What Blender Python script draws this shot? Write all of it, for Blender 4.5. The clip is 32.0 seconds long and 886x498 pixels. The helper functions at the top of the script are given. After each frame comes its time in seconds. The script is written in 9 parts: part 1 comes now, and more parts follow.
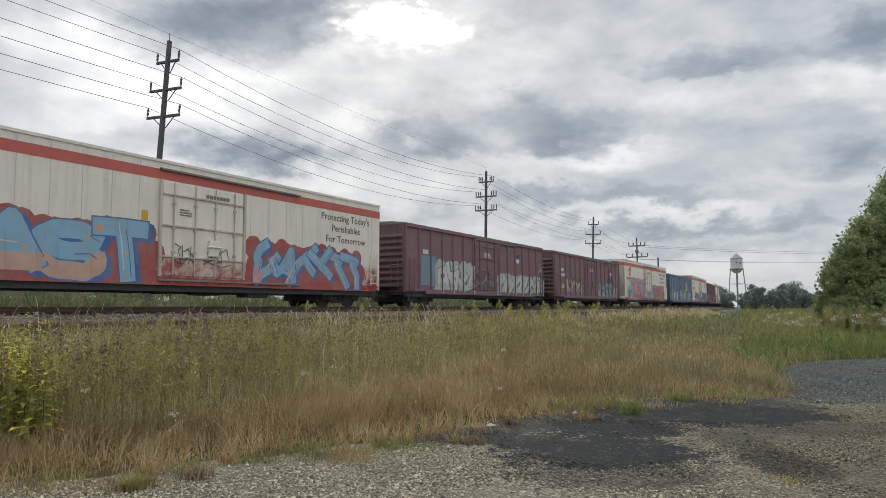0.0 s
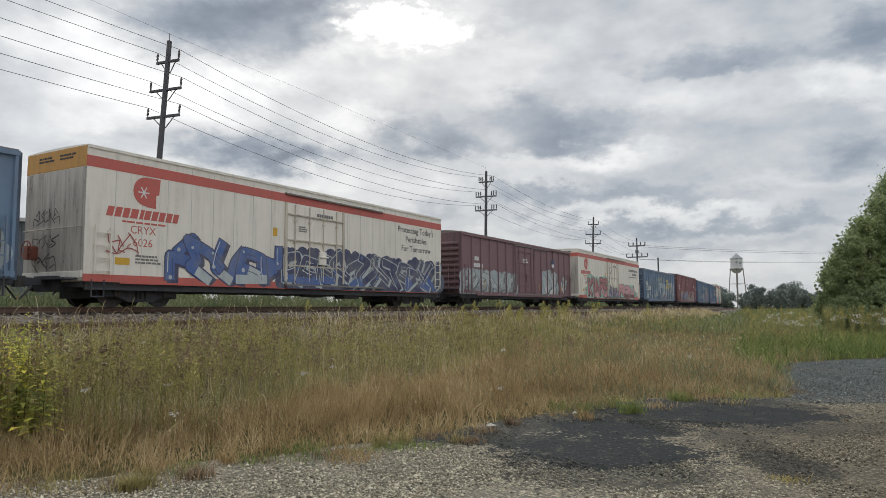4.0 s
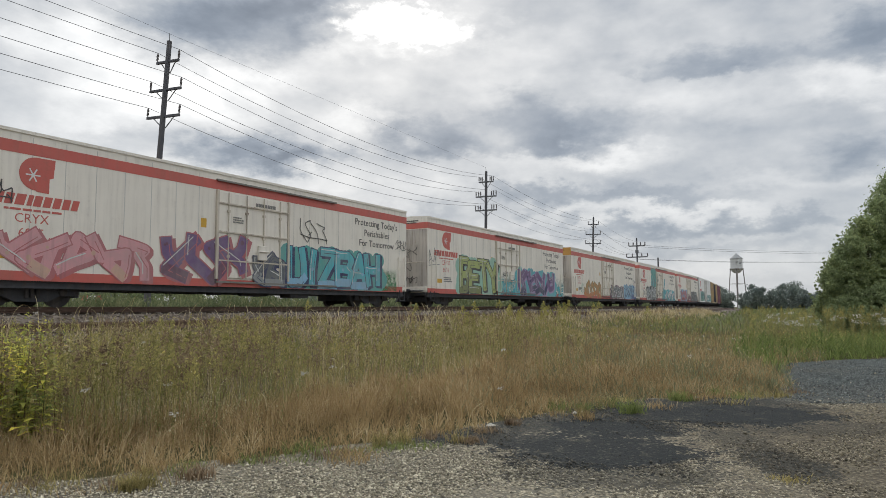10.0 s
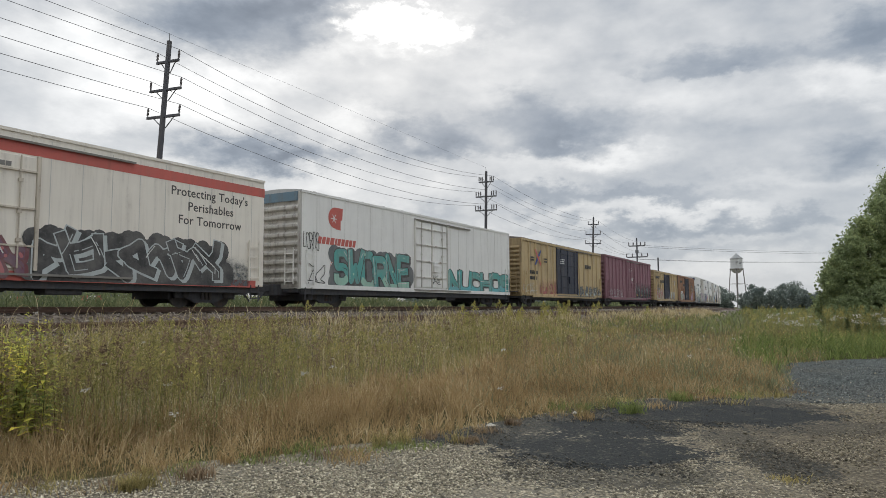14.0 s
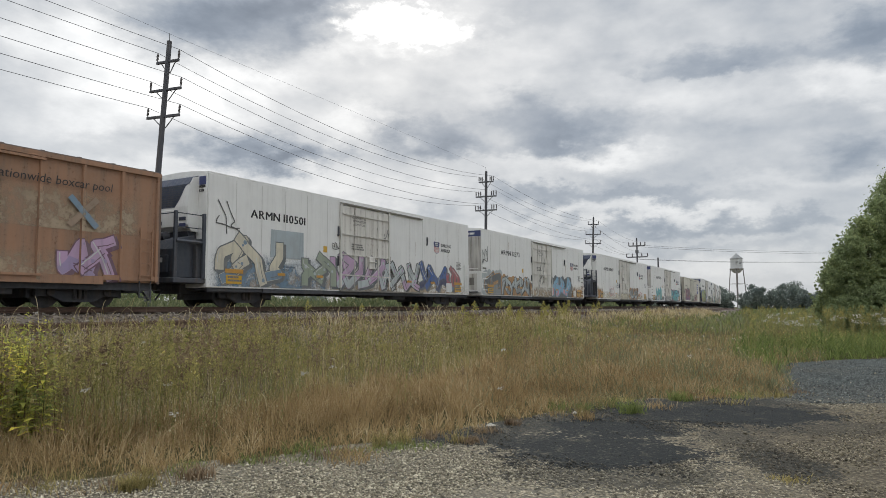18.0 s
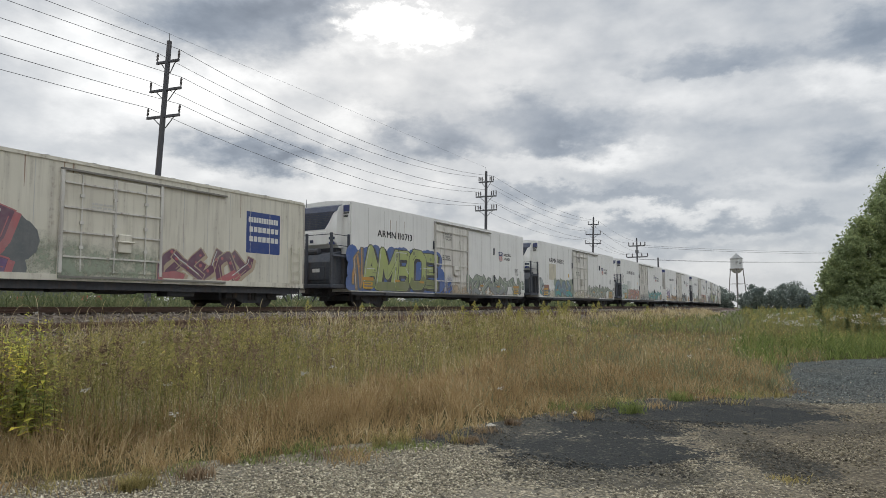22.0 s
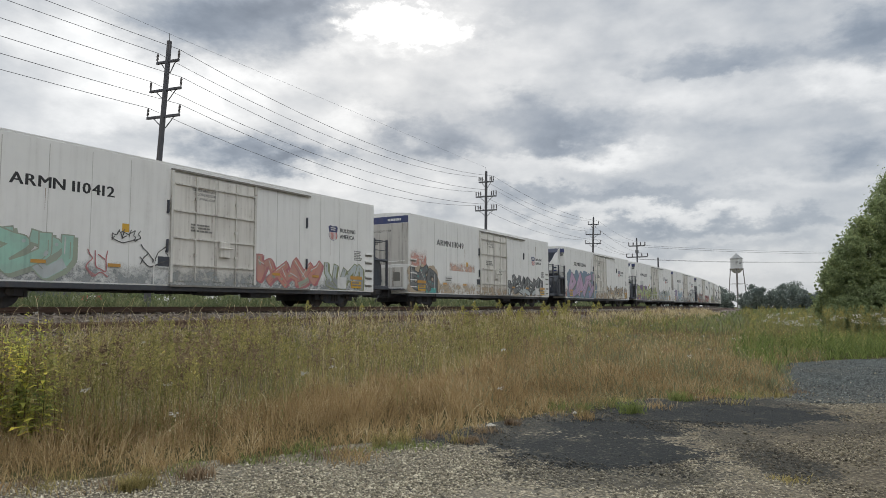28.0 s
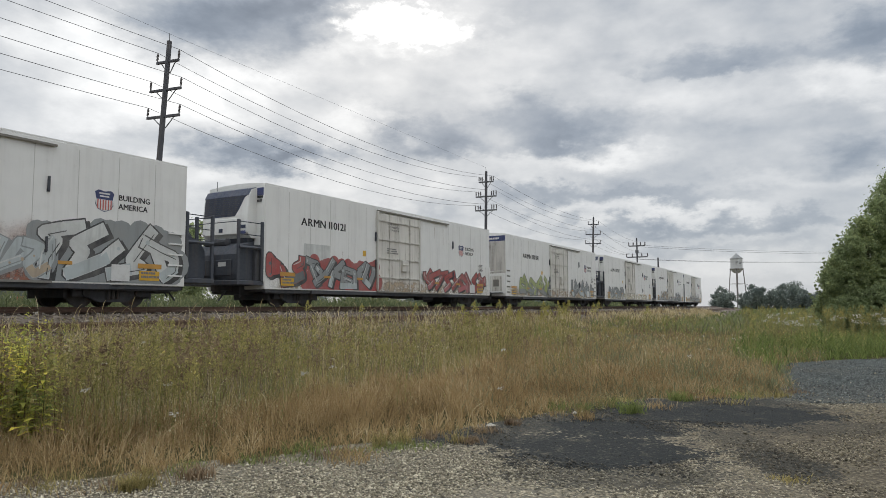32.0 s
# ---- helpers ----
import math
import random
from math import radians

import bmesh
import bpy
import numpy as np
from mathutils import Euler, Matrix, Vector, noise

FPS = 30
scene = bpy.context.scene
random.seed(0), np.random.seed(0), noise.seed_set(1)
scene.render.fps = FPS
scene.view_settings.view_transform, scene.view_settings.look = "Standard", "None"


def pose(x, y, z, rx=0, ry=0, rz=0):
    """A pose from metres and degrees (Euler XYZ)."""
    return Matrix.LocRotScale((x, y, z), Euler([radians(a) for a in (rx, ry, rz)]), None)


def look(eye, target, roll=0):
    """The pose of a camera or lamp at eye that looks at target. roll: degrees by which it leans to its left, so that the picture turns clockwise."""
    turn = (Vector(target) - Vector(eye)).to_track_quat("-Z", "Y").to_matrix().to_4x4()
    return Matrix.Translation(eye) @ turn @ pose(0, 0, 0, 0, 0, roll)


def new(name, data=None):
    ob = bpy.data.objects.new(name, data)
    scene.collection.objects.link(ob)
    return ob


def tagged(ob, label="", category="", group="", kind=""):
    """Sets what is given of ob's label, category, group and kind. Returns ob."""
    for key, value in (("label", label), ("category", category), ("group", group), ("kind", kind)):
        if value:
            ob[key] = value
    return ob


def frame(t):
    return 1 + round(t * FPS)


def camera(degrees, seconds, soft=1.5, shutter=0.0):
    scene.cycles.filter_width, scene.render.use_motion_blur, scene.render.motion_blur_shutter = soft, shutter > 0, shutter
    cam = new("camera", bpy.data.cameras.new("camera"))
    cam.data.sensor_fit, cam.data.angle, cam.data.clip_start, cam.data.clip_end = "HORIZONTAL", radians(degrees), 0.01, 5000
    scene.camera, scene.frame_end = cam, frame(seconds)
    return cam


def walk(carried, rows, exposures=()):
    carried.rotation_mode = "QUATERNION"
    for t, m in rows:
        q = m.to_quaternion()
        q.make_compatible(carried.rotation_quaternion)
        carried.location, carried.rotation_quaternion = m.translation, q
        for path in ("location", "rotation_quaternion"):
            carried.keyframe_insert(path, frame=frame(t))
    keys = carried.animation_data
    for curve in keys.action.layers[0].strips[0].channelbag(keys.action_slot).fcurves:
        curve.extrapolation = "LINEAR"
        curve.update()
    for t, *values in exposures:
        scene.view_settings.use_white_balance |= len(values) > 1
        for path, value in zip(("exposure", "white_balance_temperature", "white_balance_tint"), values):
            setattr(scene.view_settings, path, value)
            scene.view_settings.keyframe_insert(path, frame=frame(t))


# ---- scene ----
import functools

# World: z up, y is the way the camera faces, the gravel lot lies at z = 0.
EYE = (0.0, 0.0, 1.6)
cam = camera(64.86, 32.0, soft=0.75)
view = look(EYE, (0.0, math.cos(0.08476), 1.6 + math.sin(0.08476)), -0.287)
walk(cam, [(0.0, view), (32.0, view)], exposures=[(0.0, 0.0), (32.0, 0.0)])

# ---- light: overcast, the sun behind the clouds ahead ----
SUN_EL, SUN_AZ = radians(25), radians(-3.5)
sun_dir = Vector((math.sin(SUN_AZ) * math.cos(SUN_EL), math.cos(SUN_AZ) * math.cos(SUN_EL), math.sin(SUN_EL)))


class Nodes:
    """Short hand for node trees."""

    def __init__(self, tree):
        self.t = tree

    def n(self, kind, **kw):
        nd = self.t.nodes.new(kind)
        for k, v in kw.items():
            if k in ("operation", "blend_type", "data_type", "noise_dimensions", "sky_type", "sun_disc", "vector_type", "feature", "distance"):
                if k == "operation":
                    nd.operation = v
                elif k == "blend_type":
                    nd.blend_type = v
                elif k == "data_type":
                    nd.data_type = v
                elif k == "noise_dimensions":
                    nd.noise_dimensions = v
                elif k == "sky_type":
                    nd.sky_type = v
                elif k == "sun_disc":
                    nd.sun_disc = v
                elif k == "vector_type":
                    nd.vector_type = v
                elif k == "feature":
                    nd.feature = v
                elif k == "distance":
                    nd.distance = v
        return nd

    def link(self, a, b):
        self.t.links.new(a, b)

    def put(self, sock, v):
        if isinstance(v, bpy.types.NodeSocket):
            self.link(v, sock)
        elif v is not None:
            if isinstance(v, (tuple, list)) and len(v) == 3 and sock.type == "RGBA":
                v = (*v, 1)
            sock.default_value = v

    def math(self, op, a, b=None, c=None, clamp=False):
        nd = self.n("ShaderNodeMath", operation=op)
        nd.use_clamp = clamp
        self.put(nd.inputs[0], a)
        self.put(nd.inputs[1], b)
        self.put(nd.inputs[2], c)
        return nd.outputs[0]

    def vmath(self, op, a, b=None, scale=None):
        nd = self.n("ShaderNodeVectorMath", operation=op)
        self.put(nd.inputs[0], a)
        self.put(nd.inputs[1], b)
        if scale is not None:
            self.put(nd.inputs["Scale"], scale)
        return nd.outputs["Value"] if op in ("DOT_PRODUCT", "LENGTH", "DISTANCE") else nd.outputs[0]

    def mix(self, f, a, b, blend="MIX"):
        nd = self.n("ShaderNodeMix", data_type="RGBA", blend_type=blend)
        self.put(nd.inputs[0], f)
        self.put(nd.inputs[6], a)
        self.put(nd.inputs[7], b)
        return nd.outputs[2]

    def noise(self, vec, scale, detail=4, rough=0.55, distortion=0.0):
        nd = self.n("ShaderNodeTexNoise")
        self.put(nd.inputs["Vector"], vec)
        nd.inputs["Scale"].default_value = scale
        nd.inputs["Detail"].default_value = detail
        nd.inputs["Roughness"].default_value = rough
        nd.inputs["Distortion"].default_value = distortion
        return nd.outputs["Fac"]

    def span(self, v, a, b, c=0.0, d=1.0, smooth=True):
        nd = self.n("ShaderNodeMapRange")
        nd.interpolation_type = "SMOOTHSTEP" if smooth else "LINEAR"
        self.put(nd.inputs[0], v)
        for i, x in enumerate((a, b, c, d)):
            self.put(nd.inputs[i + 1], x)
        return nd.outputs[0]

    def ramp(self, v, stops):
        nd = self.n("ShaderNodeValToRGB")
        els = nd.color_ramp.elements
        while len(els) < len(stops):
            els.new(0.5)
        for e, (p, c) in zip(els, stops):
            e.position, e.color = p, (*c, 1)
        self.put(nd.inputs[0], v)
        return nd.outputs[0]


world = bpy.data.worlds.new("overcast_sky")
scene.world = world
world.use_nodes = True
wt = Nodes(world.node_tree)
bg = world.node_tree.nodes["Background"]
way = wt.vmath("NORMALIZE", wt.n("ShaderNodeTexCoord").outputs["Generated"])
sep = wt.n("ShaderNodeSeparateXYZ")
wt.link(way, sep.inputs[0])
up = wt.math("MAXIMUM", sep.outputs["Z"], 0.0)
ahead = wt.math("MAXIMUM", sep.outputs["Y"], 0.02)
east = wt.math("DIVIDE", sep.outputs["X"], ahead)
rise = wt.math("DIVIDE", sep.outputs["Z"], ahead)
deck = wt.vmath("MULTIPLY", way, (1.0, 1.0, 1.9))


def drift(at, scale, detail, rough, amount):
    """A noise about zero."""
    return wt.math("MULTIPLY", wt.math("SUBTRACT", wt.noise(at, scale, detail, rough, 0.0), 0.5), amount)


# Ragged edges: the places of the banks are shaken at two sizes.
sway = wt.math("ADD", drift(wt.vmath("ADD", deck, (3.1, 0.4, 7.7)), 6.0, 3, 0.5, 0.16), drift(wt.vmath("ADD", deck, (1.7, 5.2, 0.3)), 18.0, 7, 0.62, 0.17))
heave = wt.math("ADD", drift(wt.vmath("ADD", deck, (9.4, 2.2, 4.1)), 6.0, 3, 0.5, 0.07), drift(wt.vmath("ADD", deck, (6.3, 8.8, 2.6)), 18.0, 7, 0.62, 0.085))
east_w, rise_w = wt.math("ADD", east, sway), wt.math("ADD", rise, heave)
tone = wt.math("ADD", 0.782, wt.math("ADD", drift(deck, 5.0, 4, 0.5, 0.26), drift(wt.vmath("ADD", deck, (7.0, 2.0, 1.0)), 13.0, 6, 0.52, 0.26)))
# Banks of cloud ahead: middle, half width and height, how much lighter or darker, softness.
BANKS = [
    (-0.46, 0.36, 0.17, 0.09, 0.17, 0.9), (-0.56, 0.41, 0.12, 0.05, 0.10, 0.9), (-0.30, 0.31, 0.17, 0.055, 0.17, 0.9), (-0.62, 0.20, 0.20, 0.05, 0.04, 1.0), (-0.34, 0.185, 0.16, 0.03, 0.10, 0.8),
    (-0.10, 0.265, 0.075, 0.03, 0.15, 0.6), (-0.16, 0.37, 0.05, 0.02, 0.12, 0.7), (-0.08, 0.165, 0.11, 0.022, 0.07, 0.8), (0.06, 0.355, 0.12, 0.04, 0.06, 0.9),
    (0.22, 0.215, 0.10, 0.016, 0.13, 0.7), (0.35, 0.305, 0.15, 0.028, 0.08, 0.9), (0.62, 0.325, 0.07, 0.03, 0.13, 0.7), (0.30, 0.14, 0.16, 0.012, 0.10, 0.7),
    (0.50, 0.175, 0.12, 0.018, 0.08, 0.8), (0.14, 0.185, 0.07, 0.012, 0.08, 0.7), (0.45, 0.055, 0.20, 0.014, 0.07, 0.8),
    (-0.28, 0.425, 0.145, 0.055, -0.24, 0.75), (-0.40, 0.44, 0.10, 0.03, -0.14, 0.8), (-0.22, 0.455, 0.07, 0.03, -0.10, 0.8),
    (-0.285, 0.222, 0.085, 0.026, -0.26, 0.6), (-0.21, 0.215, 0.05, 0.014, -0.12, 0.7),
    (-0.035, 0.255, 0.065, 0.032, -0.24, 0.6), (0.03, 0.235, 0.06, 0.014, -0.10, 0.7),
    (0.165, 0.265, 0.10, 0.038, -0.19, 0.75), (0.19, 0.235, 0.075, 0.02, -0.10, 0.6), (0.09, 0.30, 0.05, 0.02, -0.08, 0.8),
    (0.43, 0.368, 0.125, 0.018, -0.15, 0.9), (0.36, 0.355, 0.07, 0.010, -0.08, 0.7), (0.63, 0.405, 0.065, 0.042, -0.22, 0.7),
    (0.64, 0.215, 0.07, 0.034, -0.20, 0.7), (0.56, 0.18, 0.05, 0.012, -0.08, 0.8),
    (0.13, 0.165, 0.085, 0.022, -0.18, 0.7), (0.33, 0.165, 0.13, 0.016, -0.13, 0.7), (0.24, 0.115, 0.12, 0.010, -0.12, 0.7),
    (0.47, 0.115, 0.15, 0.012, -0.13, 0.7), (0.38, 0.085, 0.18, 0.008, -0.07, 0.8), (-0.02, 0.125, 0.12, 0.014, -0.07, 0.9), (-0.50, 0.24, 0.08, 0.02, -0.08, 0.9), (0.48, 0.28, 0.22, 0.16, -0.035, 1.0), (-0.5, 0.30, 0.16, 0.14, 0.03, 1.0),
]
for ce, cr, we, wr, amount, soft in BANKS:
    de = wt.math("DIVIDE", wt.math("SUBTRACT", east_w, ce), we)
    dr = wt.math("DIVIDE", wt.math("SUBTRACT", rise_w, cr), wr)
    far_off = wt.math("SQRT", wt.math("ADD", wt.math("MULTIPLY", de, de), wt.math("MULTIPLY", dr, dr)))
    tone = wt.math("ADD", tone, wt.math("MULTIPLY", wt.span(far_off, 1.4 + 0.4 * soft, 0.8 - 1.05 * soft), amount * (0.86 if amount < 0 else 0.95)))
# The thin opening through which the sun's side of the clouds shows.
ge = wt.math("DIVIDE", wt.math("SUBTRACT", wt.math("ADD", east, wt.math("MULTIPLY", sway, 1.0)), -0.062), 0.090)
gr = wt.math("DIVIDE", wt.math("SUBTRACT", wt.math("ADD", rise, wt.math("MULTIPLY", heave, 1.25)), 0.412), 0.027)
hole = wt.math("ADD", wt.math("SQRT", wt.math("ADD", wt.math("MULTIPLY", ge, ge), wt.math("MULTIPLY", gr, gr))), drift(wt.vmath("ADD", deck, (4.4, 1.1, 6.0)), 34.0, 6, 0.62, 1.5))
tone = wt.math("ADD", tone, wt.math("ADD", wt.math("MULTIPLY", wt.span(hole, 2.2, 0.8), 0.10), wt.math("MULTIPLY", wt.span(hole, 1.25, 0.6), 0.26)))
# Haze evens the clouds out towards the horizon.
low = wt.span(sep.outputs["Z"], 0.0, 0.12, 0.45, 1.0)
tone = wt.math("ADD", 0.775, wt.math("MULTIPLY", wt.math("SUBTRACT", tone, 0.775), low))
cover = wt.ramp(wt.math("MULTIPLY", tone, 0.8), [(0.40, (0.180, 0.220, 0.28)), (0.48, (0.278, 0.325, 0.392)), (0.56, (0.412, 0.452, 0.505)), (0.62, (0.548, 0.576, 0.61)), (0.70, (0.745, 0.76, 0.775)), (0.77, (0.93, 0.94, 0.945)), (0.86, (1.35, 1.35, 1.33))])
lift = wt.span(up, 0.42, 1.0, 1.19, 3.6, False)
cover = wt.mix(1.0, cover, lift, "MULTIPLY")
sky = wt.n("ShaderNodeTexSky", sky_type="NISHITA", sun_disc=False)
sky.sun_elevation, sky.sun_rotation = SUN_EL, SUN_AZ
clear = wt.mix(1.0, sky.outputs[0], (0.09, 0.09, 0.09), "MULTIPLY")
wt.link(wt.mix(0.95, clear, cover), bg.inputs["Color"])
bg.inputs["Strength"].default_value = 0.88

sun = new("sun", bpy.data.lights.new("sun", "SUN"))
sun.data.energy, sun.data.angle, sun.data.color = 0.9, radians(16), (1.0, 0.97, 0.92)
sun.matrix_world = look(sun_dir * 50, (0, 0, 0))

# ---- materials ----


def material(name):
    m = bpy.data.materials.new(name)
    m.use_nodes = True
    b = Nodes(m.node_tree)
    return m, b, m.node_tree.nodes["Principled BSDF"]


def own(b, spread=30.0):
    """Object coordinates, shifted by a random amount for each object."""
    co = b.n("ShaderNodeTexCoord").outputs["Object"]
    info = b.n("ShaderNodeObjectInfo").outputs["Random"]
    return co, b.vmath("ADD", co, b.vmath("SCALE", (1.0, 0.7, 0.4), None, b.math("MULTIPLY", info, spread)))


def bump(b, bsdf, height, strength=0.4, dist=0.02):
    nd = b.n("ShaderNodeBump")
    nd.inputs["Strength"].default_value, nd.inputs["Distance"].default_value = strength, dist
    b.link(height, nd.inputs["Height"])
    b.link(nd.outputs[0], bsdf.inputs["Normal"])


@functools.lru_cache(None)
def paint(name, rgb, dirt=0.35, rust=0.15, rough=0.55, grime=(0.16, 0.13, 0.10), metal=0.0):
    """Weathered coat of paint: streaks, dust and rust spots."""
    m, b, bsdf = material(name)
    co, ro = own(b)
    streak = b.noise(b.vmath("MULTIPLY", ro, (5.0, 5.0, 0.35)), 1.0, 5, 0.6)
    blot = b.noise(ro, 0.55, 5, 0.6)
    fine = b.noise(ro, 9.0, 4, 0.6)
    f = b.math("MULTIPLY", b.span(streak, 0.42, 0.72), dirt)
    f = b.math("ADD", f, b.math("MULTIPLY", b.span(blot, 0.45, 0.75), dirt * 0.7), clamp=True)
    col = b.mix(f, rgb, tuple(0.42 * c + 0.58 * g for c, g in zip(rgb, grime)))
    spot = b.math("MULTIPLY", b.span(b.math("ADD", b.math("MULTIPLY", streak, 0.5), b.math("MULTIPLY", fine, 0.5)), 0.56, 0.68), rust)
    col = b.mix(spot, col, (0.13, 0.055, 0.025))
    hue = b.noise(ro, 2.2, 3)
    col = b.mix(b.span(hue, 0.3, 0.7, 0.0, 0.16), col, tuple(min(1.0, c * 1.25 + 0.01) for c in rgb))
    b.put(bsdf.inputs["Base Color"], col)
    b.put(bsdf.inputs["Roughness"], b.span(fine, 0.3, 0.7, rough - 0.1, min(1.0, rough + 0.15)))
    bsdf.inputs["Metallic"].default_value = metal
    bump(b, bsdf, b.noise(ro, 1.6, 3), 0.25, 0.03)
    return m


@functools.lru_cache(None)
def spray(name, rgb):
    """Faded spray paint."""
    m, b, bsdf = material("spray_" + name)
    co, ro = own(b)
    wash = b.noise(ro, 1.4, 6, 0.65)
    fine = b.noise(ro, 11.0, 5, 0.65)
    run = b.noise(b.vmath("MULTIPLY", ro, (6.0, 6.0, 0.5)), 1.0, 5, 0.6)
    dust = tuple(0.50 * c + 0.50 * d for c, d in zip(rgb, (0.30, 0.285, 0.265)))
    col = b.mix(b.span(wash, 0.34, 0.70, 0.15, 0.85), rgb, dust)
    col = b.mix(b.span(run, 0.48, 0.72, 0.0, 0.55), col, tuple(0.45 * c + 0.07 for c in rgb))
    col = b.mix(b.span(fine, 0.54, 0.72, 0.0, 0.5), col, tuple(0.6 * c + 0.14 for c in rgb))
    b.put(bsdf.inputs["Base Color"], col)
    bsdf.inputs["Roughness"].default_value = 0.6
    return m


@functools.lru_cache(None)
def mist(name, rgb):
    """Spray paint so thin and worn that the coat beneath shows through in patches."""
    m, b, bsdf = material("mist_" + name)
    co, ro = own(b)
    b.put(bsdf.inputs["Base Color"], b.mix(b.span(b.noise(ro, 2.0, 4), 0.3, 0.7, 0.0, 0.4), rgb, tuple(0.6 * c + 0.12 for c in rgb)))
    bsdf.inputs["Roughness"].default_value = 0.65
    cover = b.math("ADD", b.math("MULTIPLY", b.noise(ro, 1.7, 5, 0.65), 0.6), b.math("MULTIPLY", b.noise(ro, 7.0, 4, 0.65), 0.4))
    place = b.n("ShaderNodeSeparateXYZ")
    b.link(b.n("ShaderNodeTexCoord").outputs["Generated"], place.inputs[0])
    shake = b.math("MULTIPLY", b.math("SUBTRACT", b.noise(ro, 1.1, 5, 0.6), 0.5), 0.7)
    sides = b.math("MULTIPLY", b.span(place.outputs["X"], 0.0, 0.10), b.span(place.outputs["X"], 1.0, 0.90))
    edge = b.math("MULTIPLY", sides, b.span(b.math("ADD", place.outputs["Z"], shake), 1.0, 0.45))
    b.put(bsdf.inputs["Alpha"], b.math("MULTIPLY", edge, b.span(cover, 0.38, 0.62, 0.15, 0.85)))
    return m


def rgb(h):
    """Linear colour from a hex code."""
    return tuple(((int(h[i:i + 2], 16) / 255 + 0.055) / 1.055) ** 2.4 if int(h[i:i + 2], 16) > 10 else int(h[i:i + 2], 16) / 3295 for i in (0, 2, 4))


SPRAY = {"sky": "86b6d2", "blue": "3a5fa0", "navy": "26305a", "red": "a8403c", "pink": "d79a9e", "rose": "b56468", "peach": "cfa690", "salmon": "c98a78",
         "white": "d4d6d2", "pale": "b9c2c2", "grey": "8d9292", "smoke": "5e6466", "black": "1d1f22", "teal": "4fa39c", "mint": "9cc9b6", "aqua": "52b3bd",
         "lime": "a9b46a", "olive": "7d8450", "green": "4f8a5c", "yellow": "d3b44e", "orange": "c97d3f", "amber": "b98a4e", "purple": "6d4f7e", "lilac": "a592b8",
         "mauve": "c3a0c0", "plum": "6a4058", "wine": "6d2f38", "tan": "b8a58a", "cream": "d8d0b8", "rust": "93583c", "sage": "98a38e", "steel": "6f8ba0", "cloud": "aab6ba"}


def fog(name):
    return mist(name, rgb(SPRAY[name]))


def can(name):
    return spray(name, rgb(SPRAY[name]))


BLACK = paint("underframe_black", (0.056, 0.059, 0.067), 0.6, 0.25, 0.8, (0.11, 0.095, 0.08))
STEEL = paint("worn_wheel_steel", (0.048, 0.046, 0.047), 0.6, 0.4, 0.8, metal=0.0)
RAIL = paint("rusty_rail_steel", (0.11, 0.062, 0.042), 0.5, 0.6, 0.7)
SHINE = paint("polished_rail_head", (0.42, 0.40, 0.38), 0.3, 0.1, 0.35, metal=0.8)
REEFER_WHITE = paint("reefer_white", (0.76, 0.755, 0.725), 0.17, 0.07, 0.45)
REEFER_CREAM = paint("aged_cream_white", (0.77, 0.725, 0.64), 0.28, 0.12, 0.5)
OLD_WHITE = paint("old_reefer_white", (0.66, 0.63, 0.53), 0.55, 0.35, 0.55)
BRIGHT_RED = paint("stripe_red", (0.52, 0.115, 0.092), 0.35, 0.1, 0.5)
BOX_BROWN = paint("boxcar_brown", (0.215, 0.120, 0.135), 0.55, 0.35, 0.65)
BOX_RED = paint("boxcar_oxide_red", (0.25, 0.108, 0.115), 0.45, 0.30, 0.6)
BOX_MAROON = paint("boxcar_maroon", (0.235, 0.105, 0.135), 0.45, 0.25, 0.6)
DOOR_WHITE = paint("grimy_white_door", (0.68, 0.655, 0.60), 0.55, 0.45, 0.55)
BOX_BLUE = paint("boxcar_blue_grey", (0.15, 0.222, 0.325), 0.45, 0.25, 0.6)
# Darker coats for the ends: shade in the ribs and grime, painted as colour.
SHADE_GRIME = {name: paint("sooty_" + name, colour, 0.9, 0.6, 0.8, (0.045, 0.040, 0.040)) for name, colour in (("boxcar_brown", (0.145, 0.085, 0.092)), ("boxcar_oxide_red", (0.16, 0.075, 0.08)), ("boxcar_maroon", (0.16, 0.075, 0.085)), ("boxcar_blue_grey", (0.088, 0.125, 0.185)), ("boxcar_yellow", (0.33, 0.245, 0.13)), ("reefer_white", (0.50, 0.48, 0.44)), ("aged_cream_white", (0.50, 0.46, 0.405)), ("old_reefer_white", (0.46, 0.43, 0.36)))}
BOX_YELLOW = paint("boxcar_yellow", (0.51, 0.385, 0.205), 0.75, 0.45, 0.6)
BOX_ORANGE = paint("weathered_orange_boxcar", (0.36, 0.20, 0.12), 0.9, 0.9, 0.7)
DOOR_BLUE = paint("boxcar_door_navy", (0.022, 0.030, 0.055), 0.5, 0.35, 0.6)
ROOF_GREY = paint("galvanised_roof", (0.42, 0.42, 0.41), 0.5, 0.3, 0.45, metal=0.3)
ROOF_RUST = paint("weathered_boxcar_roof", (0.17, 0.14, 0.125), 0.6, 0.5, 0.6)
NAVY_BAND = paint("navy_band", (0.032, 0.045, 0.135), 0.3, 0.05, 0.5)
UNIT_DARK = paint("cooling_unit_navy", (0.022, 0.033, 0.068), 0.3, 0.05, 0.45)
FRAME_DARK = paint("platform_dark_grey", (0.048, 0.056, 0.072), 0.4, 0.2, 0.6)
INK = paint("stencil_black", (0.022, 0.022, 0.024), 0.1, 0.0, 0.6)
STENCIL_GREY = paint("worn_slogan_grey", (0.075, 0.070, 0.068), 0.4, 0.0, 0.6)
SEAM = paint("panel_joint_grey", (0.55, 0.54, 0.50), 0.4, 0.3, 0.7)
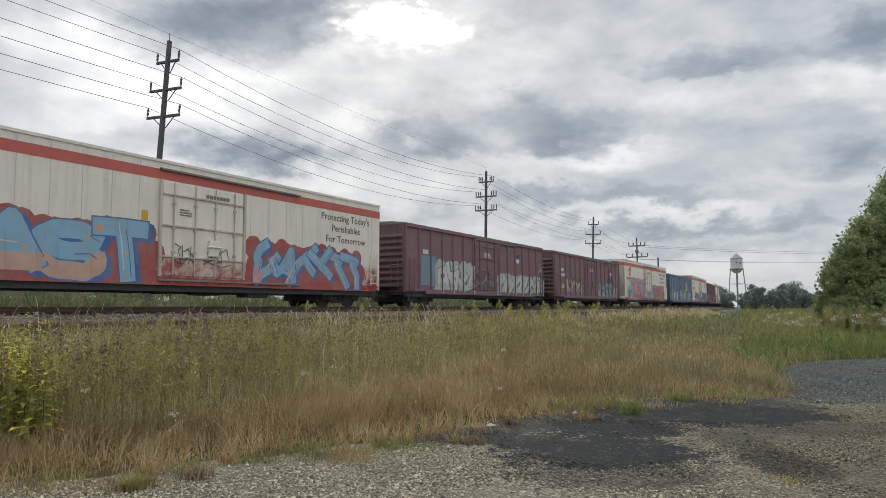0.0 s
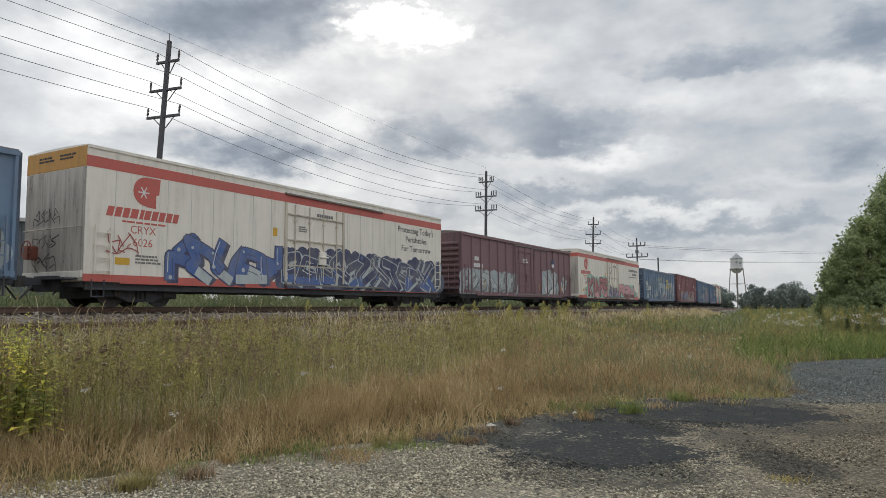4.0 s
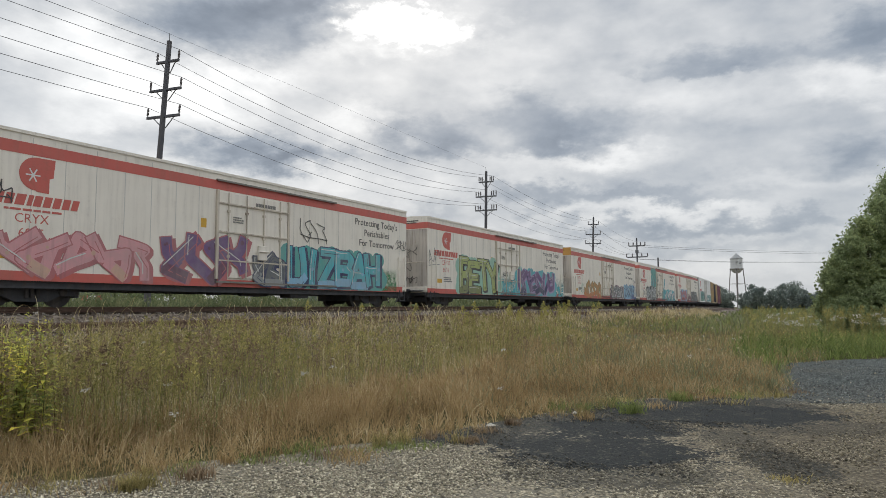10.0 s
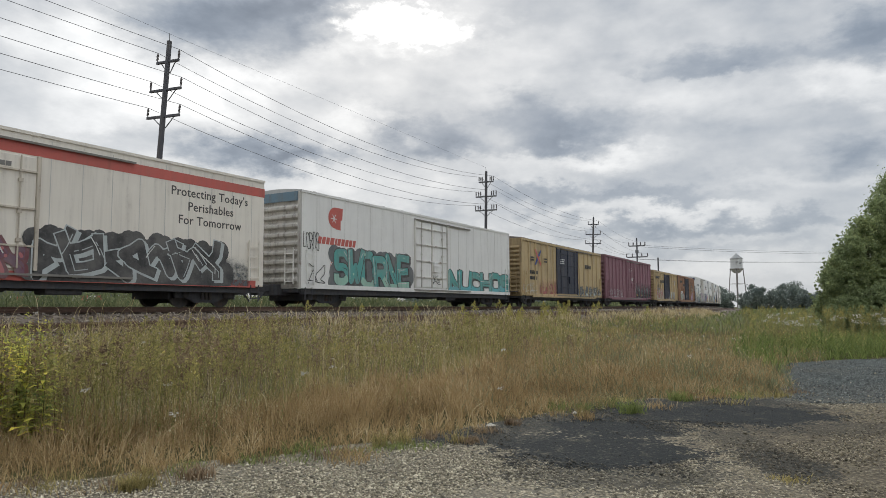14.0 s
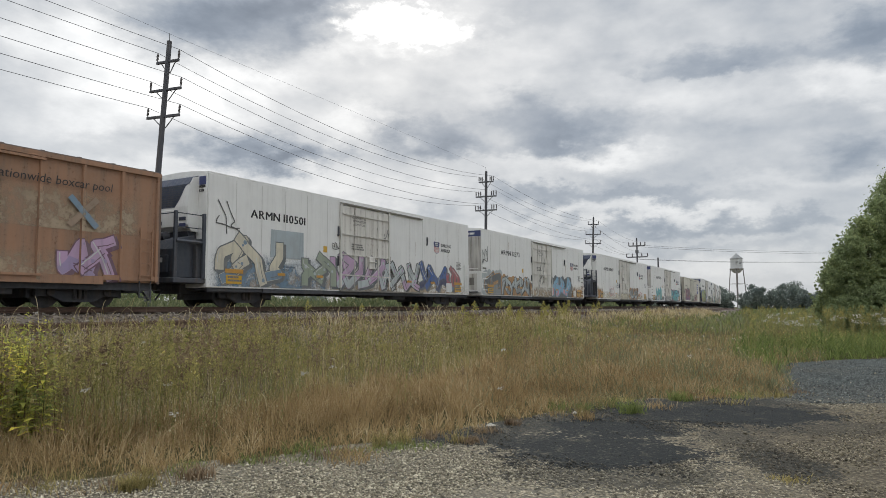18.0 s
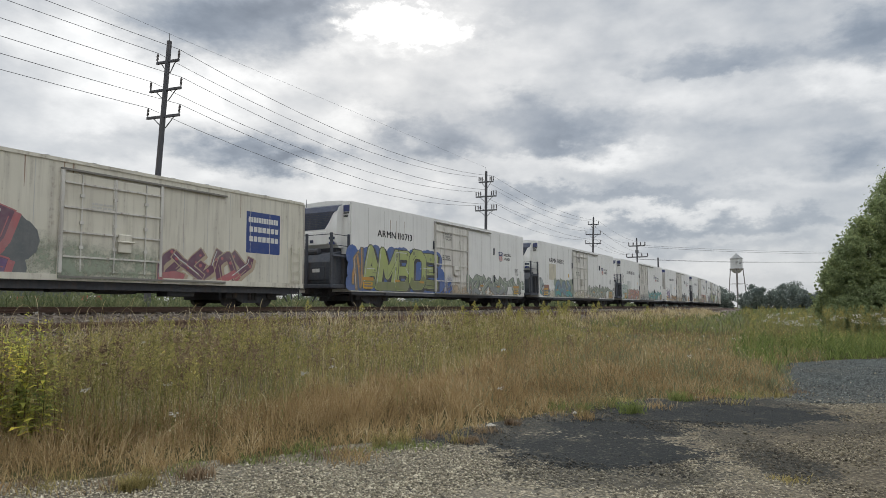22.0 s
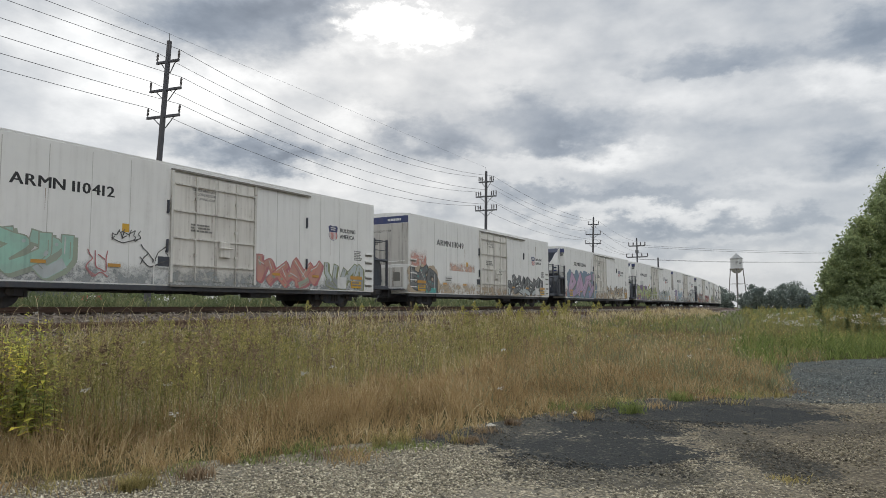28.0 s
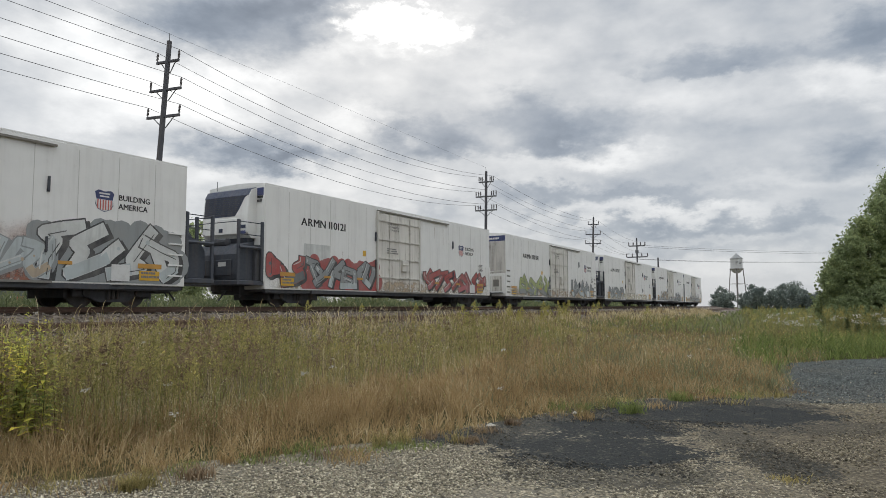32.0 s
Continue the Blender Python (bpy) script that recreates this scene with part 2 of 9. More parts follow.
YELLOW = paint("reflector_yellow", (0.62, 0.36, 0.03), 0.3, 0.05, 0.4)
BRAKE_RED = paint("brake_gear_red", (0.25, 0.075, 0.05), 0.5, 0.4, 0.6)
AMBER = paint("amber_reflector", (0.52, 0.27, 0.05), 0.4, 0.05, 0.4)
SIGN_BLUE = paint("sign_blue", (0.028, 0.060, 0.22), 0.2, 0.0, 0.45)
STENCIL_WHITE = paint("stencil_white", (0.66, 0.66, 0.64), 0.3, 0.0, 0.6)
LETTER_YELLOW = paint("lettering_yellow", (0.66, 0.52, 0.13), 0.3, 0.0, 0.6)
BUFF = paint("buffed_paint_patch", (0.60, 0.60, 0.575), 0.3, 0.0, 0.6)
TRACK_GREY = paint("door_track_grey", (0.20, 0.19, 0.17), 0.5, 0.4, 0.7)
RUSTY = paint("rust_streak", (0.34, 0.25, 0.18), 0.6, 0.6, 0.8)
FADED = paint("faded_stencil", (0.20, 0.195, 0.185), 0.4, 0.0, 0.7)
JAMB = paint("grimy_door_frame", (0.64, 0.62, 0.57), 0.9, 0.9, 0.6)
TRIM_CREAM = paint("grimy_cream_trim", (0.58, 0.52, 0.43), 0.9, 0.7, 0.6)
# ---- geometry helpers ----


class Geo:
    """Collects faces for one mesh."""

    def __init__(self):
        self.v, self.f, self.m, self.mats = [], [], [], []

    def mat(self, material):
        if material not in self.mats:
            self.mats.append(material)
        return self.mats.index(material)

    def add(self, verts, faces, material):
        k, i = len(self.v), self.mat(material)
        self.v.extend(verts)
        for f in faces:
            self.f.append(tuple(k + j for j in f))
            self.m.append(i)
        return self

    def box(self, x0, x1, y0, y1, z0, z1, material, c=0.0):
        """A block; c is the width of its chamfered edges."""
        if c <= 0:
            v = [(x, y, z) for x in (x0, x1) for y in (y0, y1) for z in (z0, z1)]
            return self.add(v, [(0, 1, 3, 2), (4, 6, 7, 5), (0, 4, 5, 1), (2, 3, 7, 6), (0, 2, 6, 4), (1, 5, 7, 3)], material)
        bm = bmesh.new()
        bmesh.ops.create_cube(bm, size=1.0, matrix=Matrix.LocRotScale(((x0 + x1) / 2, (y0 + y1) / 2, (z0 + z1) / 2), None, (x1 - x0, y1 - y0, z1 - z0)))
        bmesh.ops.bevel(bm, geom=bm.edges[:], offset=c, segments=1, affect="EDGES")
        bm.verts.index_update()
        self.add([tuple(v.co) for v in bm.verts], [tuple(v.index for v in f.verts) for f in bm.faces], material)
        bm.free()
        return self

    def tube(self, p0, p1, r, material, n=6, r1=None):
        p0, p1 = Vector(p0), Vector(p1)
        q = (p1 - p0).to_track_quat("Z", "Y")
        r1 = r if r1 is None else r1
        ring = [(math.cos(2 * math.pi * i / n), math.sin(2 * math.pi * i / n)) for i in range(n)]
        v = [tuple(p0 + q @ Vector((r * a, r * b, 0))) for a, b in ring] + [tuple(p1 + q @ Vector((r1 * a, r1 * b, 0))) for a, b in ring]
        f = [(i, (i + 1) % n, n + (i + 1) % n, n + i) for i in range(n)] + [tuple(reversed(range(n))), tuple(range(n, 2 * n))]
        return self.add(v, f, material)

    def lathe(self, profile, material, n=16, at=(0, 0, 0), axis="Z"):
        """Turns (radius, height) pairs about an axis."""
        v, f = [], []
        for r, h in profile:
            for i in range(n):
                a = 2 * math.pi * i / n
                x, y = r * math.cos(a), r * math.sin(a)
                p = (x, y, h) if axis == "Z" else ((h, x, y) if axis == "X" else (x, h, y))
                v.append(tuple(c + d for c, d in zip(p, at)))
        for k in range(len(profile) - 1):
            for i in range(n):
                j = (i + 1) % n
                f.append((k * n + i, k * n + j, (k + 1) * n + j, (k + 1) * n + i))
        f.append(tuple(reversed(range(n))))
        f.append(tuple(range((len(profile) - 1) * n, len(profile) * n)))
        return self.add(v, f, material)

    def prism(self, outline, axis, a, b, material):
        """An outline of (p, q) pairs pushed along an axis from a to b."""
        n = len(outline)

        def at(p, q, d):
            return {"X": (d, p, q), "Y": (p, d, q), "Z": (p, q, d)}[axis]
        v = [at(p, q, a) for p, q in outline] + [at(p, q, b) for p, q in outline]
        f = [(i, (i + 1) % n, n + (i + 1) % n, n + i) for i in range(n)] + [tuple(reversed(range(n))), tuple(range(n, 2 * n))]
        return self.add(v, f, material)

    def mesh(self, name, smooth=False):
        me = bpy.data.meshes.new(name)
        me.from_pydata(self.v, [], self.f)
        for m in self.mats:
            me.materials.append(m)
        me.polygons.foreach_set("material_index", self.m)
        if smooth:
            me.polygons.foreach_set("use_smooth", [True] * len(self.f))
        me.update()
        bm = bmesh.new()
        bm.from_mesh(me)
        bmesh.ops.recalc_face_normals(bm, faces=bm.faces)
        bm.to_mesh(me)
        bm.free()
        return me


MESHES = {}


def shared(key, make):
    """One mesh for all alike pieces."""
    if key not in MESHES:
        MESHES[key] = make()
    return MESHES[key]


def part(name, mesh, parent, label="", m=None):
    """Links a mesh as one part of a thing."""
    if isinstance(mesh, Geo):
        mesh = mesh.mesh(name)
    ob = new(name, mesh)
    ob.parent = parent
    if m is not None:
        ob.matrix_basis = m
    return tagged(ob, label)


def thing(name, label, category, m=None, group="", kind="", mesh=None):
    if isinstance(mesh, Geo):
        mesh = mesh.mesh(name)
    ob = new(name, mesh)
    if m is not None:
        ob.matrix_basis = m
    return tagged(ob, label, category, group, kind)


@functools.lru_cache(None)
def lettering(words, size, material, shear=0.0, align="LEFT", space=1.0, bold=0.0):
    cu = bpy.data.curves.new("letters", "FONT")
    cu.body, cu.size, cu.shear, cu.align_x, cu.space_line, cu.resolution_u = words, size, shear, align, 1.1, 2
    cu.space_character = space
    ob = bpy.data.objects.new("letters", cu)
    me = bpy.data.meshes.new_from_object(ob)
    me.materials.clear()
    me.materials.append(material)
    bpy.data.objects.remove(ob)
    bpy.data.curves.remove(cu)
    if bold:
        g = Geo()
        for k in range(3):
            g.add([(v.co.x + k * bold * size, v.co.y + (k == 1) * bold * size, 0.0006 * k) for v in me.vertices], [tuple(p.vertices) for p in me.polygons], material)
        return g.mesh("letters")
    return me


@functools.lru_cache(None)
def tight_lettering(words, size, material, gap=0.085, wide=1.16):
    """Lettering set closely, each sign by its own width."""
    g, x = Geo(), 0.0
    for ch in words:
        if ch == " ":
            x += 0.34 * size
            continue
        me = lettering(ch, size, material)
        left, right = min(v.co.x for v in me.vertices), max(v.co.x for v in me.vertices)
        for dx, dz in ((0.0, 0.0), (0.03 * size, 0.0007), (0.06 * size, 0.0014)):
            g.add([((v.co.x - left + dx) * wide + x, v.co.y, dz) for v in me.vertices], [tuple(p.vertices) for p in me.polygons], material)
        right += 0.06 * size
        x += 0.035 * size if ch == "1" else 0.0
        x += (right - left) * wide + gap * size + (0.035 * size if ch == "1" else 0.0)
    return g.mesh("lettering")


# ---- the railway's line ----
# The line bends gently away from the camera; s runs along it, 0 is the place nearest to the camera.
FOOT, HEAD = (-16.642, 9.921), 0.53759
BEND_1, BEND_2, BEND_AT = 0.00041, 0.00109, 83.87
HALF = 1.57
RAIL_Z, SIDING_Z = 1.70, 1.28


def turn_on(x, y, h, k, run):
    h2 = h - k * run
    return x + (math.cos(h2) - math.cos(h)) / k, y - (math.sin(h2) - math.sin(h)) / k, h2


def line(s, off=0.0, z=0.0):
    """A place on the line: off metres nearer to the camera than the main track's middle. Also its heading."""
    x, y, h = turn_on(*FOOT, HEAD, BEND_1, min(s, BEND_AT))
    if s > BEND_AT:
        x, y, h = turn_on(x, y, h, BEND_2, s - BEND_AT)
    o = off - HALF
    return Vector((x + math.cos(h) * o, y - math.sin(h) * o, z)), h


def along(s, off=0.0, z=0.0):
    p, h = line(s, off, z)
    return Matrix.Translation(p) @ Matrix.Rotation(math.pi / 2 - h, 4, "Z")


def travel(t):
    """Metres that the train has gone after t seconds."""
    return 24.998 * t - 0.00667 * (t - 16) ** 2 + 0.000081 * (t - 16) ** 3


def sweep(profile, s0, s1, step, material, closed=False):
    g = Geo()
    n = int((s1 - s0) / step) + 1
    rows = [s0 + (s1 - s0) * i / n for i in range(n + 1)]
    k = len(profile)
    v = [tuple(line(s, o, z)[0]) for s in rows for o, z in profile]
    f = [(i * k + j, i * k + (j + 1) % k, (i + 1) * k + (j + 1) % k, (i + 1) * k + j) for i in range(n) for j in range(k if closed else k - 1)]
    return g.add(v, f, material)

# ---- freight cars ----
# In a car's space x runs along it, -L/2 is the end that comes last, -y is the side towards the camera, z = 0 the rail's top.


def wheel_mesh():
    g = Geo()
    g.lathe([(0.06, -0.07), (0.36, -0.05), (0.42, -0.06), (0.42, 0.05), (0.455, 0.055), (0.455, 0.08), (0.30, 0.07), (0.06, 0.09)], STEEL, 20, axis="Y")
    return g.mesh("wheel")


def truck_mesh():
    g = Geo()
    for y in (-1.02, 1.02):
        o = [(-1.28, 0.30), (-1.28, 0.64), (-0.60, 0.80), (0.60, 0.80), (1.28, 0.64), (1.28, 0.30), (0.80, 0.30), (0.46, 0.14), (-0.46, 0.14), (-0.80, 0.30)]
        g.prism(o, "Y", y - 0.07, y + 0.07, BLACK)
        for x in (-0.16, 0.0, 0.16):
            g.tube((x, y - 0.10, 0.24), (x, y - 0.10, 0.56), 0.06, STEEL, 8)
        for x in (-0.88, 0.88):
            g.tube((x, y - 0.13, 0.42), (x, y + 0.05, 0.42), 0.12, STEEL, 10)
    g.box(-0.22, 0.22, -1.0, 1.0, 0.42, 0.66, BLACK)
    g.box(-1.45, 1.45, -0.6, 0.6, 0.30, 0.44, BLACK)
    for x in (-1.42, 1.42, -0.4, 0.4):
        g.box(x - 0.05, x + 0.05, -0.95, 0.95, 0.26, 0.52, BLACK)
    for x in (-0.88, 0.88):
        g.tube((x, -0.95, 0.42), (x, 0.95, 0.42), 0.085, STEEL, 8)
    return g.mesh("truck_frame")


def coupler_mesh():
    g = Geo()
    g.box(-0.95, 0.2, -0.11, 0.11, 0.62, 0.86, BLACK, 0.02)
    g.prism([(-1.16, -0.16), (-0.92, -0.20), (-0.86, 0.20), (-1.02, 0.22), (-1.05, 0.02), (-1.16, 0.02)], "Z", 0.58, 0.90, STEEL)
    g.tube((-0.75, -0.3, 0.62), (-1.05, -0.24, 0.22), 0.03, BLACK)
    return g.mesh("coupler")


def ladder_mesh(h, w, material):
    g = Geo()
    for x in (-w / 2, w / 2):
        g.box(x - 0.02, x + 0.02, -0.10, -0.06, 0, h, material)
        for z in (0.1, h - 0.1):
            g.box(x - 0.015, x + 0.015, -0.08, 0.0, z - 0.02, z + 0.02, material)
    z = 0.12
    while z < h:
        g.box(-w / 2, w / 2, -0.115, -0.085, z - 0.017, z + 0.017, material)
        z += 0.38
    return g.mesh("ladder")


def running_gear(car, L, unit=False):
    """Frame, trucks, couplers and brake gear under a car."""
    def frame_mesh():
        g = Geo()
        g.box(-L / 2 + 0.2, L / 2 - 0.2, -0.33, 0.33, 0.50, 0.98, BLACK)
        for k in range(7):
            x = (-0.36 + 0.12 * k) * L
            g.box(x - 0.06, x + 0.06, -1.45, 1.45, 0.72, 0.96, BLACK)
        for x in (-L / 2 + 2.3, L / 2 - 2.3):
            g.box(x - 0.18, x + 0.18, -1.4, 1.4, 0.62, 0.96, BLACK)
        for s in (-1, 1):
            g.box(s * (L / 2 - 0.28) - 0.22, s * (L / 2 - 0.28) + 0.22, -1.38, 1.38, 0.58, 0.96, BLACK)
            g.box(s * (L / 2 - 0.1) - 0.35, s * (L / 2 - 0.1) + 0.35, -0.5, 0.5, 0.46, 0.92, BLACK)
            g.tube((s * (L / 2 - 0.05), -0.5, 0.62), (s * (L / 2 + 0.2), -0.42, 0.36), 0.03, BLACK)
        g.tube((-L * 0.3, -0.9, 0.56), (L * 0.3, -0.9, 0.60), 0.025, BLACK)
        for s in (-1, 1):
            g.box(-L / 2 + 0.15, L / 2 - 0.15, s * 1.40 - 0.05, s * 1.40 + 0.05, 0.50, 0.74, BLACK)
        return g.mesh("underframe")
    part("underframe", shared(("frame", L), frame_mesh), car, "black steel underframe")

    def tank_mesh():
        g = Geo()
        g.lathe([(0.05, -0.75), (0.22, -0.68), (0.24, 0.0), (0.22, 0.68), (0.05, 0.75)], BLACK, 12, (0.6, -0.85, 0.62), "X")
        return g.mesh("brake_reservoir")
    part("brake_reservoir", shared("tank", tank_mesh), car)
    part("brake_valve", shared("valve", lambda: Geo().box(-1.6, -1.1, -1.05, -0.7, 0.42, 0.78, BLACK, 0.03).mesh("brake_valve")), car)
    part("battery_box", shared("batt", lambda: Geo().box(2.2, 3.3, -1.3, -0.7, 0.34, 0.76, BLACK, 0.03).mesh("battery_box")), car)
    for sx in (-1, 1):
        tr = part("truck_frame", shared("truck", truck_mesh), car, "black cast-steel truck", pose(sx * (L / 2 - 2.3), 0, 0))
        for x in (-0.88, 0.88):
            for y in (-0.74, 0.74):
                part("wheel", shared("wheel", wheel_mesh), tr, "", pose(x, y, 0.42, 0, 0, 0 if y > 0 else 180))
        part("coupler", shared("coupler", coupler_mesh), car, "", pose(sx * L / 2, 0, 0, 0, 0, 0 if sx < 0 else 180))


def ribbed_end(L, top, material, n, deep=0.12):
    """A pressed-steel end wall with level corrugations."""
    g = Geo()
    z0, z1 = 0.95, top - 0.45
    step = (z1 - z0) / n
    o = [(0.0, 0.78), (-0.02, 0.78)]
    for k in range(n):
        z = z0 + k * step
        o += [(-0.02, z), (-deep - 0.02, z + step * 0.22), (-deep - 0.02, z + step * 0.48), (-0.02, z + step * 0.75)]
    o += [(-0.02, top - 0.02), (0.0, top - 0.02)]
    v, f = [], []
    for y in (-HALF + 0.10, HALF - 0.10):
        v += [(x, y, z) for x, z in o]
    n2 = len(o)
    f = [(i, i + 1, n2 + i + 1, n2 + i) for i in range(n2 - 1)] + [tuple(range(n2)), tuple(range(n2, 2 * n2))]
    g.add(v, f, material)
    for s in (-1, 1):
        g.box(-0.09, 0.02, s * (HALF - 0.06) - 0.06, s * (HALF - 0.06) + 0.06, 0.72, top - 0.02, material)
    return g.mesh("end_wall")


def roof_mesh(L, top, rise, material, ribs=0, scallop=False):
    g = Geo()
    y = HALF - 0.01
    o = [(-y, top), (-y, top + 0.05), (-y * 0.5, top + 0.05 + rise * 0.75), (0, top + 0.05 + rise), (y * 0.5, top + 0.05 + rise * 0.75), (y, top + 0.05), (y, top)]
    g.prism(o, "X", -L / 2, L / 2, material)
    for k in range(ribs):
        x = -L / 2 + L * (k + 0.5) / ribs
        g.prism([(-y - 0.004, top + 0.02), (-y - 0.004, top + 0.068), (0, top + 0.085 + rise), (y + 0.004, top + 0.068), (y + 0.004, top + 0.02)], "X", x - 0.05, x + 0.05, material)
    return g.mesh("roof")


def post_mesh(z0, z1, material, w=0.13, deep=0.075):
    g = Geo()
    g.prism([(-w / 2, 0.0), (-w * 0.32, -deep), (w * 0.32, -deep), (w / 2, 0.0)], "Z", z0, z1, material)
    return g.mesh("side_post")


def door_mesh(w, z0, z1, material, cols, rows, proud=0.0):
    """A plug door: a panel with an upright frame."""
    g = Geo()
    g.box(-w / 2, w / 2, -0.05 - proud, 0.0, z0, z1, material, 0.012)
    return g.mesh("door")


def rod_mesh(h, material, r=0.024):
    g = Geo()
    g.tube((0, 0, 0), (0, 0, h), r, material, 6)
    for z in (0.25 * h, 0.5 * h, 0.78 * h):
        g.box(-0.06, 0.06, -0.03, 0.05, z - 0.045, z + 0.045, material)
    return g.mesh("lock_rod")


def bar_mesh(w, material, t=0.05):
    g = Geo()
    g.box(-w / 2, w / 2, -0.045, 0.01, -t / 2, t / 2, material)
    return g.mesh("door_bar")


def plug_door(car, x, w, z0, z1, material, rods, bars, track=None, label=""):
    key = (w, z0, z1, material.name)
    y, trim = -HALF, {"grimy_white_door": JAMB, "reefer_white": JAMB, "old_reefer_white": JAMB, "aged_cream_white": TRIM_CREAM}.get(material.name, material)
    d = part("door", shared(("door",) + key, lambda: door_mesh(w, z0, z1, material, rods, bars)), car, label, pose(x, y, 0))
    for jx in (-w / 2 - 0.055, w / 2 + 0.055):
        part("door_jamb", shared(("jamb", z0, z1, material.name), lambda: Geo().box(-0.05, 0.05, -0.10, 0.0, z0 - 0.05, z1 + 0.05, trim, 0.01).mesh("door_jamb")), d, "", pose(jx, 0, 0))
    for k in range(rods):
        px = -w / 2 + w * (k + 0.5) / rods
        part("lock_rod", shared(("rod", z1 - z0, material.name), lambda: rod_mesh(z1 - z0, trim)), d, "", pose(px, -0.085, z0))
    for k in range(bars):
        pz = z0 + (z1 - z0) * (k + 0.6) / bars
        part("door_bar", shared(("bar", w, material.name), lambda: bar_mesh(w, trim)), d, "", pose(0, -0.055, pz))
    if bars > 3:
        part("door_post", shared(("dpost", z0, z1, material.name), lambda: Geo().box(-0.06, 0.06, -0.075, 0.0, z0, z1, trim, 0.01).mesh("door_post")), d)
    def lock():
        g = Geo()
        g.box(-0.22, 0.22, -0.16, -0.05, -0.28, 0.28, material, 0.02)
        g.tube((-0.3, -0.18, 0.05), (0.3, -0.18, 0.05), 0.03, material)
        return g.mesh("lock_box")
    part("lock_box", shared(("lock", material.name), lock), d, "", pose(0.1 * w, 0, z0 + 0.32 * (z1 - z0)))
    def rail():
        g = Geo()
        g.box(0, 1.9 * w, -0.08, 0.0, -0.01, 0.02, TRACK_GREY)
        g.box(0, 1.9 * w, -0.09, -0.07, -0.045, 0.01, TRACK_GREY)
        return g.mesh("door_track")
    part("door_track", shared(("track", w, material.name), rail), car, "", pose(x - w / 2 - 0.1, y, track or z1 + 0.10))
    part("door_track", shared(("track", w, material.name), rail), car, "", pose(x - w / 2 - 0.1, y, z0 - 0.14))
    return d


def decal(car, name, mesh, x, z, label="", end=False, lift=0.004, y=-HALF):
    """Lays a flat mesh on the side towards the camera, or on the trailing end."""
    if end:
        m = Matrix.Translation((x - lift, y, z)) @ Matrix.Rotation(-math.pi / 2, 4, "Z") @ Matrix.Rotation(math.pi / 2, 4, "X")
    else:
        m = Matrix.Translation((x, y - lift, z)) @ Matrix.Rotation(math.pi / 2, 4, "X")
    return part(name, mesh, car, label, m)


def plate(w, h, material, t=0.003):
    def make():
        return Geo().box(0, w, 0, h, -t, 0.0, material).mesh("plate")
    return shared(("plate", round(w, 3), round(h, 3), material.name), make)


def blocks(rows, h, gap, material, slant=0.0):
    """Rows of plain blocks where a mark is lettered: each row is (start, widths)."""
    def make():
        g = Geo()
        for k, (x, ws) in enumerate(rows):
            z = -k * (h + gap)
            for w in ws:
                g.prism([(x, z), (x + w * 0.8, z), (x + w * 0.8 + slant * h, z + h), (x + slant * h, z + h)], "Z", 0.0, 0.003, material)
                x += w
        return g.mesh("mark")
    return shared(("blocks", str(rows), h, material.name), make)


def snow_mark(material):
    """A plain shield-like mark in one colour with a light star."""
    def make():
        g = Geo()
        o = [(0.46 + 0.46 * math.cos(radians(90 + 15 * k)), 0.49 + 0.46 * math.sin(radians(90 + 15 * k))) for k in range(13)]
        o += [(0.50, 0.0), (0.84, -0.02), (0.84, 0.40), (0.95, 0.44), (0.99, 0.95)]
        g.prism(o, "Z", 0.0, 0.003, material)
        for a in range(3):
            c, s = math.cos(a * math.pi / 3), math.sin(a * math.pi / 3)
            g.prism([(0.38 - 0.2 * c - 0.02 * s, 0.45 - 0.2 * s + 0.02 * c), (0.38 + 0.2 * c - 0.02 * s, 0.45 + 0.2 * s + 0.02 * c), (0.38 + 0.2 * c + 0.02 * s, 0.45 + 0.2 * s - 0.02 * c), (0.38 - 0.2 * c + 0.02 * s, 0.45 - 0.2 * s - 0.02 * c)], "Z", 0.003, 0.006, STENCIL_WHITE)
        return g.mesh("mark")
    return shared("snow_mark", make)


def shield_mark():
    """A plain striped shield."""
    def make():
        g = Geo()
        o = [(0, 0.95), (0.14, 1.06), (0.40, 1.0), (0.66, 1.06), (0.80, 0.95), (0.74, 0.62), (0.78, 0.35), (0.66, 0.12), (0.40, 0.0), (0.14, 0.12), (0.02, 0.35), (0.06, 0.62)]
        g.prism(o, "Z", 0.0, 0.002, NAVY_BAND)
        g.prism([(0.05, 0.60), (0.05, 0.35), (0.16, 0.14), (0.40, 0.03), (0.64, 0.14), (0.75, 0.35), (0.73, 0.60)], "Z", 0.002, 0.004, STENCIL_WHITE)
        for k in range(6):
            x = 0.10 + 0.11 * k
            d = 0.22 * abs(x - 0.38)
            g.box(x, x + 0.05, 0.08 + d, 0.59, 0.004, 0.006, BRIGHT_RED)
        for k in range(2):
            g.box(0.17 + 0.03 * k, 0.62 - 0.03 * k, 0.86 - 0.14 * k, 0.93 - 0.14 * k, 0.002, 0.004, STENCIL_WHITE)
        g.v = [(a * 0.78, b * 0.62, c) for a, b, c in g.v]
        return g.mesh("shield_mark")
    return shared("shield", make)


def fine_print(rows, w, h, material):
    """Stencilled notes too small to read, as plain bars."""
    def make():
        g = Geo()
        rnd = random.Random(rows * 7 + int(w * 100))
        for k in range(rows):
            x = 0.0
            while x < w * (0.75 + 0.25 * rnd.random()):
                d = rnd.uniform(0.08, 0.22) * w
                g.box(x, x + d * 0.85, -k * h * 1.7, -k * h * 1.7 + h, 0, 0.002, material)
                x += d
        return g.mesh("fine_print")
    return shared(("print", rows, w, h, material.name), make)


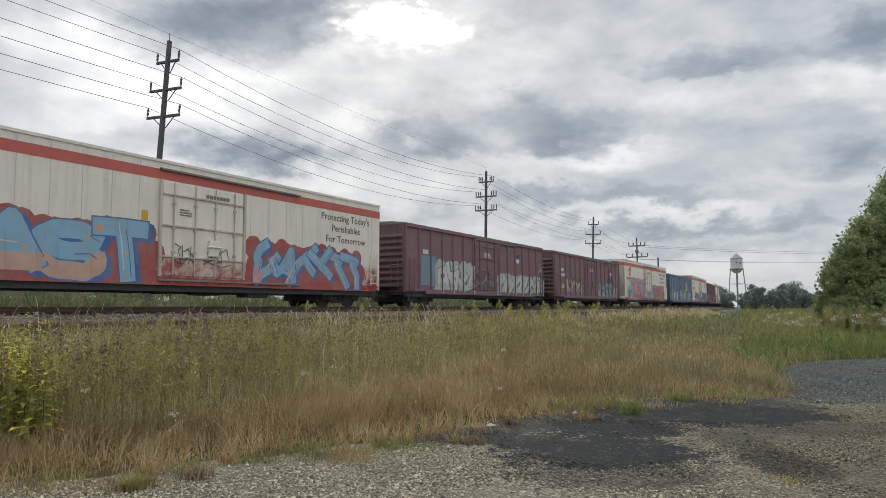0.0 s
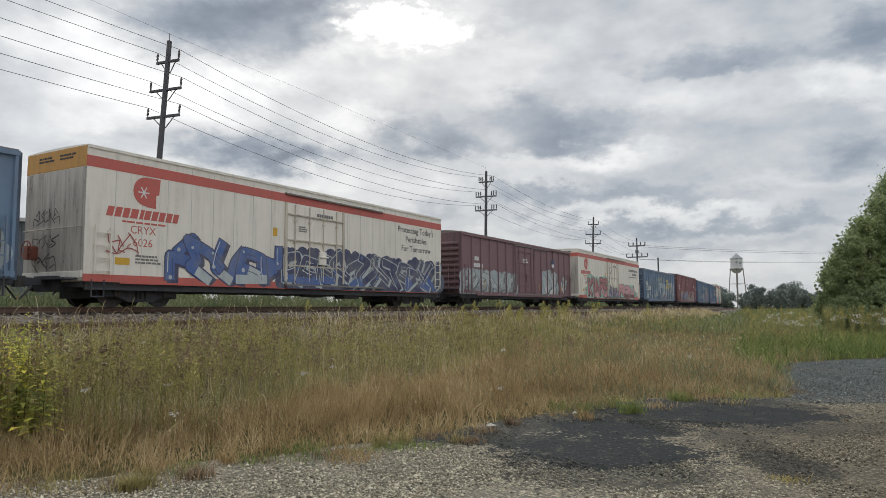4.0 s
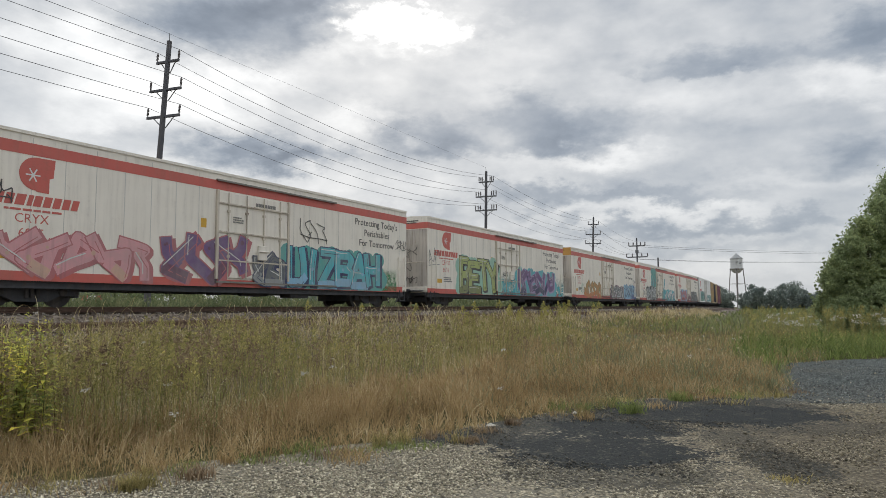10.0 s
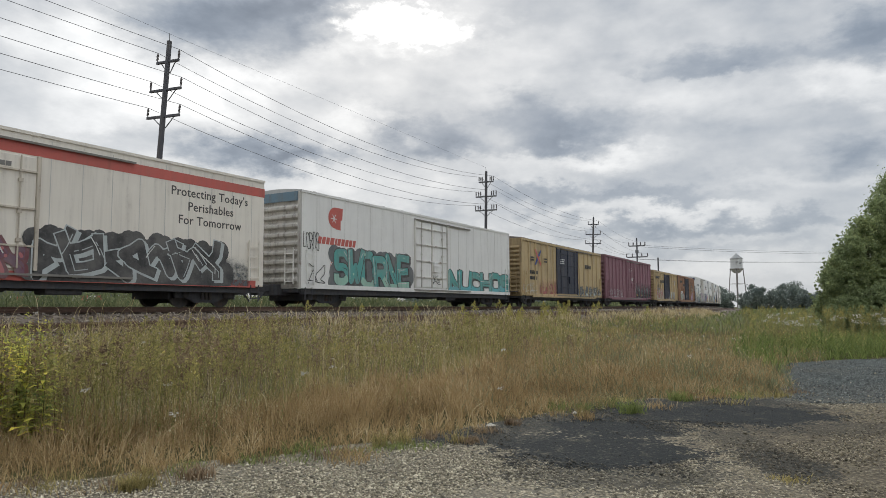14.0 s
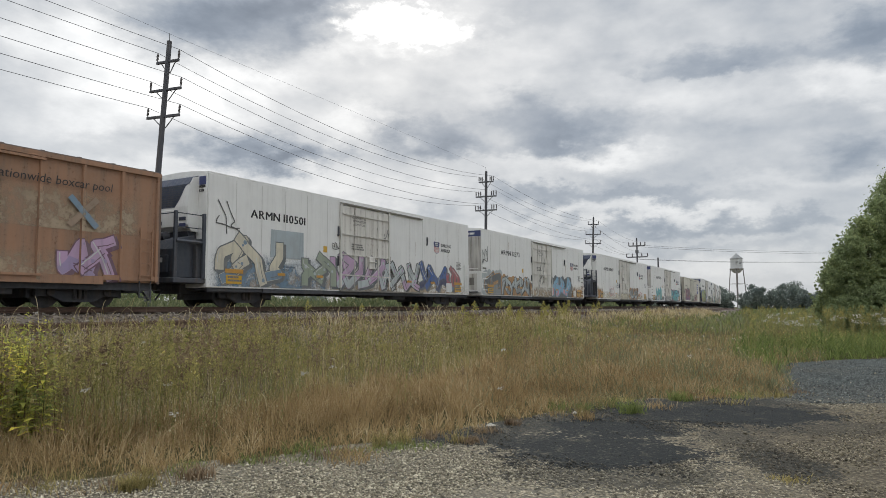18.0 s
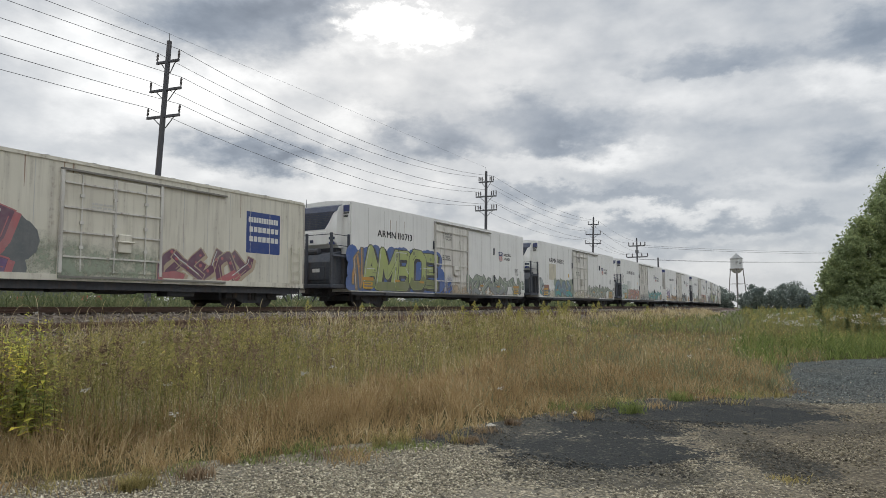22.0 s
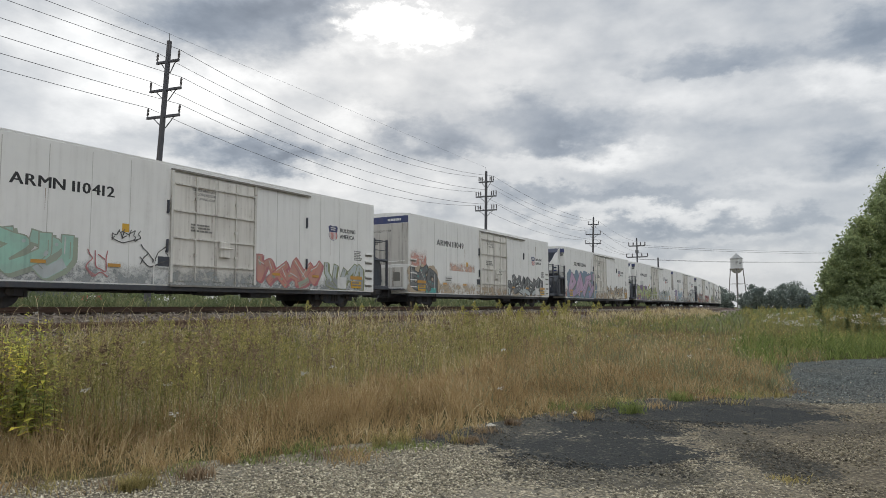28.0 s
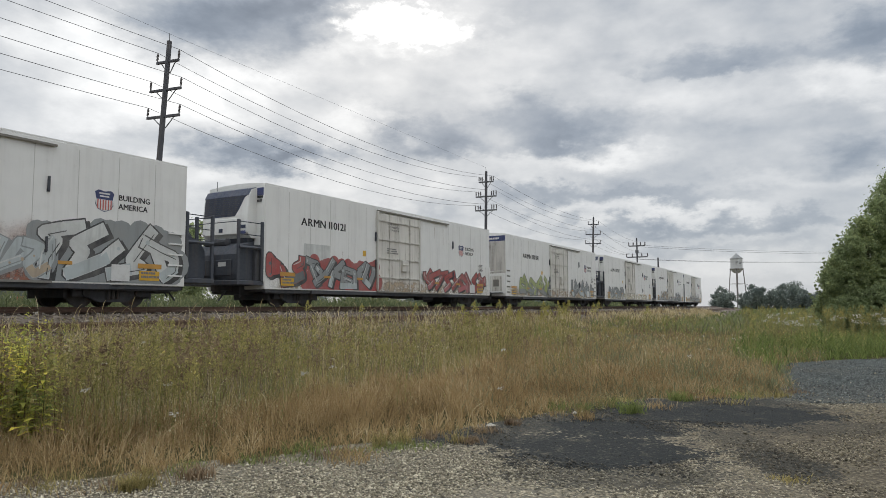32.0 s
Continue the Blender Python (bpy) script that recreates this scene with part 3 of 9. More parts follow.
def car_thing(label, category="freight car"):
    return thing("boxcar" if category == "freight car" else "refrigerator_car", label, category, group="cars of the freight train")


def shell(car, L, top, material, roof, rise=0.10, ribs=0, bottom=0.74):
    def make():
        g = Geo()
        g.box(-L / 2, L / 2, -HALF, HALF, bottom, top, material, 0.02)
        return g.mesh("body")
    part("body", shared(("shell", L, top, bottom, material.name), make), car)
    part("roof", shared(("roof", L, top, rise, ribs, roof.name), lambda: roof_mesh(L, top, rise, roof, ribs)), car, "weathered metal roof")


def steps(car, L, material):
    def make():
        g = Geo()
        for x in (-0.2, 0.2):
            g.box(x - 0.015, x + 0.015, -0.04, 0.0, 0.28, 0.80, material)
        for z in (0.30, 0.52):
            g.box(-0.2, 0.2, -0.05, 0.02, z - 0.015, z + 0.015, material)
        return g.mesh("sill_step")
    for sx in (-1, 1):
        part("sill_step", shared(("step", material.name), make), car, "", pose(sx * (L / 2 - 0.45), -HALF, 0))


def post_boxcar(label, L, top, coat, door_x, door_w, door_coat=None, ribbed=9, roof=None, slats=False, end_coat=None):
    """A boxcar with outside posts and a plug or ribbed door."""
    car = car_thing(label)
    running_gear(car, L)
    shell(car, L, top, coat, roof or ROOF_RUST, 0.12, 14)
    def trims():
        g = Geo()
        g.box(-L / 2, L / 2, -HALF - 0.085, -HALF, top - 0.14, top, coat)
        g.box(-L / 2 + 1.9, L / 2 - 1.9, -HALF - 0.07, -HALF, 0.66, 0.90, coat)
        g.box(-L / 2, -L / 2 + 1.9, -HALF - 0.06, -HALF, 0.80, 0.95, coat)
        g.box(L / 2 - 1.9, L / 2, -HALF - 0.06, -HALF, 0.80, 0.95, coat)
        return g.mesh("side_sill")
    part("side_sill", shared(("trims", L, top, coat.name), trims), car)
    door_coat = door_coat or coat
    z0, z1 = 0.98, top - 0.28
    n = round(L / 1.24)
    posts = []
    for side in (-1, 1):
        for k in range(n + 1):
            x = -L / 2 + 0.08 + (L - 0.16) * k / n
            if abs(x - door_x) < door_w / 2 + 0.12:
                continue
            if side < 0:
                posts.append(x)
            part("side_post", shared(("post", top, coat.name), lambda: post_mesh(0.78, top - 0.05, coat)), car, "", pose(x, side * HALF, 0, 0, 0, 0 if side < 0 else 180))
    if slats:
        def ribs():
            g = Geo()
            k = 26
            line_ = [(0.0, z0), (-0.05, z0)]
            for i in range(k):
                z = z0 + 0.06 + (z1 - z0 - 0.12) * i / k
                line_ += [(-0.05, z), (-0.10, z + 0.03), (-0.10, z + 0.06), (-0.05, z + 0.09)]
            g.prism(line_ + [(-0.05, z1), (0.0, z1)], "X", -door_w / 2, door_w / 2, door_coat)
            for x in (-door_w / 2, door_w / 2):
                g.box(x - 0.05, x + 0.05, -0.12, 0.0, z0 - 0.05, z1 + 0.05, door_coat)
            return g.mesh("door")
        part("door", shared(("ribdoor", door_w, top, door_coat.name), ribs), car, "dark ribbed steel door", pose(door_x, -HALF, 0))
        def rail():
            g = Geo()
            g.box(-door_w / 2 - 0.1, door_w * 1.3, -0.12, 0.0, -0.035, 0.035, coat)
            return g.mesh("door_track")
        for z in (z0 - 0.1, z1 + 0.08):
            part("door_track", shared(("rt", door_w, coat.name), rail), car, "", pose(door_x, -HALF, z))
    else:
        plug_door(car, door_x, door_w, z0, z1, door_coat, 3, 4)
    # Without its own end coat, a car takes the shade-and-grime colour.
    e = end_coat or SHADE_GRIME.get(coat.name, coat)
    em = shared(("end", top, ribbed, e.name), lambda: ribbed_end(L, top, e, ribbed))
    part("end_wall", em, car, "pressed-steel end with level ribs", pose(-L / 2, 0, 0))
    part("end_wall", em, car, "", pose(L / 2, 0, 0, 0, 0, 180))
    lad = shared(("lad", 1.6, coat.name), lambda: ladder_mesh(1.6, 0.42, coat))
    for sx in (-1, 1):
        part("ladder", lad, car, "", pose(sx * (L / 2 - 0.5), -HALF - 0.03, 0.85))
    part("ladder", lad, car, "", pose(-L / 2 - 0.04, -HALF + 0.55, 0.85, 0, 0, -90))
    steps(car, L, BLACK)
    def walk_way():
        g = Geo()
        g.box(-0.55, 0.0, -1.35, 1.35, 0.98, 1.02, BLACK)
        g.tube((-0.4, 0.75, 1.5), (-0.1, 0.75, 1.5), 0.02, BLACK)
        g.lathe([(0.22, -0.02), (0.25, 0.0), (0.22, 0.02)], BLACK, 14, (-0.3, 0.75, 1.75), "X")
        return g.mesh("end_platform")
    part("end_platform", shared("walkway", walk_way), car, "", pose(-L / 2, 0, 0))
    return car, posts


def seams(car, L, top, xs, material=None, z0=0.9):
    def make():
        g = Geo()
        for x in xs:
            g.box(x - 0.009, x + 0.009, -0.005, 0.0, z0, top - 0.12, material or SEAM)
        return g.mesh("panel_seams")
    tagged(part("panel_seams", shared(("seams", L, top, len(xs)), make), car, "faint upright panel joints", pose(0, -HALF, 0)), kind="stuff")


def stripe_reefer(label, end_band=None):
    """A long cream reefer with a red band under its eaves and a red sill."""
    L, top = 20.6, 4.755
    car = car_thing(label, "refrigerator car")
    running_gear(car, L)
    shell(car, L, top, REEFER_CREAM, REEFER_CREAM, 0.05, 0)
    def bands():
        g = Geo()
        g.box(-L / 2 - 0.006, L / 2, -HALF - 0.006, -HALF + 0.02, top - 0.60, top - 0.27, BRIGHT_RED)
        g.box(-L / 2 - 0.006, -L / 2, -HALF, HALF, top - 0.60, top - 0.27, BRIGHT_RED)
        g.box(-L / 2 + 1.2, L / 2 - 0.4, -HALF - 0.012, -HALF + 0.02, 0.70, 0.96, BRIGHT_RED)
        g.box(-L / 2, -L / 2 + 1.2, -HALF - 0.012, -HALF + 0.02, 0.74, 0.96, BRIGHT_RED)
        return g.mesh("red_stripe")
    part("red_stripe", shared("bands", bands), car, "faded red painted bands")
    if end_band:
        part("end_band", shared(("eb", end_band.name), lambda: Geo().box(-L / 2 - 0.009, -L / 2, -HALF + 0.02, HALF - 0.02, top - 0.6, top + 0.02, end_band).mesh("end_band")), car)
    def eave():
        g = Geo()
        g.box(-L / 2, L / 2, -HALF - 0.03, -HALF, top - 0.04, top + 0.05, REEFER_CREAM)
        return g.mesh("eave")
    part("eave", shared("eave", eave), car)
    xs = [-L / 2 + 0.95 * k for k in range(1, 22) if abs(-L / 2 + 0.95 * k + 0.12) > 1.95]
    seams(car, L, top, xs)
    plug_door(car, -0.12, 3.5, 1.02, top - 0.66, REEFER_CREAM, 4, 3, top - 0.25)
    part("end_wall", shared("cream_end", lambda: Geo().box(-0.004, 0.0, -HALF + 0.015, HALF - 0.015, 1.05, top - 0.62, SHADE_GRIME["aged_cream_white"]).mesh("end_wall")), car, "grimy end wall", pose(-L / 2, 0, 0))
    part("end_sill", shared("cream_sill", lambda: Geo().box(-0.05, 0.0, -HALF + 0.05, HALF - 0.05, 0.85, 1.05, REEFER_CREAM, 0.01).mesh("end_sill")), car, "", pose(-L / 2, 0, 0))
    part("end_platform", shared("cream_deck", lambda: Geo().box(-0.40, 0.0, -1.3, 1.3, 0.80, 0.85, FRAME_DARK).mesh("end_platform")), car, "", pose(-L / 2, 0, 0))
    def end_rail():
        g = Geo()
        g.tube((-0.12, -1.4, 2.35), (-0.12, 1.4, 2.35), 0.02, TRIM_CREAM)
        for y in (-1.4, -0.5, 0.5, 1.4):
            g.tube((-0.12, y, 2.35), (0.0, y, 2.35), 0.018, TRIM_CREAM)
        return g.mesh("hand_rail")
    part("hand_rail", shared("cream_rail", end_rail), car, "", pose(-L / 2, 0, 0))
    def brake_wheel():
        g = Geo()
        for k in range(14):
            a, e = 6.2832 * k / 14, 6.2832 * (k + 1) / 14
            g.tube((-0.30, 0.27 * math.cos(a), 0.27 * math.sin(a)), (-0.30, 0.27 * math.cos(e), 0.27 * math.sin(e)), 0.022, BRAKE_RED, 5)
        for k in range(4):
            a = 1.5708 * k + 0.4
            g.tube((-0.30, 0, 0), (-0.30, 0.27 * math.cos(a), 0.27 * math.sin(a)), 0.016, BRAKE_RED, 5)
        g.box(-0.32, 0.0, -0.12, 0.12, -0.3, 0.12, BRAKE_RED, 0.02)
        return g.mesh("brake_wheel")
    part("brake_wheel", shared("brake_wheel", brake_wheel), car, "rusty red brake wheel and housing", pose(-L / 2, 0.9, 1.75))
    for zz, yy, ww in ((top - 0.2, 0.9, 0.9), (top - 0.2, -0.2, 0.8)):
        decal(car, "fine_print", fine_print(2, ww, 0.06, INK), -L / 2, zz, "", True, 0.012, yy)
    lad = shared("lad_cream", lambda: ladder_mesh(1.5, 0.5, REEFER_CREAM))
    for sx in (-1, 1):
        part("ladder", lad, car, "", pose(sx * (L / 2 - 0.55), -HALF, 0.95))
    steps(car, L, BLACK)
    decal(car, "label_plate", plate(0.24, 0.32, YELLOW), -2.6, 2.74, "yellow notice")
    decal(car, "label_plate", plate(0.5, 0.22, YELLOW), -L / 2 + 1.0, 1.28)
    return car


def cooling_unit(car, L, top, front=True):
    """The machinery end of a white reefer: grille, cowl, platform, rails and fuel tank."""
    x = -L / 2
    turn_ = Matrix.Identity(4) if front else Matrix.Rotation(math.pi, 4, "Z")
    def cowl():
        g = Geo()
        g.prism([(x - 0.02, 2.62), (x - 0.30, 2.62), (x - 0.48, 2.85), (x - 0.48, 3.5), (x - 0.40, 4.28), (x - 0.26, 4.52), (x - 0.02, 4.60)], "Y", -1.10, 1.36, REEFER_WHITE)
        g.prism([(x - 0.02, 2.2), (x - 0.22, 2.2), (x - 0.42, 2.62), (x - 0.02, 2.62)], "Y", -1.0, 1.25, FRAME_DARK)
        g.box(x - 0.06, x + 0.03, -HALF + 0.03, -HALF + 0.17, 0.95, top - 0.02, REEFER_WHITE)
        g.box(x - 0.02, x + 0.03, -HALF + 0.03, HALF - 0.03, 2.3, top - 0.02, REEFER_WHITE)
        return g.mesh("unit_cowl")
    if front:
        part("unit_cowl", shared(("cowl", L), cowl), car, "white cooling unit cowl", turn_)
    def grille():
        g = Geo()
        def face(y, z):
            d = 0.49 if z < 3.55 else 0.49 - 0.102 * (z - 3.55)
            return (x - d, y, z)
        rim = [(1.30, 3.48), (-0.42, 3.48), (-0.62, 3.75), (-0.86, 4.2), (-1.02, 4.30), (1.30, 4.30)]
        v = [face(y, z) for y, z in rim] + [(face(y, z)[0] + 0.06, y, z) for y, z in rim]
        n = len(rim)
        g.add(v, [tuple(range(n)), tuple(range(n, 2 * n))] + [(i, (i + 1) % n, n + (i + 1) % n, n + i) for i in range(n)], UNIT_DARK)
        g.prism([(x - 0.425, 4.28), (x - 0.275, 4.54), (x - 0.02, 4.625), (x - 0.02, 4.5), (x - 0.2, 4.3)], "Y", -1.06, 1.34, UNIT_DARK)
        for k in range(9):
            z = 3.56 + 0.082 * k
            g.box(face(0, z)[0] - 0.012, face(0, z)[0] + 0.02, -0.44 - 0.05 * k, 1.24, z, z + 0.028, FRAME_DARK)
        g.tube((x - 0.2, 0.9, 4.6), (x - 0.2, 0.9, 4.98), 0.014, FRAME_DARK, 5)
        return g.mesh("unit_grille")
    if front:
        part("unit_grille", shared(("grille", L), grille), car, "dark navy grille with a slanted edge", turn_)
    def panel():
        g = Geo()
        g.box(x - 0.515, x - 0.47, -0.55, 1.2, 2.78, 3.40, REEFER_WHITE, 0.02)
        g.box(x - 0.53, x - 0.51, 0.2, 0.4, 2.88, 3.02, UNIT_DARK)
        g.box(x - 0.50, x - 0.47, -1.0, -0.68, 3.0, 3.12, UNIT_DARK)
        g.box(x - 0.50, x - 0.47, -1.0, -0.68, 2.78, 2.90, NAVY_BAND)
        return g.mesh("unit_panel")
    if front:
        part("unit_panel", shared(("upanel", L), panel), car, "white service panel with dark latches", turn_)
    def tank():
        g = Geo()
        g.prism([(x - 1.12, 1.0), (x - 1.16, 1.2), (x - 1.12, 1.95), (x - 0.9, 2.3), (x - 0.3, 2.46), (x - 0.3, 1.0)], "Y", -1.25, 1.2, FRAME_DARK)
        g.box(x - 0.34, x - 0.02, -1.42, 1.35, 0.98, 2.34, BLACK, 0.02)
        g.box(x - 1.19, x - 1.12, -1.0, -0.2, 1.15, 1.75, FRAME_DARK, 0.02)
        g.box(x - 1.19, x - 1.12, 0.1, 1.0, 1.15, 1.75, BLACK, 0.02)
        g.lathe([(0.02, -0.6), (0.16, -0.56), (0.17, 0.56), (0.02, 0.6)], BLACK, 10, (x - 0.75, 0.2, 2.45), "Y")
        return g.mesh("fuel_tank")
    part("fuel_tank", shared(("utank", L), tank), car, "dark grey fuel tank and engine box", turn_)
    part("tank_plate", shared(("tplate", L), lambda: Geo().box(x - 1.205, x - 1.19, -0.75, -0.35, 1.50, 1.66, STENCIL_WHITE).mesh("tank_plate")), car, "", turn_)
    part("platform", shared(("deck", L), lambda: Geo().box(x - 1.32, x, -1.5, 1.5, 0.80, 0.97, FRAME_DARK, 0.02).mesh("platform")), car, "dark steel end platform", turn_)
    post = shared("stanchion", lambda: Geo().box(-0.06, 0.06, -0.05, 0.05, 0.95, 3.22, FRAME_DARK, 0.015).mesh("stanchion"))
    for px, py in ((-1.24, -1.44), (-1.24, 1.44), (-1.24, 0.62) if not front else (-1.24, -0.05), (-0.1, -1.50), (-0.1, 1.50)):
        part("stanchion", post, car, "", turn_ @ pose(x + px, py, 0))
    for y in (-1.47, 1.47):
        for z, r in ((2.2, 0.07), (3.15, 0.018), (2.68, 0.018)):
            part("hand_rail", shared(("urail", L, z, y), lambda: Geo().tube((x - 1.24, y, z), (x - 0.05, y, z), r, FRAME_DARK, 6).mesh("hand_rail")), car, "", turn_)
    part("end_rail", shared(("erail", L), lambda: Geo().tube((x - 1.24, -1.44, 3.15), (x - 1.24, 1.44, 3.15), 0.018, FRAME_DARK, 6).mesh("end_rail")), car, "", turn_)
    if not front:
        return
    decal(car, "end_mark", plate(0.34, 0.30, NAVY_BAND), x, top - 0.42, "navy patch", True, 0.065, -1.16)
    decal(car, "fine_print", fine_print(2, 0.32, 0.09, INK), x, top - 0.52, "", True, 0.068, -1.17)


def plain_reefer_end(car, L, top):
    """The blind end of a white reefer: a navy band, a notice and a shallow lower box."""
    x = -L / 2
    part("end_band", shared(("nb", L), lambda: Geo().box(x - 0.008, x, -HALF + 0.03, HALF - 0.03, top - 0.42, top - 0.06, NAVY_BAND).mesh("end_band")), car, "navy band across the end")
    decal(car, "end_notice", lettering("EXCESS HEIGHT CAR", 0.17, INK), x, top - 0.86, "black lettering", True, 0.006, 1.1)
    decal(car, "fine_print", fine_print(3, 0.8, 0.05, INK), x, top - 1.3, "", True, 0.006, 0.9)
    decal(car, "fine_print", fine_print(1, 0.9, 0.12, STENCIL_WHITE), x, top - 0.30, "", True, 0.012, -0.3)
    part("end_wall", shared("white_end", lambda: Geo().box(-0.004, 0.0, -HALF + 0.015, HALF - 0.015, 2.15, top - 0.43, SHADE_GRIME["reefer_white"]).mesh("end_wall")), car, "grimy end wall", pose(x, 0, 0))
    part("end_box", shared(("pbox", L), lambda: Geo().box(-0.06, 0.0, -HALF + 0.06, HALF - 0.06, 0.85, 2.15, REEFER_WHITE, 0.02).mesh("end_box")), car, "", pose(x, 0, 0))
    part("end_platform", shared("pdeck", lambda: Geo().box(-0.45, -0.1, -1.4, 1.4, 0.84, 0.9, FRAME_DARK).mesh("end_platform")), car, "", pose(x, 0, 0))
    for y in (-1.3, -0.5, 0.3):
        part("end_panel", shared("ppanel", lambda: Geo().box(-0.08, -0.05, 0.0, 0.72, 1.0, 2.0, JAMB, 0.01).mesh("end_panel")), car, "", pose(x, y, 0))
    part("end_vent", shared("pvent", lambda: Geo().box(-0.10, -0.08, -1.1, -0.7, 1.3, 1.75, TRACK_GREY).mesh("end_vent")), car, "dark square vent", pose(x, 0, 0))
    part("hand_rail", shared("prail", lambda: Geo().tube((-0.12, -1.4, 2.3), (-0.12, 1.3, 2.3), 0.02, REEFER_WHITE).mesh("hand_rail")), car, "", pose(x, 0, 0))


def grab_rungs(car, x):
    rung = shared("rung", lambda: Geo().box(-0.28, 0.28, -0.05, 0.0, 0.0, 0.05, REEFER_WHITE).mesh("grab_rung"))
    slot = shared("slot", lambda: Geo().box(-0.24, 0.24, -0.012, 0.0, -0.09, -0.01, TRACK_GREY).mesh("rung_slot"))
    for k in range(5):
        part("grab_rung", rung, car, "", pose(x, -HALF, 0.98 + 0.35 * k))
        part("rung_slot", slot, car, "", pose(x, -HALF, 0.98 + 0.35 * k))


def white_reefer(label, number, unit):
    """A modern white reefer."""
    L, top = 19.3, 4.70
    car = car_thing(label, "refrigerator car")
    running_gear(car, L)
    shell(car, L, top, REEFER_WHITE, REEFER_WHITE, 0.10, 0, 0.66)
    def sill():
        g = Geo()
        g.box(-L / 2 + 2.7, L / 2 - 2.7, -HALF - 0.01, -HALF + 0.1, 0.52, 0.67, BLACK)
        g.box(-L / 2 + 0.1, L / 2 - 0.1, -HALF + 0.06, -HALF + 0.2, 0.54, 0.70, BLACK)
        return g.mesh("side_sill")
    part("side_sill", shared(("wsill", L), sill), car, "black side sill")
    xs = [-L / 2 + 1.29 * k for k in range(1, 15) if abs(-L / 2 + 1.29 * k + 0.15) > 2.2]
    seams(car, L, top, xs)
    k0 = -0.48 if unit else 0.18
    plug_door(car, k0, 3.6, 0.84, top - 0.24, DOOR_WHITE, 2, 4, None, "grimy white plug door")
    decal(car, "door_notice", lettering("CLOSE AND LOCK\nDOORS BEFORE\nMOVING CAR", 0.135, INK, 0, "CENTER"), k0 - 0.5, top - 0.75, "", lift=0.06)
    decal(car, "fine_print", fine_print(3, 0.9, 0.06, FADED), k0 - 1.1, 2.75, "", lift=0.06)
    decal(car, "car_number", tight_lettering(number, 0.46, INK), -7.65 if unit else -6.85, 3.32, "black lettering")
    decal(car, "shield_mark", shield_mark(), 5.65 if unit else 6.35, 2.84, "striped shield in red, white and navy")
    decal(car, "slogan", lettering("BUILDING\nAMERICA", 0.245, INK, 0.0, "LEFT", 1.0, 0.03), 6.42 if unit else 7.12, 3.25, "black lettering")
    decal(car, "label_plate", plate(0.24, 0.26, YELLOW), -3.45, 2.30, "small yellow notice")
    for px in (-L / 2 + 0.85, L / 2 - 1.75):
        decal(car, "label_plate", plate(0.74, 0.30, YELLOW), px, 0.82, "yellow notice with a dark line", lift=0.031)
        decal(car, "fine_print", fine_print(2, 0.6, 0.07, FADED), px + 0.07, 1.02, "", lift=0.036)
        decal(car, "reflector", plate(0.86, 0.15, AMBER), px - 0.05, 1.20, "amber reflector", lift=0.031)
    for px in (-6.2, -3.9, 3.0, 5.3):
        decal(car, "reflector", plate(0.42, 0.10, AMBER), px, 1.20, "", lift=0.031)
    decal(car, "paint_patch", plate(0.62, 0.5, STENCIL_WHITE), L / 2 - 2.7, 0.78, "white notice", lift=0.031)
    decal(car, "fine_print", fine_print(6, 0.55, 0.045, FADED), L / 2 - 1.5, 2.45)
    decal(car, "data_patch", plate(0.85, 0.42, STENCIL_WHITE), -0.31 * L, 1.28, "white data panel")
    decal(car, "fine_print", fine_print(2, 0.7, 0.07, FADED), -0.305 * L, 1.52, "", lift=0.009)
    def hinge():
        g = Geo()
        g.box(-0.025, 0.025, -0.07, 0.0, -0.2, 0.2, FRAME_DARK)
        g.box(-0.04, 0.04, -0.03, 0.0, -0.24, -0.16, FRAME_DARK)
        return g.mesh("latch")
    for x, z in ((4.95, 3.45), (4.95, 1.75), (k0 - 2.0, 3.3), (k0 - 2.0, 2.0)):
        part("latch", shared("latch", hinge), car, "", pose(x, -HALF, z))
    if unit:
        cooling_unit(car, L, top)
        lad = shared("lad_white", lambda: ladder_mesh(1.5, 0.5, REEFER_WHITE))
        part("ladder", lad, car, "", pose(L / 2 - 0.4, -HALF, 0.9))
    else:
        plain_reefer_end(car, L, top)
        cooling_unit(car, L, top, False)
        grab_rungs(car, -L / 2 + 0.42)
        grab_rungs(car, L / 2 - 0.42)
    vent = shared("vent", lambda: Geo().box(0, 0.62, 0, 0.42, 0, 0.03, REEFER_WHITE).box(0.05, 0.57, 0.05, 0.37, 0.03, 0.036, FRAME_DARK).mesh("side_vent"))
    decal(car, "side_vent", vent, -0.115 * L, 1.25)
    return car


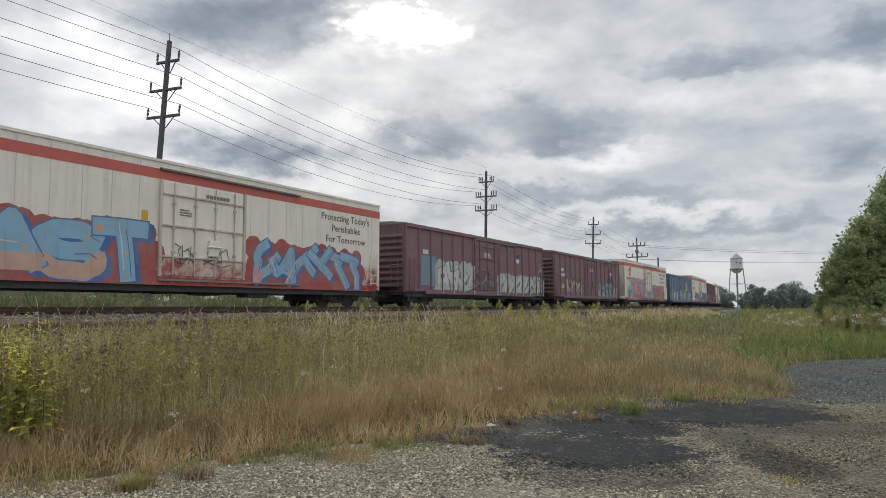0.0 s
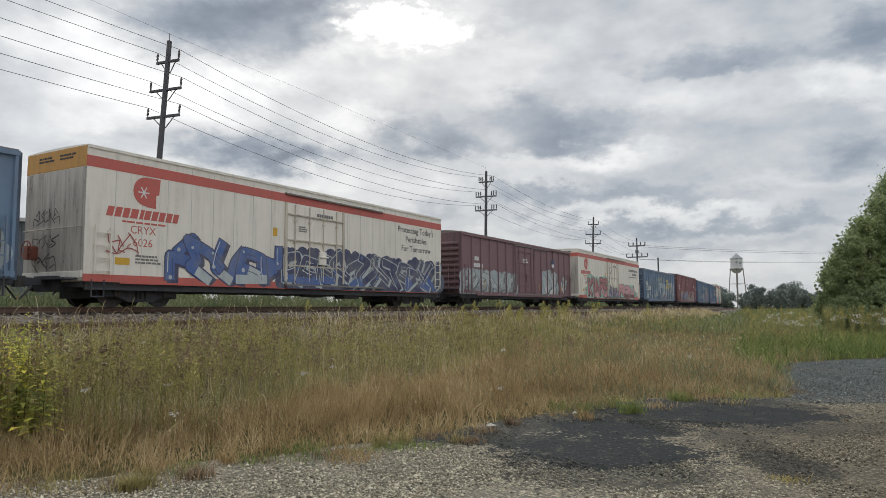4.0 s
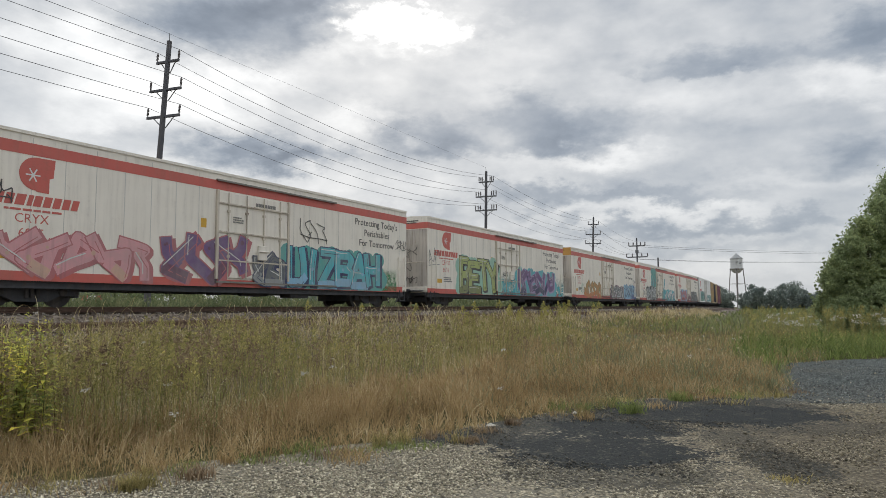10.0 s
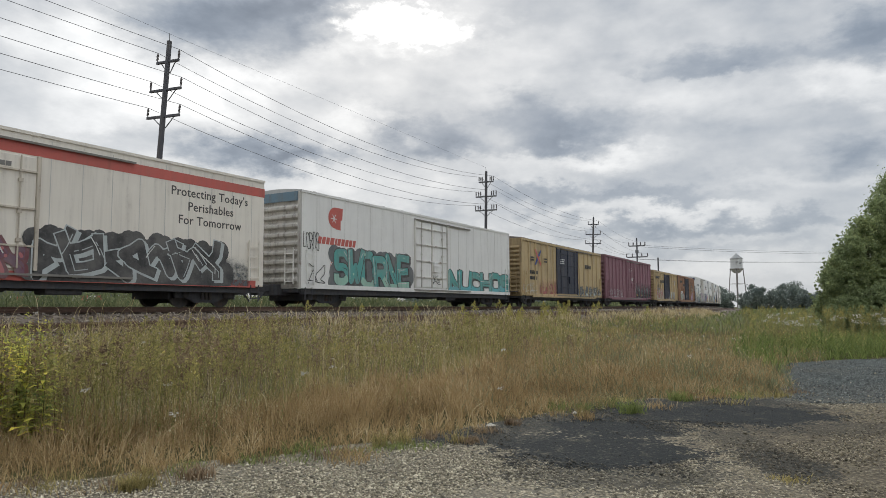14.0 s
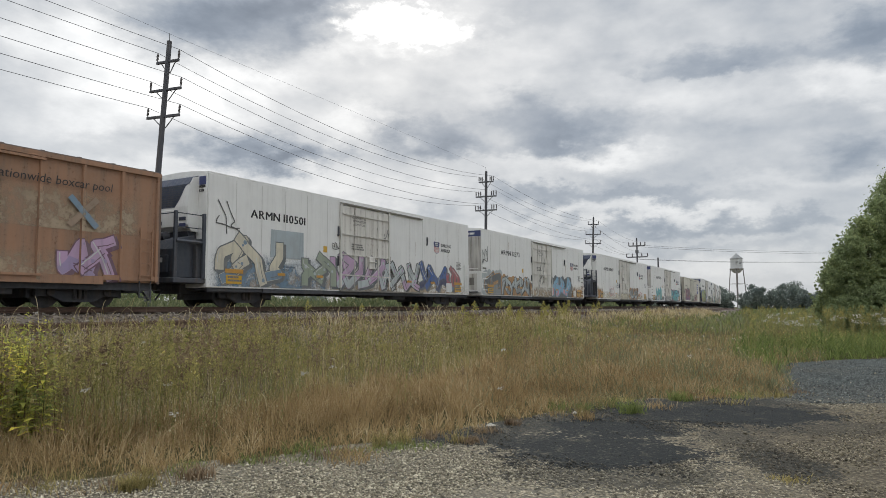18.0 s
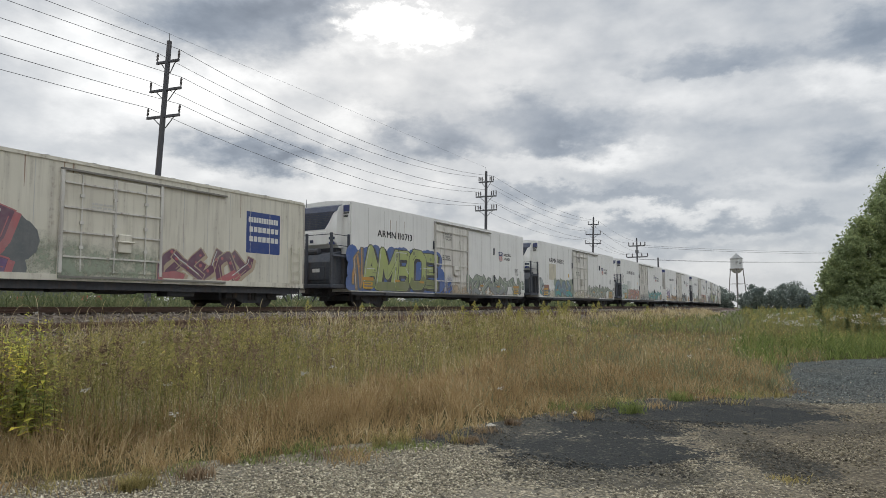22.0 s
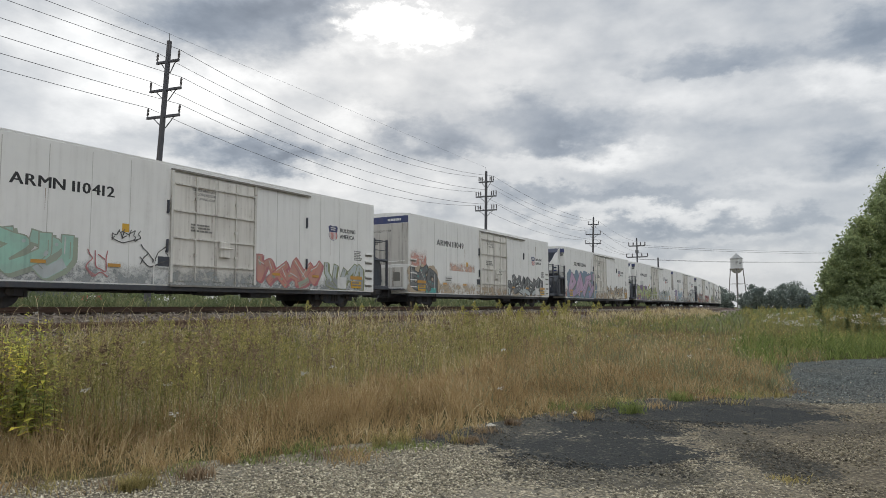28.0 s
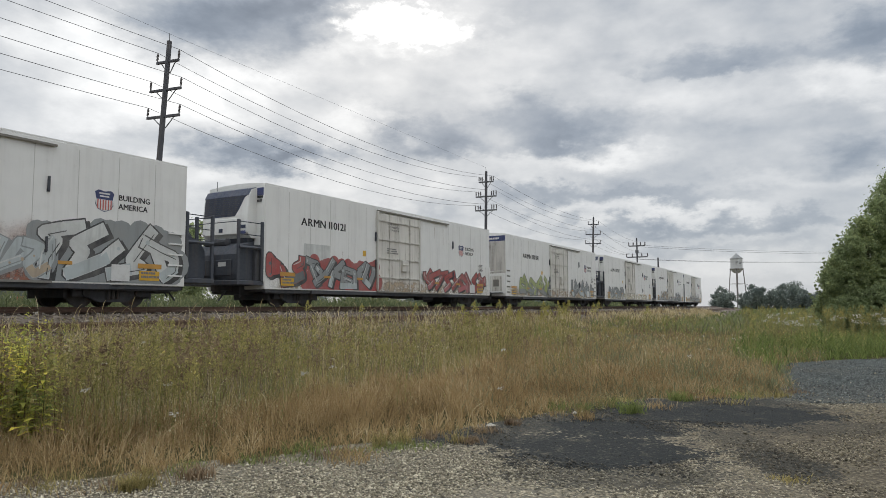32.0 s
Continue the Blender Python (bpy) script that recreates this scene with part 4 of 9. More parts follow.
def ribbed_reefer(label, L, top, coat, xs_step, door_x, door_w, ribs):
    """An older white reefer with ribbed ends."""
    car = car_thing(label, "refrigerator car")
    running_gear(car, L)
    shell(car, L, top, coat, ROOF_GREY, 0.12, 12)
    n = int(L / xs_step)
    xs = [-L / 2 + xs_step * k for k in range(1, n + 1) if abs(-L / 2 + xs_step * k - door_x) > door_w / 2 + 0.15]
    seams(car, L, top, xs)
    plug_door(car, door_x, door_w, 1.0, top - 0.35, coat, 3, 4)
    e = SHADE_GRIME[coat.name]
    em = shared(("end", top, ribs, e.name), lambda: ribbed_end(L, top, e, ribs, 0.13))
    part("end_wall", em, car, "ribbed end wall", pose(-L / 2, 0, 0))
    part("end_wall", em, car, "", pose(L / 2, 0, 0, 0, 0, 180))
    def eave():
        g = Geo()
        g.box(-L / 2, L / 2, -HALF - 0.03, -HALF, top - 0.06, top + 0.04, coat)
        g.box(-L / 2, L / 2, -HALF - 0.03, -HALF, 0.74, 0.92, coat)
        return g.mesh("eave")
    part("eave", shared(("eave", L, top), eave), car)
    lad = shared(("lad", 1.5, coat.name), lambda: ladder_mesh(1.5, 0.45, coat))
    for sx in (-1, 1):
        part("ladder", lad, car, "", pose(sx * (L / 2 - 0.5), -HALF, 0.9))
    part("ladder", lad, car, "", pose(-L / 2 - 0.08, -HALF + 0.5, 0.9, 0, 0, -90))
    steps(car, L, BLACK)
    return car

# ---- graffiti ----
# Spray paint lies on the steel as thin layers and follows posts and door.


def smooth_line(pts, n=6):
    """A smooth line through the given points."""
    out = []
    p = [pts[0]] + list(pts) + [pts[-1]]
    for i in range(1, len(p) - 2):
        for k in range(n):
            t = k / n
            a, b, c, d = p[i - 1], p[i], p[i + 1], p[i + 2]
            out.append(tuple(0.5 * (2 * b[j] + (c[j] - a[j]) * t + (2 * a[j] - 5 * b[j] + 4 * c[j] - d[j]) * t * t + (3 * b[j] - a[j] - 3 * c[j] + d[j]) * t ** 3) for j in (0, 1)))
    out.append(tuple(pts[-1]))
    return out


def brush(pts, w, caps=6):
    """Convex pieces of a stroke of width w."""
    out = []
    for a, b in zip(pts, pts[1:]):
        dx, dz = b[0] - a[0], b[1] - a[1]
        L = math.hypot(dx, dz)
        if L < 1e-4:
            continue
        nx, nz = -dz / L * w / 2, dx / L * w / 2
        out.append([(a[0] + nx, a[1] + nz), (a[0] - nx, a[1] - nz), (b[0] - nx, b[1] - nz), (b[0] + nx, b[1] + nz)])
    for p in (pts[::2] + [pts[-1]] if w > 0.08 else (pts[0], pts[-1])):
        out.append([(p[0] + w / 2 * math.cos(6.283 * k / caps), p[1] + w / 2 * math.sin(6.283 * k / caps)) for k in range(caps)])
    return out


def cut(poly, x, keep_right):
    out = []
    for i, p in enumerate(poly):
        q = poly[(i + 1) % len(poly)]
        pin, qin = (p[0] >= x) == keep_right, (q[0] >= x) == keep_right
        if pin:
            out.append(p)
        if pin != qin:
            t = (x - p[0]) / (q[0] - p[0])
            out.append((x, p[1] + t * (q[1] - p[1])))
    return out


# Letter skeletons: each point is a column 0 to 4 and a row 0 to 6.
STROKES = {"A": "00-26-40 12-32", "B": "00-06 06-36-45-33-03 33-42-30-00", "C": "45-36-16-05-01-10-30-41", "D": "00-06-26-44-42-20-00", "E": "40-00-06-46 03-33", "F": "00-06-46 03-33",
           "G": "45-36-16-05-01-10-30-41-43-23", "H": "00-06 40-46 03-43", "I": "20-26", "J": "06-36-31-20-01", "K": "00-06 46-13 13-40", "L": "06-00-40", "M": "00-06-22-46-40", "N": "00-06-40-46",
           "O": "16-05-01-10-30-41-45-36-16", "P": "00-06-36-45-44-33-03", "R": "00-06-36-45-44-33-03 23-40", "S": "45-36-16-05-04-13-33-42-41-30-10-01", "T": "20-26 06-46", "U": "06-01-10-30-41-46",
           "V": "06-20-46", "W": "06-10-23-30-46", "X": "00-46 06-40", "Y": "06-23-46 23-20", "Z": "06-46-00-40", "0": "16-05-01-10-30-41-45-36-16", "1": "20-26", "2": "05-16-36-45-44-00-40", "7": "06-46-10", "-": "13-33"}


# Hooks, arrows and bars that make up pieces which nobody can read.
SHAPES = ["00-13-35-46 33-42", "01-23-06 23-45", "06-13-44-40-22", "00-24-15-46", "02-14-46-33-42-20", "06-24-02-40", "00-35-16 24-41", "45-13-02-20-34", "00-03-36-44-21-40", "06-02-31-46 15-34", "10-04-26-33-41", "03-15-24-31-46 24-45"]


def skeleton(sign, turned=0):
    """The strokes of a sign in a unit box; turned and mirrored forms are mere shapes."""
    out = []
    for run in (STROKES[sign] if sign in STROKES else SHAPES[turned // 4 % len(SHAPES)]).split():
        pts = [(int(p[0]) / 4, int(p[1]) / 6) for p in run.split("-")]
        if turned & 1:
            pts = [(1 - u, v) for u, v in pts]
        if turned & 2:
            pts = [(u, 1 - v) for u, v in pts]
        out.append(pts)
    return out


def letters(r, word, x0, x1, z0, z1, t, wild=1.0):
    """Strokes of each letter of a word that fills a box."""
    n, h = len(word), z1 - z0
    w = (x1 - x0) / n
    out = []
    for k, sign in enumerate(word):
        size = h * r.uniform(1 - 0.16 * wild, 1.0) - t
        foot = z0 + t / 2 + r.uniform(0, h - t - size) if h - t > size else z0 + t / 2
        slant, wide = r.uniform(-0.12, 0.16) * wild * h, w * ((0.45 if sign in "I1" else 0.92) if sign in STROKES else 1.18)
        bow = r.uniform(-0.05, 0.05) * wild * w
        left = x0 + w * k + (w - wide) / 2
        made = []
        for run in skeleton(sign) if sign in STROKES else skeleton(sign, r.randrange(48)):
            pts = []
            for i, (u, v) in enumerate(run):
                if i:
                    a = run[i - 1]
                    pts.append(((a[0] + u) / 2, (a[1] + v) / 2))
                pts.append((u, v))
            made.append([(min(max(left + wide * u + slant * (v - 0.5) + bow * math.sin(3.1 * v) + r.uniform(-0.025, 0.025) * w * wild, x0 + t / 2), x1 - t / 2), foot + size * v + r.uniform(-0.015, 0.015) * h * wild) for u, v in pts])
        out.append(made)
    return out


def slab(pts, w):
    """A stroke with square ends: convex pieces."""
    (ax, az), (bx, bz) = pts[0], pts[1]
    k = max(math.hypot(bx - ax, bz - az), 1e-4)
    first = (ax + (ax - bx) / k * w * 0.42, az + (az - bz) / k * w * 0.42)
    (ax, az), (bx, bz) = pts[-2], pts[-1]
    k = max(math.hypot(bx - ax, bz - az), 1e-4)
    last = (bx + (bx - ax) / k * w * 0.42, bz + (bz - az) / k * w * 0.42)
    run = [first] + list(pts[1:-1]) + [last]
    out = []
    for a, b in zip(run, run[1:]):
        dx, dz = b[0] - a[0], b[1] - a[1]
        k = max(math.hypot(dx, dz), 1e-4)
        nx, nz = -dz / k * w / 2, dx / k * w / 2
        out.append([(a[0] + nx, a[1] + nz), (a[0] - nx, a[1] - nz), (b[0] - nx, b[1] - nz), (b[0] + nx, b[1] + nz)])
    for p in run[1:-1]:
        out.append([(p[0] + w / 2 * math.cos(0.785 * i + 0.39), p[1] + w / 2 * math.sin(0.785 * i + 0.39)) for i in range(8)])
    return out


def bubble(x, z, q, floor_z):
    return [(x + q * math.cos(0.524 * i), max(z + q * math.sin(0.524 * i), floor_z)) for i in range(12)]


def piece_layers(r, x0, x1, z0, z1, names, word):
    """A painted piece: cloud, shadow, outline, fill, fade, shine."""
    h = z1 - z0
    if not word:
        word = "x" * max(2, round((x1 - x0) / (0.62 * h)))
    w = (x1 - x0) / len(word)
    t = min(0.27 * h, 0.34 * w)
    made = letters(r, word, x0, x1, z0, z1, t)
    rim, layers = 0.06 + 0.016 * h, []
    if names[3] != "-":
        cloud, x = [], x0
        while x < x1:
            q = r.uniform(0.16, 0.26) * h
            cloud.append(bubble(x, z1 - r.uniform(0.16, 0.32) * h, q, z0 - 0.05))
            cloud.append(bubble(x + 0.1 * h, z0 + r.uniform(0.25, 0.55) * h, q * 1.25, z0 - 0.05))
            cloud.append(bubble(x, z0 + 0.15 * h, q, z0 - 0.05))
            x += q * 0.8
        layers.append((names[3], 0, cloud))
    layers.append((names[2], 0.5, [p for m in made for s in m for p in slab([(a + 0.32 * t, b - 0.20 * t) for a, b in s], t + rim)]))
    for k in range(2):
        own = [s for i, m in enumerate(made) if i % 2 == k for s in m]
        layers.append((names[2], 1 + 1.6 * k, [p for s in own for p in slab(s, t + rim)]))
        layers.append((names[0], 1.5 + 1.6 * k, [p for s in own for p in slab(s, t)]))
        fade = []
        for s in own:
            low = [(a, b) for a, b in s if b < z0 + (0.30 + 0.08 * math.sin(3 * a)) * h]
            if len(low) > 1:
                fade += slab(low, t * 0.92)
        layers.append((names[1], 2.0 + 1.6 * k, fade))
    inner = [[(a + t * 0.24, b - t * 0.14) for a, b in s[k:k + 3]] for m in made for s in m for k in (0, len(s) // 2) if r.random() < 0.55]
    layers.append((names[2], 4.2, [p for s in inner if len(s) > 1 for p in brush(s, 0.028, 6)]))
    spots = []
    for m in made:
        for s in m:
            for i in range(2):
                a, b = s[r.randrange(len(s))]
                spots.append(bubble(a + r.uniform(-0.2, 0.2) * t, b + r.uniform(-0.2, 0.2) * t, t * r.uniform(0.10, 0.24), z0))
    layers.append((names[1], 4.4, spots))
    shine = [[(a - t * 0.26, b + t * 0.26) for a, b in s[:3]] for m in made for s in m if r.random() < 0.75]
    layers.append(("white", 4.8, [p for s in shine if len(s) > 1 for p in brush(s, 0.035, 6)]))
    if names[3] == "-":
        edge = [[(a + 0.5 * t + rim, b - 0.1 * t) for a, b in s[-3:]] for m in made for s in m if r.random() < 0.3]
        layers.append((names[0], 0.3, [p for s in edge if len(s) > 1 for p in brush(s, 0.05, 6)]))
    return layers


def art(car, pieces, seed, posts=(), door=None):
    """Graffiti on the side towards the camera: P large pieces, H hazes, T thin tags, B painted-out patches; a readable word may follow."""
    cuts = []
    for x in posts:
        cuts.append((x - 0.05, x + 0.05, 0.077))
    if door:
        cuts.append((door[0] - 0.11, door[1] + 0.11, 0.065))
    cuts.sort()
    for number, (style, x0, x1, z0, z1, names, *word) in enumerate(pieces):
        r = random.Random(seed * 101 + number)
        names = names.split()
        word = word[0] if word else ""
        if style in "PHV" and z0 < 0.91:
            z0 -= 0.11
        if style == "B":
            layers = [(names[0], 0, [[(x0, z0), (x1, z0), (x1 - 0.02, z1), (x0 + 0.03, z1 - 0.02)]])]
        elif style == "H":
            layers = [(names[0], -1, [[(x0 - 0.25, z0), (x1 + 0.25, z0), (x1 + 0.25, z1 + 0.25), (x0 - 0.25, z1 + 0.25)]])]
        elif style == "T":
            h = z1 - z0
            thick = 0.026 + 0.012 * h
            sign = word or "x" * max(2, round(abs(x1 - x0) / (0.5 * h)))
            made = letters(r, sign, min(x0, x1), max(x0, x1), z0, z1, thick, 1.4)
            polys = [p for m in made for s in m for p in brush(smooth_line(s, 3), thick)]
            if not word:
                a = [(x0 + (x1 - x0) * k / 3, z0 + h * r.uniform(-0.1, 0.35)) for k in range(4)]
                polys += brush(smooth_line(a, 4), thick)
            layers = [(names[0], 3, polys)]
        elif style == "V":
            h, w = z1 - z0, x1 - x0
            bars = [[(x0 + w * a, z0 + h * b), (x0 + w * (a + c) / 2, z0 + h * (b + d) / 2), (x0 + w * c, z0 + h * d)] for a, b, c, d in ((0.40, 0.40, 0.33, 0.90), (0.60, 0.40, 0.90, 0.88), (0.22, 0.30, 0.72, 0.40), (0.75, 0.15, 0.80, 0.42))]
            core = [bubble(x0 + w * 0.48, z0 + h * 0.27, 0.25 * h, z0 - 0.05), bubble(x0 + w * 0.25, z0 + h * 0.2, 0.18 * h, z0 - 0.05)]
            layers = [(names[2], 0.5, [bubble(x0 + w * 0.48, z0 + h * 0.27, 0.28 * h, z0 - 0.05), bubble(x0 + w * 0.25, z0 + h * 0.2, 0.21 * h, z0 - 0.05)] + [p for b in bars for p in brush(b, 0.17 * h, 10)]), (names[0], 1.0, core + [p for b in bars[:2] + bars[3:] for p in brush(b, 0.135 * h, 10)]),
                      (names[2], 1.6, [p for b in bars[2:3] for p in brush(b, 0.14 * h, 10)]), (names[0], 2.0, [p for b in bars[2:3] for p in brush(b, 0.105 * h, 10)]),
                      (names[1], 2.4, [q for k in range(4) for q in brush([(x0 + w * (0.2 + 0.13 * k), z0 + h * 0.08), (x0 + w * (0.23 + 0.13 * k), z0 + h * 0.2)], 0.06 * h, 8)])]
        else:
            layers = piece_layers(r, x0, x1, z0, z1, names, word)
        g = Geo()
        for name, level, polys in layers:
            material_ = fog(name) if style == "H" else can(name)
            for j, poly in enumerate(polys):
                lo, hi = min(p[0] for p in poly), max(p[0] for p in poly)
                lift = 0.0135 + 0.0022 * level + 0.000004 * (j % 400) + (0.00015 * number if style == "H" else 0.0)
                bits, at = [], lo
                for a, b, deep in cuts:
                    if b <= lo or a >= hi:
                        continue
                    if a > at:
                        bits.append((at, a, 0.0))
                    bits.append((max(a, lo), min(b, hi), deep))
                    at = b
                if at < hi:
                    bits.append((at, hi, 0.0))
                for a, b, deep in bits:
                    q = poly
                    if a > lo:
                        q = cut(q, a, True)
                    if b < hi:
                        q = cut(q, b, False)
                    if len(q) > 2:
                        g.add([(x, -HALF - deep - lift, max(z, 0.72)) for x, z in q], [tuple(range(len(q)))], material_)
        if g.f:
            me = bpy.data.meshes.new("graffiti")
            me.from_pydata(g.v, [], g.f)
            for m in g.mats:
                me.materials.append(m)
            me.polygons.foreach_set("material_index", g.m)
            me.update()
            kind = {"P": "spray-painted graffiti piece", "V": "spray-painted forked shape", "H": "haze of spray paint", "T": "scrawled graffiti tag", "B": "painted-out rectangle"}[style]
            ob = part({"P": "graffiti", "V": "graffiti", "H": "paint_haze", "T": "graffiti_tag", "B": "paint_patch"}[style], me, car, names[0].replace("cloud", "grey") + " " + kind)
            if style != "B":
                tagged(ob, kind="stuff")

# ---- ground, ballast and tracks ----


def soil_material():
    m, b, bsdf = material("weedy_soil")
    co = b.n("ShaderNodeNewGeometry").outputs["Position"]
    big = b.noise(co, 0.25, 5)
    fine = b.noise(co, 6.0, 5, 0.65)
    col = b.ramp(big, [(0.3, (0.055, 0.060, 0.022)), (0.5, (0.085, 0.075, 0.030)), (0.7, (0.115, 0.085, 0.040))])
    col = b.mix(b.span(fine, 0.3, 0.75, 0.0, 0.7), col, (0.045, 0.035, 0.020))
    b.put(bsdf.inputs["Base Color"], col)
    bsdf.inputs["Roughness"].default_value = 1.0
    bsdf.inputs["Specular IOR Level"].default_value = 0.05
    bump(b, bsdf, fine, 0.7, 0.08)
    return m


def gravel_colour(b, co):
    """Pale limestone with a damp black patch and a blue-grey lane."""
    cell = b.n("ShaderNodeTexVoronoi")
    b.link(co, cell.inputs["Vector"])
    cell.inputs["Scale"].default_value = 34.0
    fine = b.noise(co, 40.0, 3, 0.6)
    mid = b.noise(co, 1.3, 5, 0.6)
    big = b.noise(co, 0.35, 4, 0.6)
    coarse = b.n("ShaderNodeTexVoronoi")
    b.link(co, coarse.inputs["Vector"])
    coarse.inputs["Scale"].default_value = 11.0
    stone = b.ramp(cell.outputs["Color"], [(0.0, (0.085, 0.078, 0.062)), (0.3, (0.19, 0.176, 0.140)), (0.6, (0.312, 0.272, 0.190)), (1.0, (0.53, 0.470, 0.345))])
    stone = b.mix(b.span(cell.outputs["Distance"], 0.35, 0.75, 0.0, 0.55), stone, (0.085, 0.075, 0.060))
    stone = b.mix(b.span(fine, 0.4, 0.7, 0.0, 0.4), stone, (0.13, 0.112, 0.084))
    stone = b.mix(b.span(mid, 0.45, 0.70, 0.0, 0.5), stone, (0.15, 0.132, 0.105))
    sp = b.n("ShaderNodeSeparateXYZ")
    b.link(co, sp.inputs[0])
    wob = b.math("ADD", b.math("MULTIPLY", b.math("SUBTRACT", mid, 0.5), 1.5), b.math("MULTIPLY", b.math("SUBTRACT", b.noise(co, 3.4, 6, 0.7), 0.5), 1.7))
    torn = b.math("ADD", wob, b.math("MULTIPLY", b.math("SUBTRACT", cell.outputs["Color"], 0.5), 0.55))
    damp = None
    for cx, cy, rx, ry, w in ((1.75, 8.0, 1.0, 0.95, 1.0), (2.25, 9.5, 0.85, 0.75, 1.0), (0.35, 8.75, 0.75, 0.40, 0.9), (1.1, 8.5, 0.5, 0.5, 0.9), (4.25, 10.5, 1.35, 1.0, 1.0), (3.4, 11.1, 0.9, 0.5, 0.9), (5.3, 11.3, 0.6, 0.6, 0.6), (3.45, 7.3, 0.36, 0.62, 0.7), (3.5, 8.4, 0.3, 0.8, 0.45), (1.65, 6.85, 0.9, 0.5, 0.55), (5.2, 9.3, 1.3, 0.45, 0.4), (2.1, 10.4, 0.7, 0.35, 0.8), (1.2, 9.5, 0.5, 0.35, 0.8), (3.0, 10.4, 0.6, 0.5, 0.9), (0.5, 9.0, 0.6, 0.4, 0.85), (1.35, 9.9, 0.7, 0.5, 0.85), (2.4, 11.0, 0.8, 0.5, 0.85), (3.6, 11.8, 0.9, 0.45, 0.8), (4.9, 12.0, 0.9, 0.45, 0.8), (4.2, 11.6, 1.0, 0.5, 0.85), (2.9, 11.4, 0.8, 0.4, 0.8)):
        dx = b.math("DIVIDE", b.math("SUBTRACT", sp.outputs["X"], cx), rx)
        dy = b.math("DIVIDE", b.math("SUBTRACT", sp.outputs["Y"], cy), ry)
        r = b.math("SQRT", b.math("ADD", b.math("MULTIPLY", dx, dx), b.math("MULTIPLY", dy, dy)))
        k = b.math("MULTIPLY", b.span(b.math("ADD", r, torn), 1.35, 1.0), w)
        damp = k if damp is None else b.math("MAXIMUM", damp, k)
    damp = b.math("MULTIPLY", damp, b.span(cell.outputs["Color"], 0.95, 0.75, 0.75, 1.0))
    damp = b.math("MULTIPLY", damp, b.span(b.noise(co, 2.6, 6, 0.7), 0.68, 0.54, 0.6, 1.0))
    lane = b.math("MULTIPLY", b.span(b.math("ADD", sp.outputs["Y"], b.math("MULTIPLY", wob, 1.1)), 11.0, 12.6), b.span(b.math("ADD", sp.outputs["X"], b.math("MULTIPLY", wob, 0.7)), 5.0, 6.4))
    blue = b.ramp(cell.outputs["Color"], [(0.0, (0.020, 0.023, 0.022)), (0.5, (0.078, 0.087, 0.082)), (1.0, (0.21, 0.225, 0.21))])
    blue = b.mix(b.span(coarse.outputs["Color"], 0.2, 0.9, 0.0, 0.5), blue, (0.045, 0.051, 0.048))
    col = b.mix(lane, stone, blue)
    dusty = b.math("MULTIPLY", b.span(b.math("ADD", sp.outputs["X"], b.math("MULTIPLY", wob, 1.2)), 1.2, 4.2), b.span(sp.outputs["Y"], 12.4, 10.6))
    brown = b.math("MULTIPLY", b.span(big, 0.42, 0.66), 0.35)
    col = b.mix(brown, col, (0.105, 0.09, 0.07))
    col = b.mix(b.math("MULTIPLY", dusty, 0.68), col, (0.52, 0.49, 0.46), "MULTIPLY")
    return b.mix(damp, col, (0.024, 0.027, 0.027)), cell, fine, damp, dusty


def gravel_material(name):
    m, b, bsdf = material(name)
    co = b.n("ShaderNodeNewGeometry").outputs["Position"]
    col, cell, fine, damp, dusty = gravel_colour(b, co)
    b.put(bsdf.inputs["Base Color"], col)
    b.put(bsdf.inputs["Roughness"], b.span(damp, 0.0, 1.0, 1.0, 0.85))
    bsdf.inputs["Specular IOR Level"].default_value = 0.08
    h = b.math("ADD", b.math("MULTIPLY", cell.outputs["Distance"], 0.7), b.math("MULTIPLY", fine, 0.4))
    bump(b, bsdf, h, 0.9, 0.03)
    return m


def ballast_material():
    m, b, bsdf = material("track_ballast")
    co = b.n("ShaderNodeNewGeometry").outputs["Position"]
    cell = b.n("ShaderNodeTexVoronoi")
    b.link(co, cell.inputs["Vector"])
    cell.inputs["Scale"].default_value = 13.0
    mid = b.noise(co, 0.9, 5)
    col = b.ramp(cell.outputs["Color"], [(0.0, (0.066, 0.054, 0.043)), (0.5, (0.175, 0.147, 0.120)), (1.0, (0.38, 0.33, 0.275))])
    col = b.mix(b.span(mid, 0.4, 0.7, 0.0, 0.5), col, (0.10, 0.072, 0.05))
    b.put(bsdf.inputs["Base Color"], col)
    bsdf.inputs["Roughness"].default_value = 0.95
    bsdf.inputs["Specular IOR Level"].default_value = 0.1
    bump(b, bsdf, cell.outputs["Distance"], 1.0, 0.05)
    return m


SOIL, GRAVEL, BALLAST = soil_material(), gravel_material("lot_gravel"), ballast_material()
TIE = paint("weathered_tie_wood", (0.075, 0.056, 0.042), 0.6, 0.2, 0.9)


def spread(n, near, far):
    """Grid lines that lie close near zero and wide apart far off."""
    a = [i / n for i in range(-n, n + 1)]
    return [math.copysign(near * abs(t) * n / 4 + (far - near * n / 4) * abs(t) ** 5, t) for t in a]


def make_ground():
    xs, ys = spread(60, 1.6, 2600.0), spread(60, 1.6, 2600.0)
    v = [(x, y, -0.03 + 0.03 * noise.noise(Vector((x * 0.3, y * 0.3, 0)))) for y in ys for x in xs]
    w = len(xs)
    f = [(j * w + i, j * w + i + 1, (j + 1) * w + i + 1, (j + 1) * w + i) for j in range(len(ys) - 1) for i in range(w - 1)]
    thing("ground", "weedy brown-green soil running to the horizon", "ground", kind="structure", mesh=Geo().add(v, f, SOIL))


make_ground()

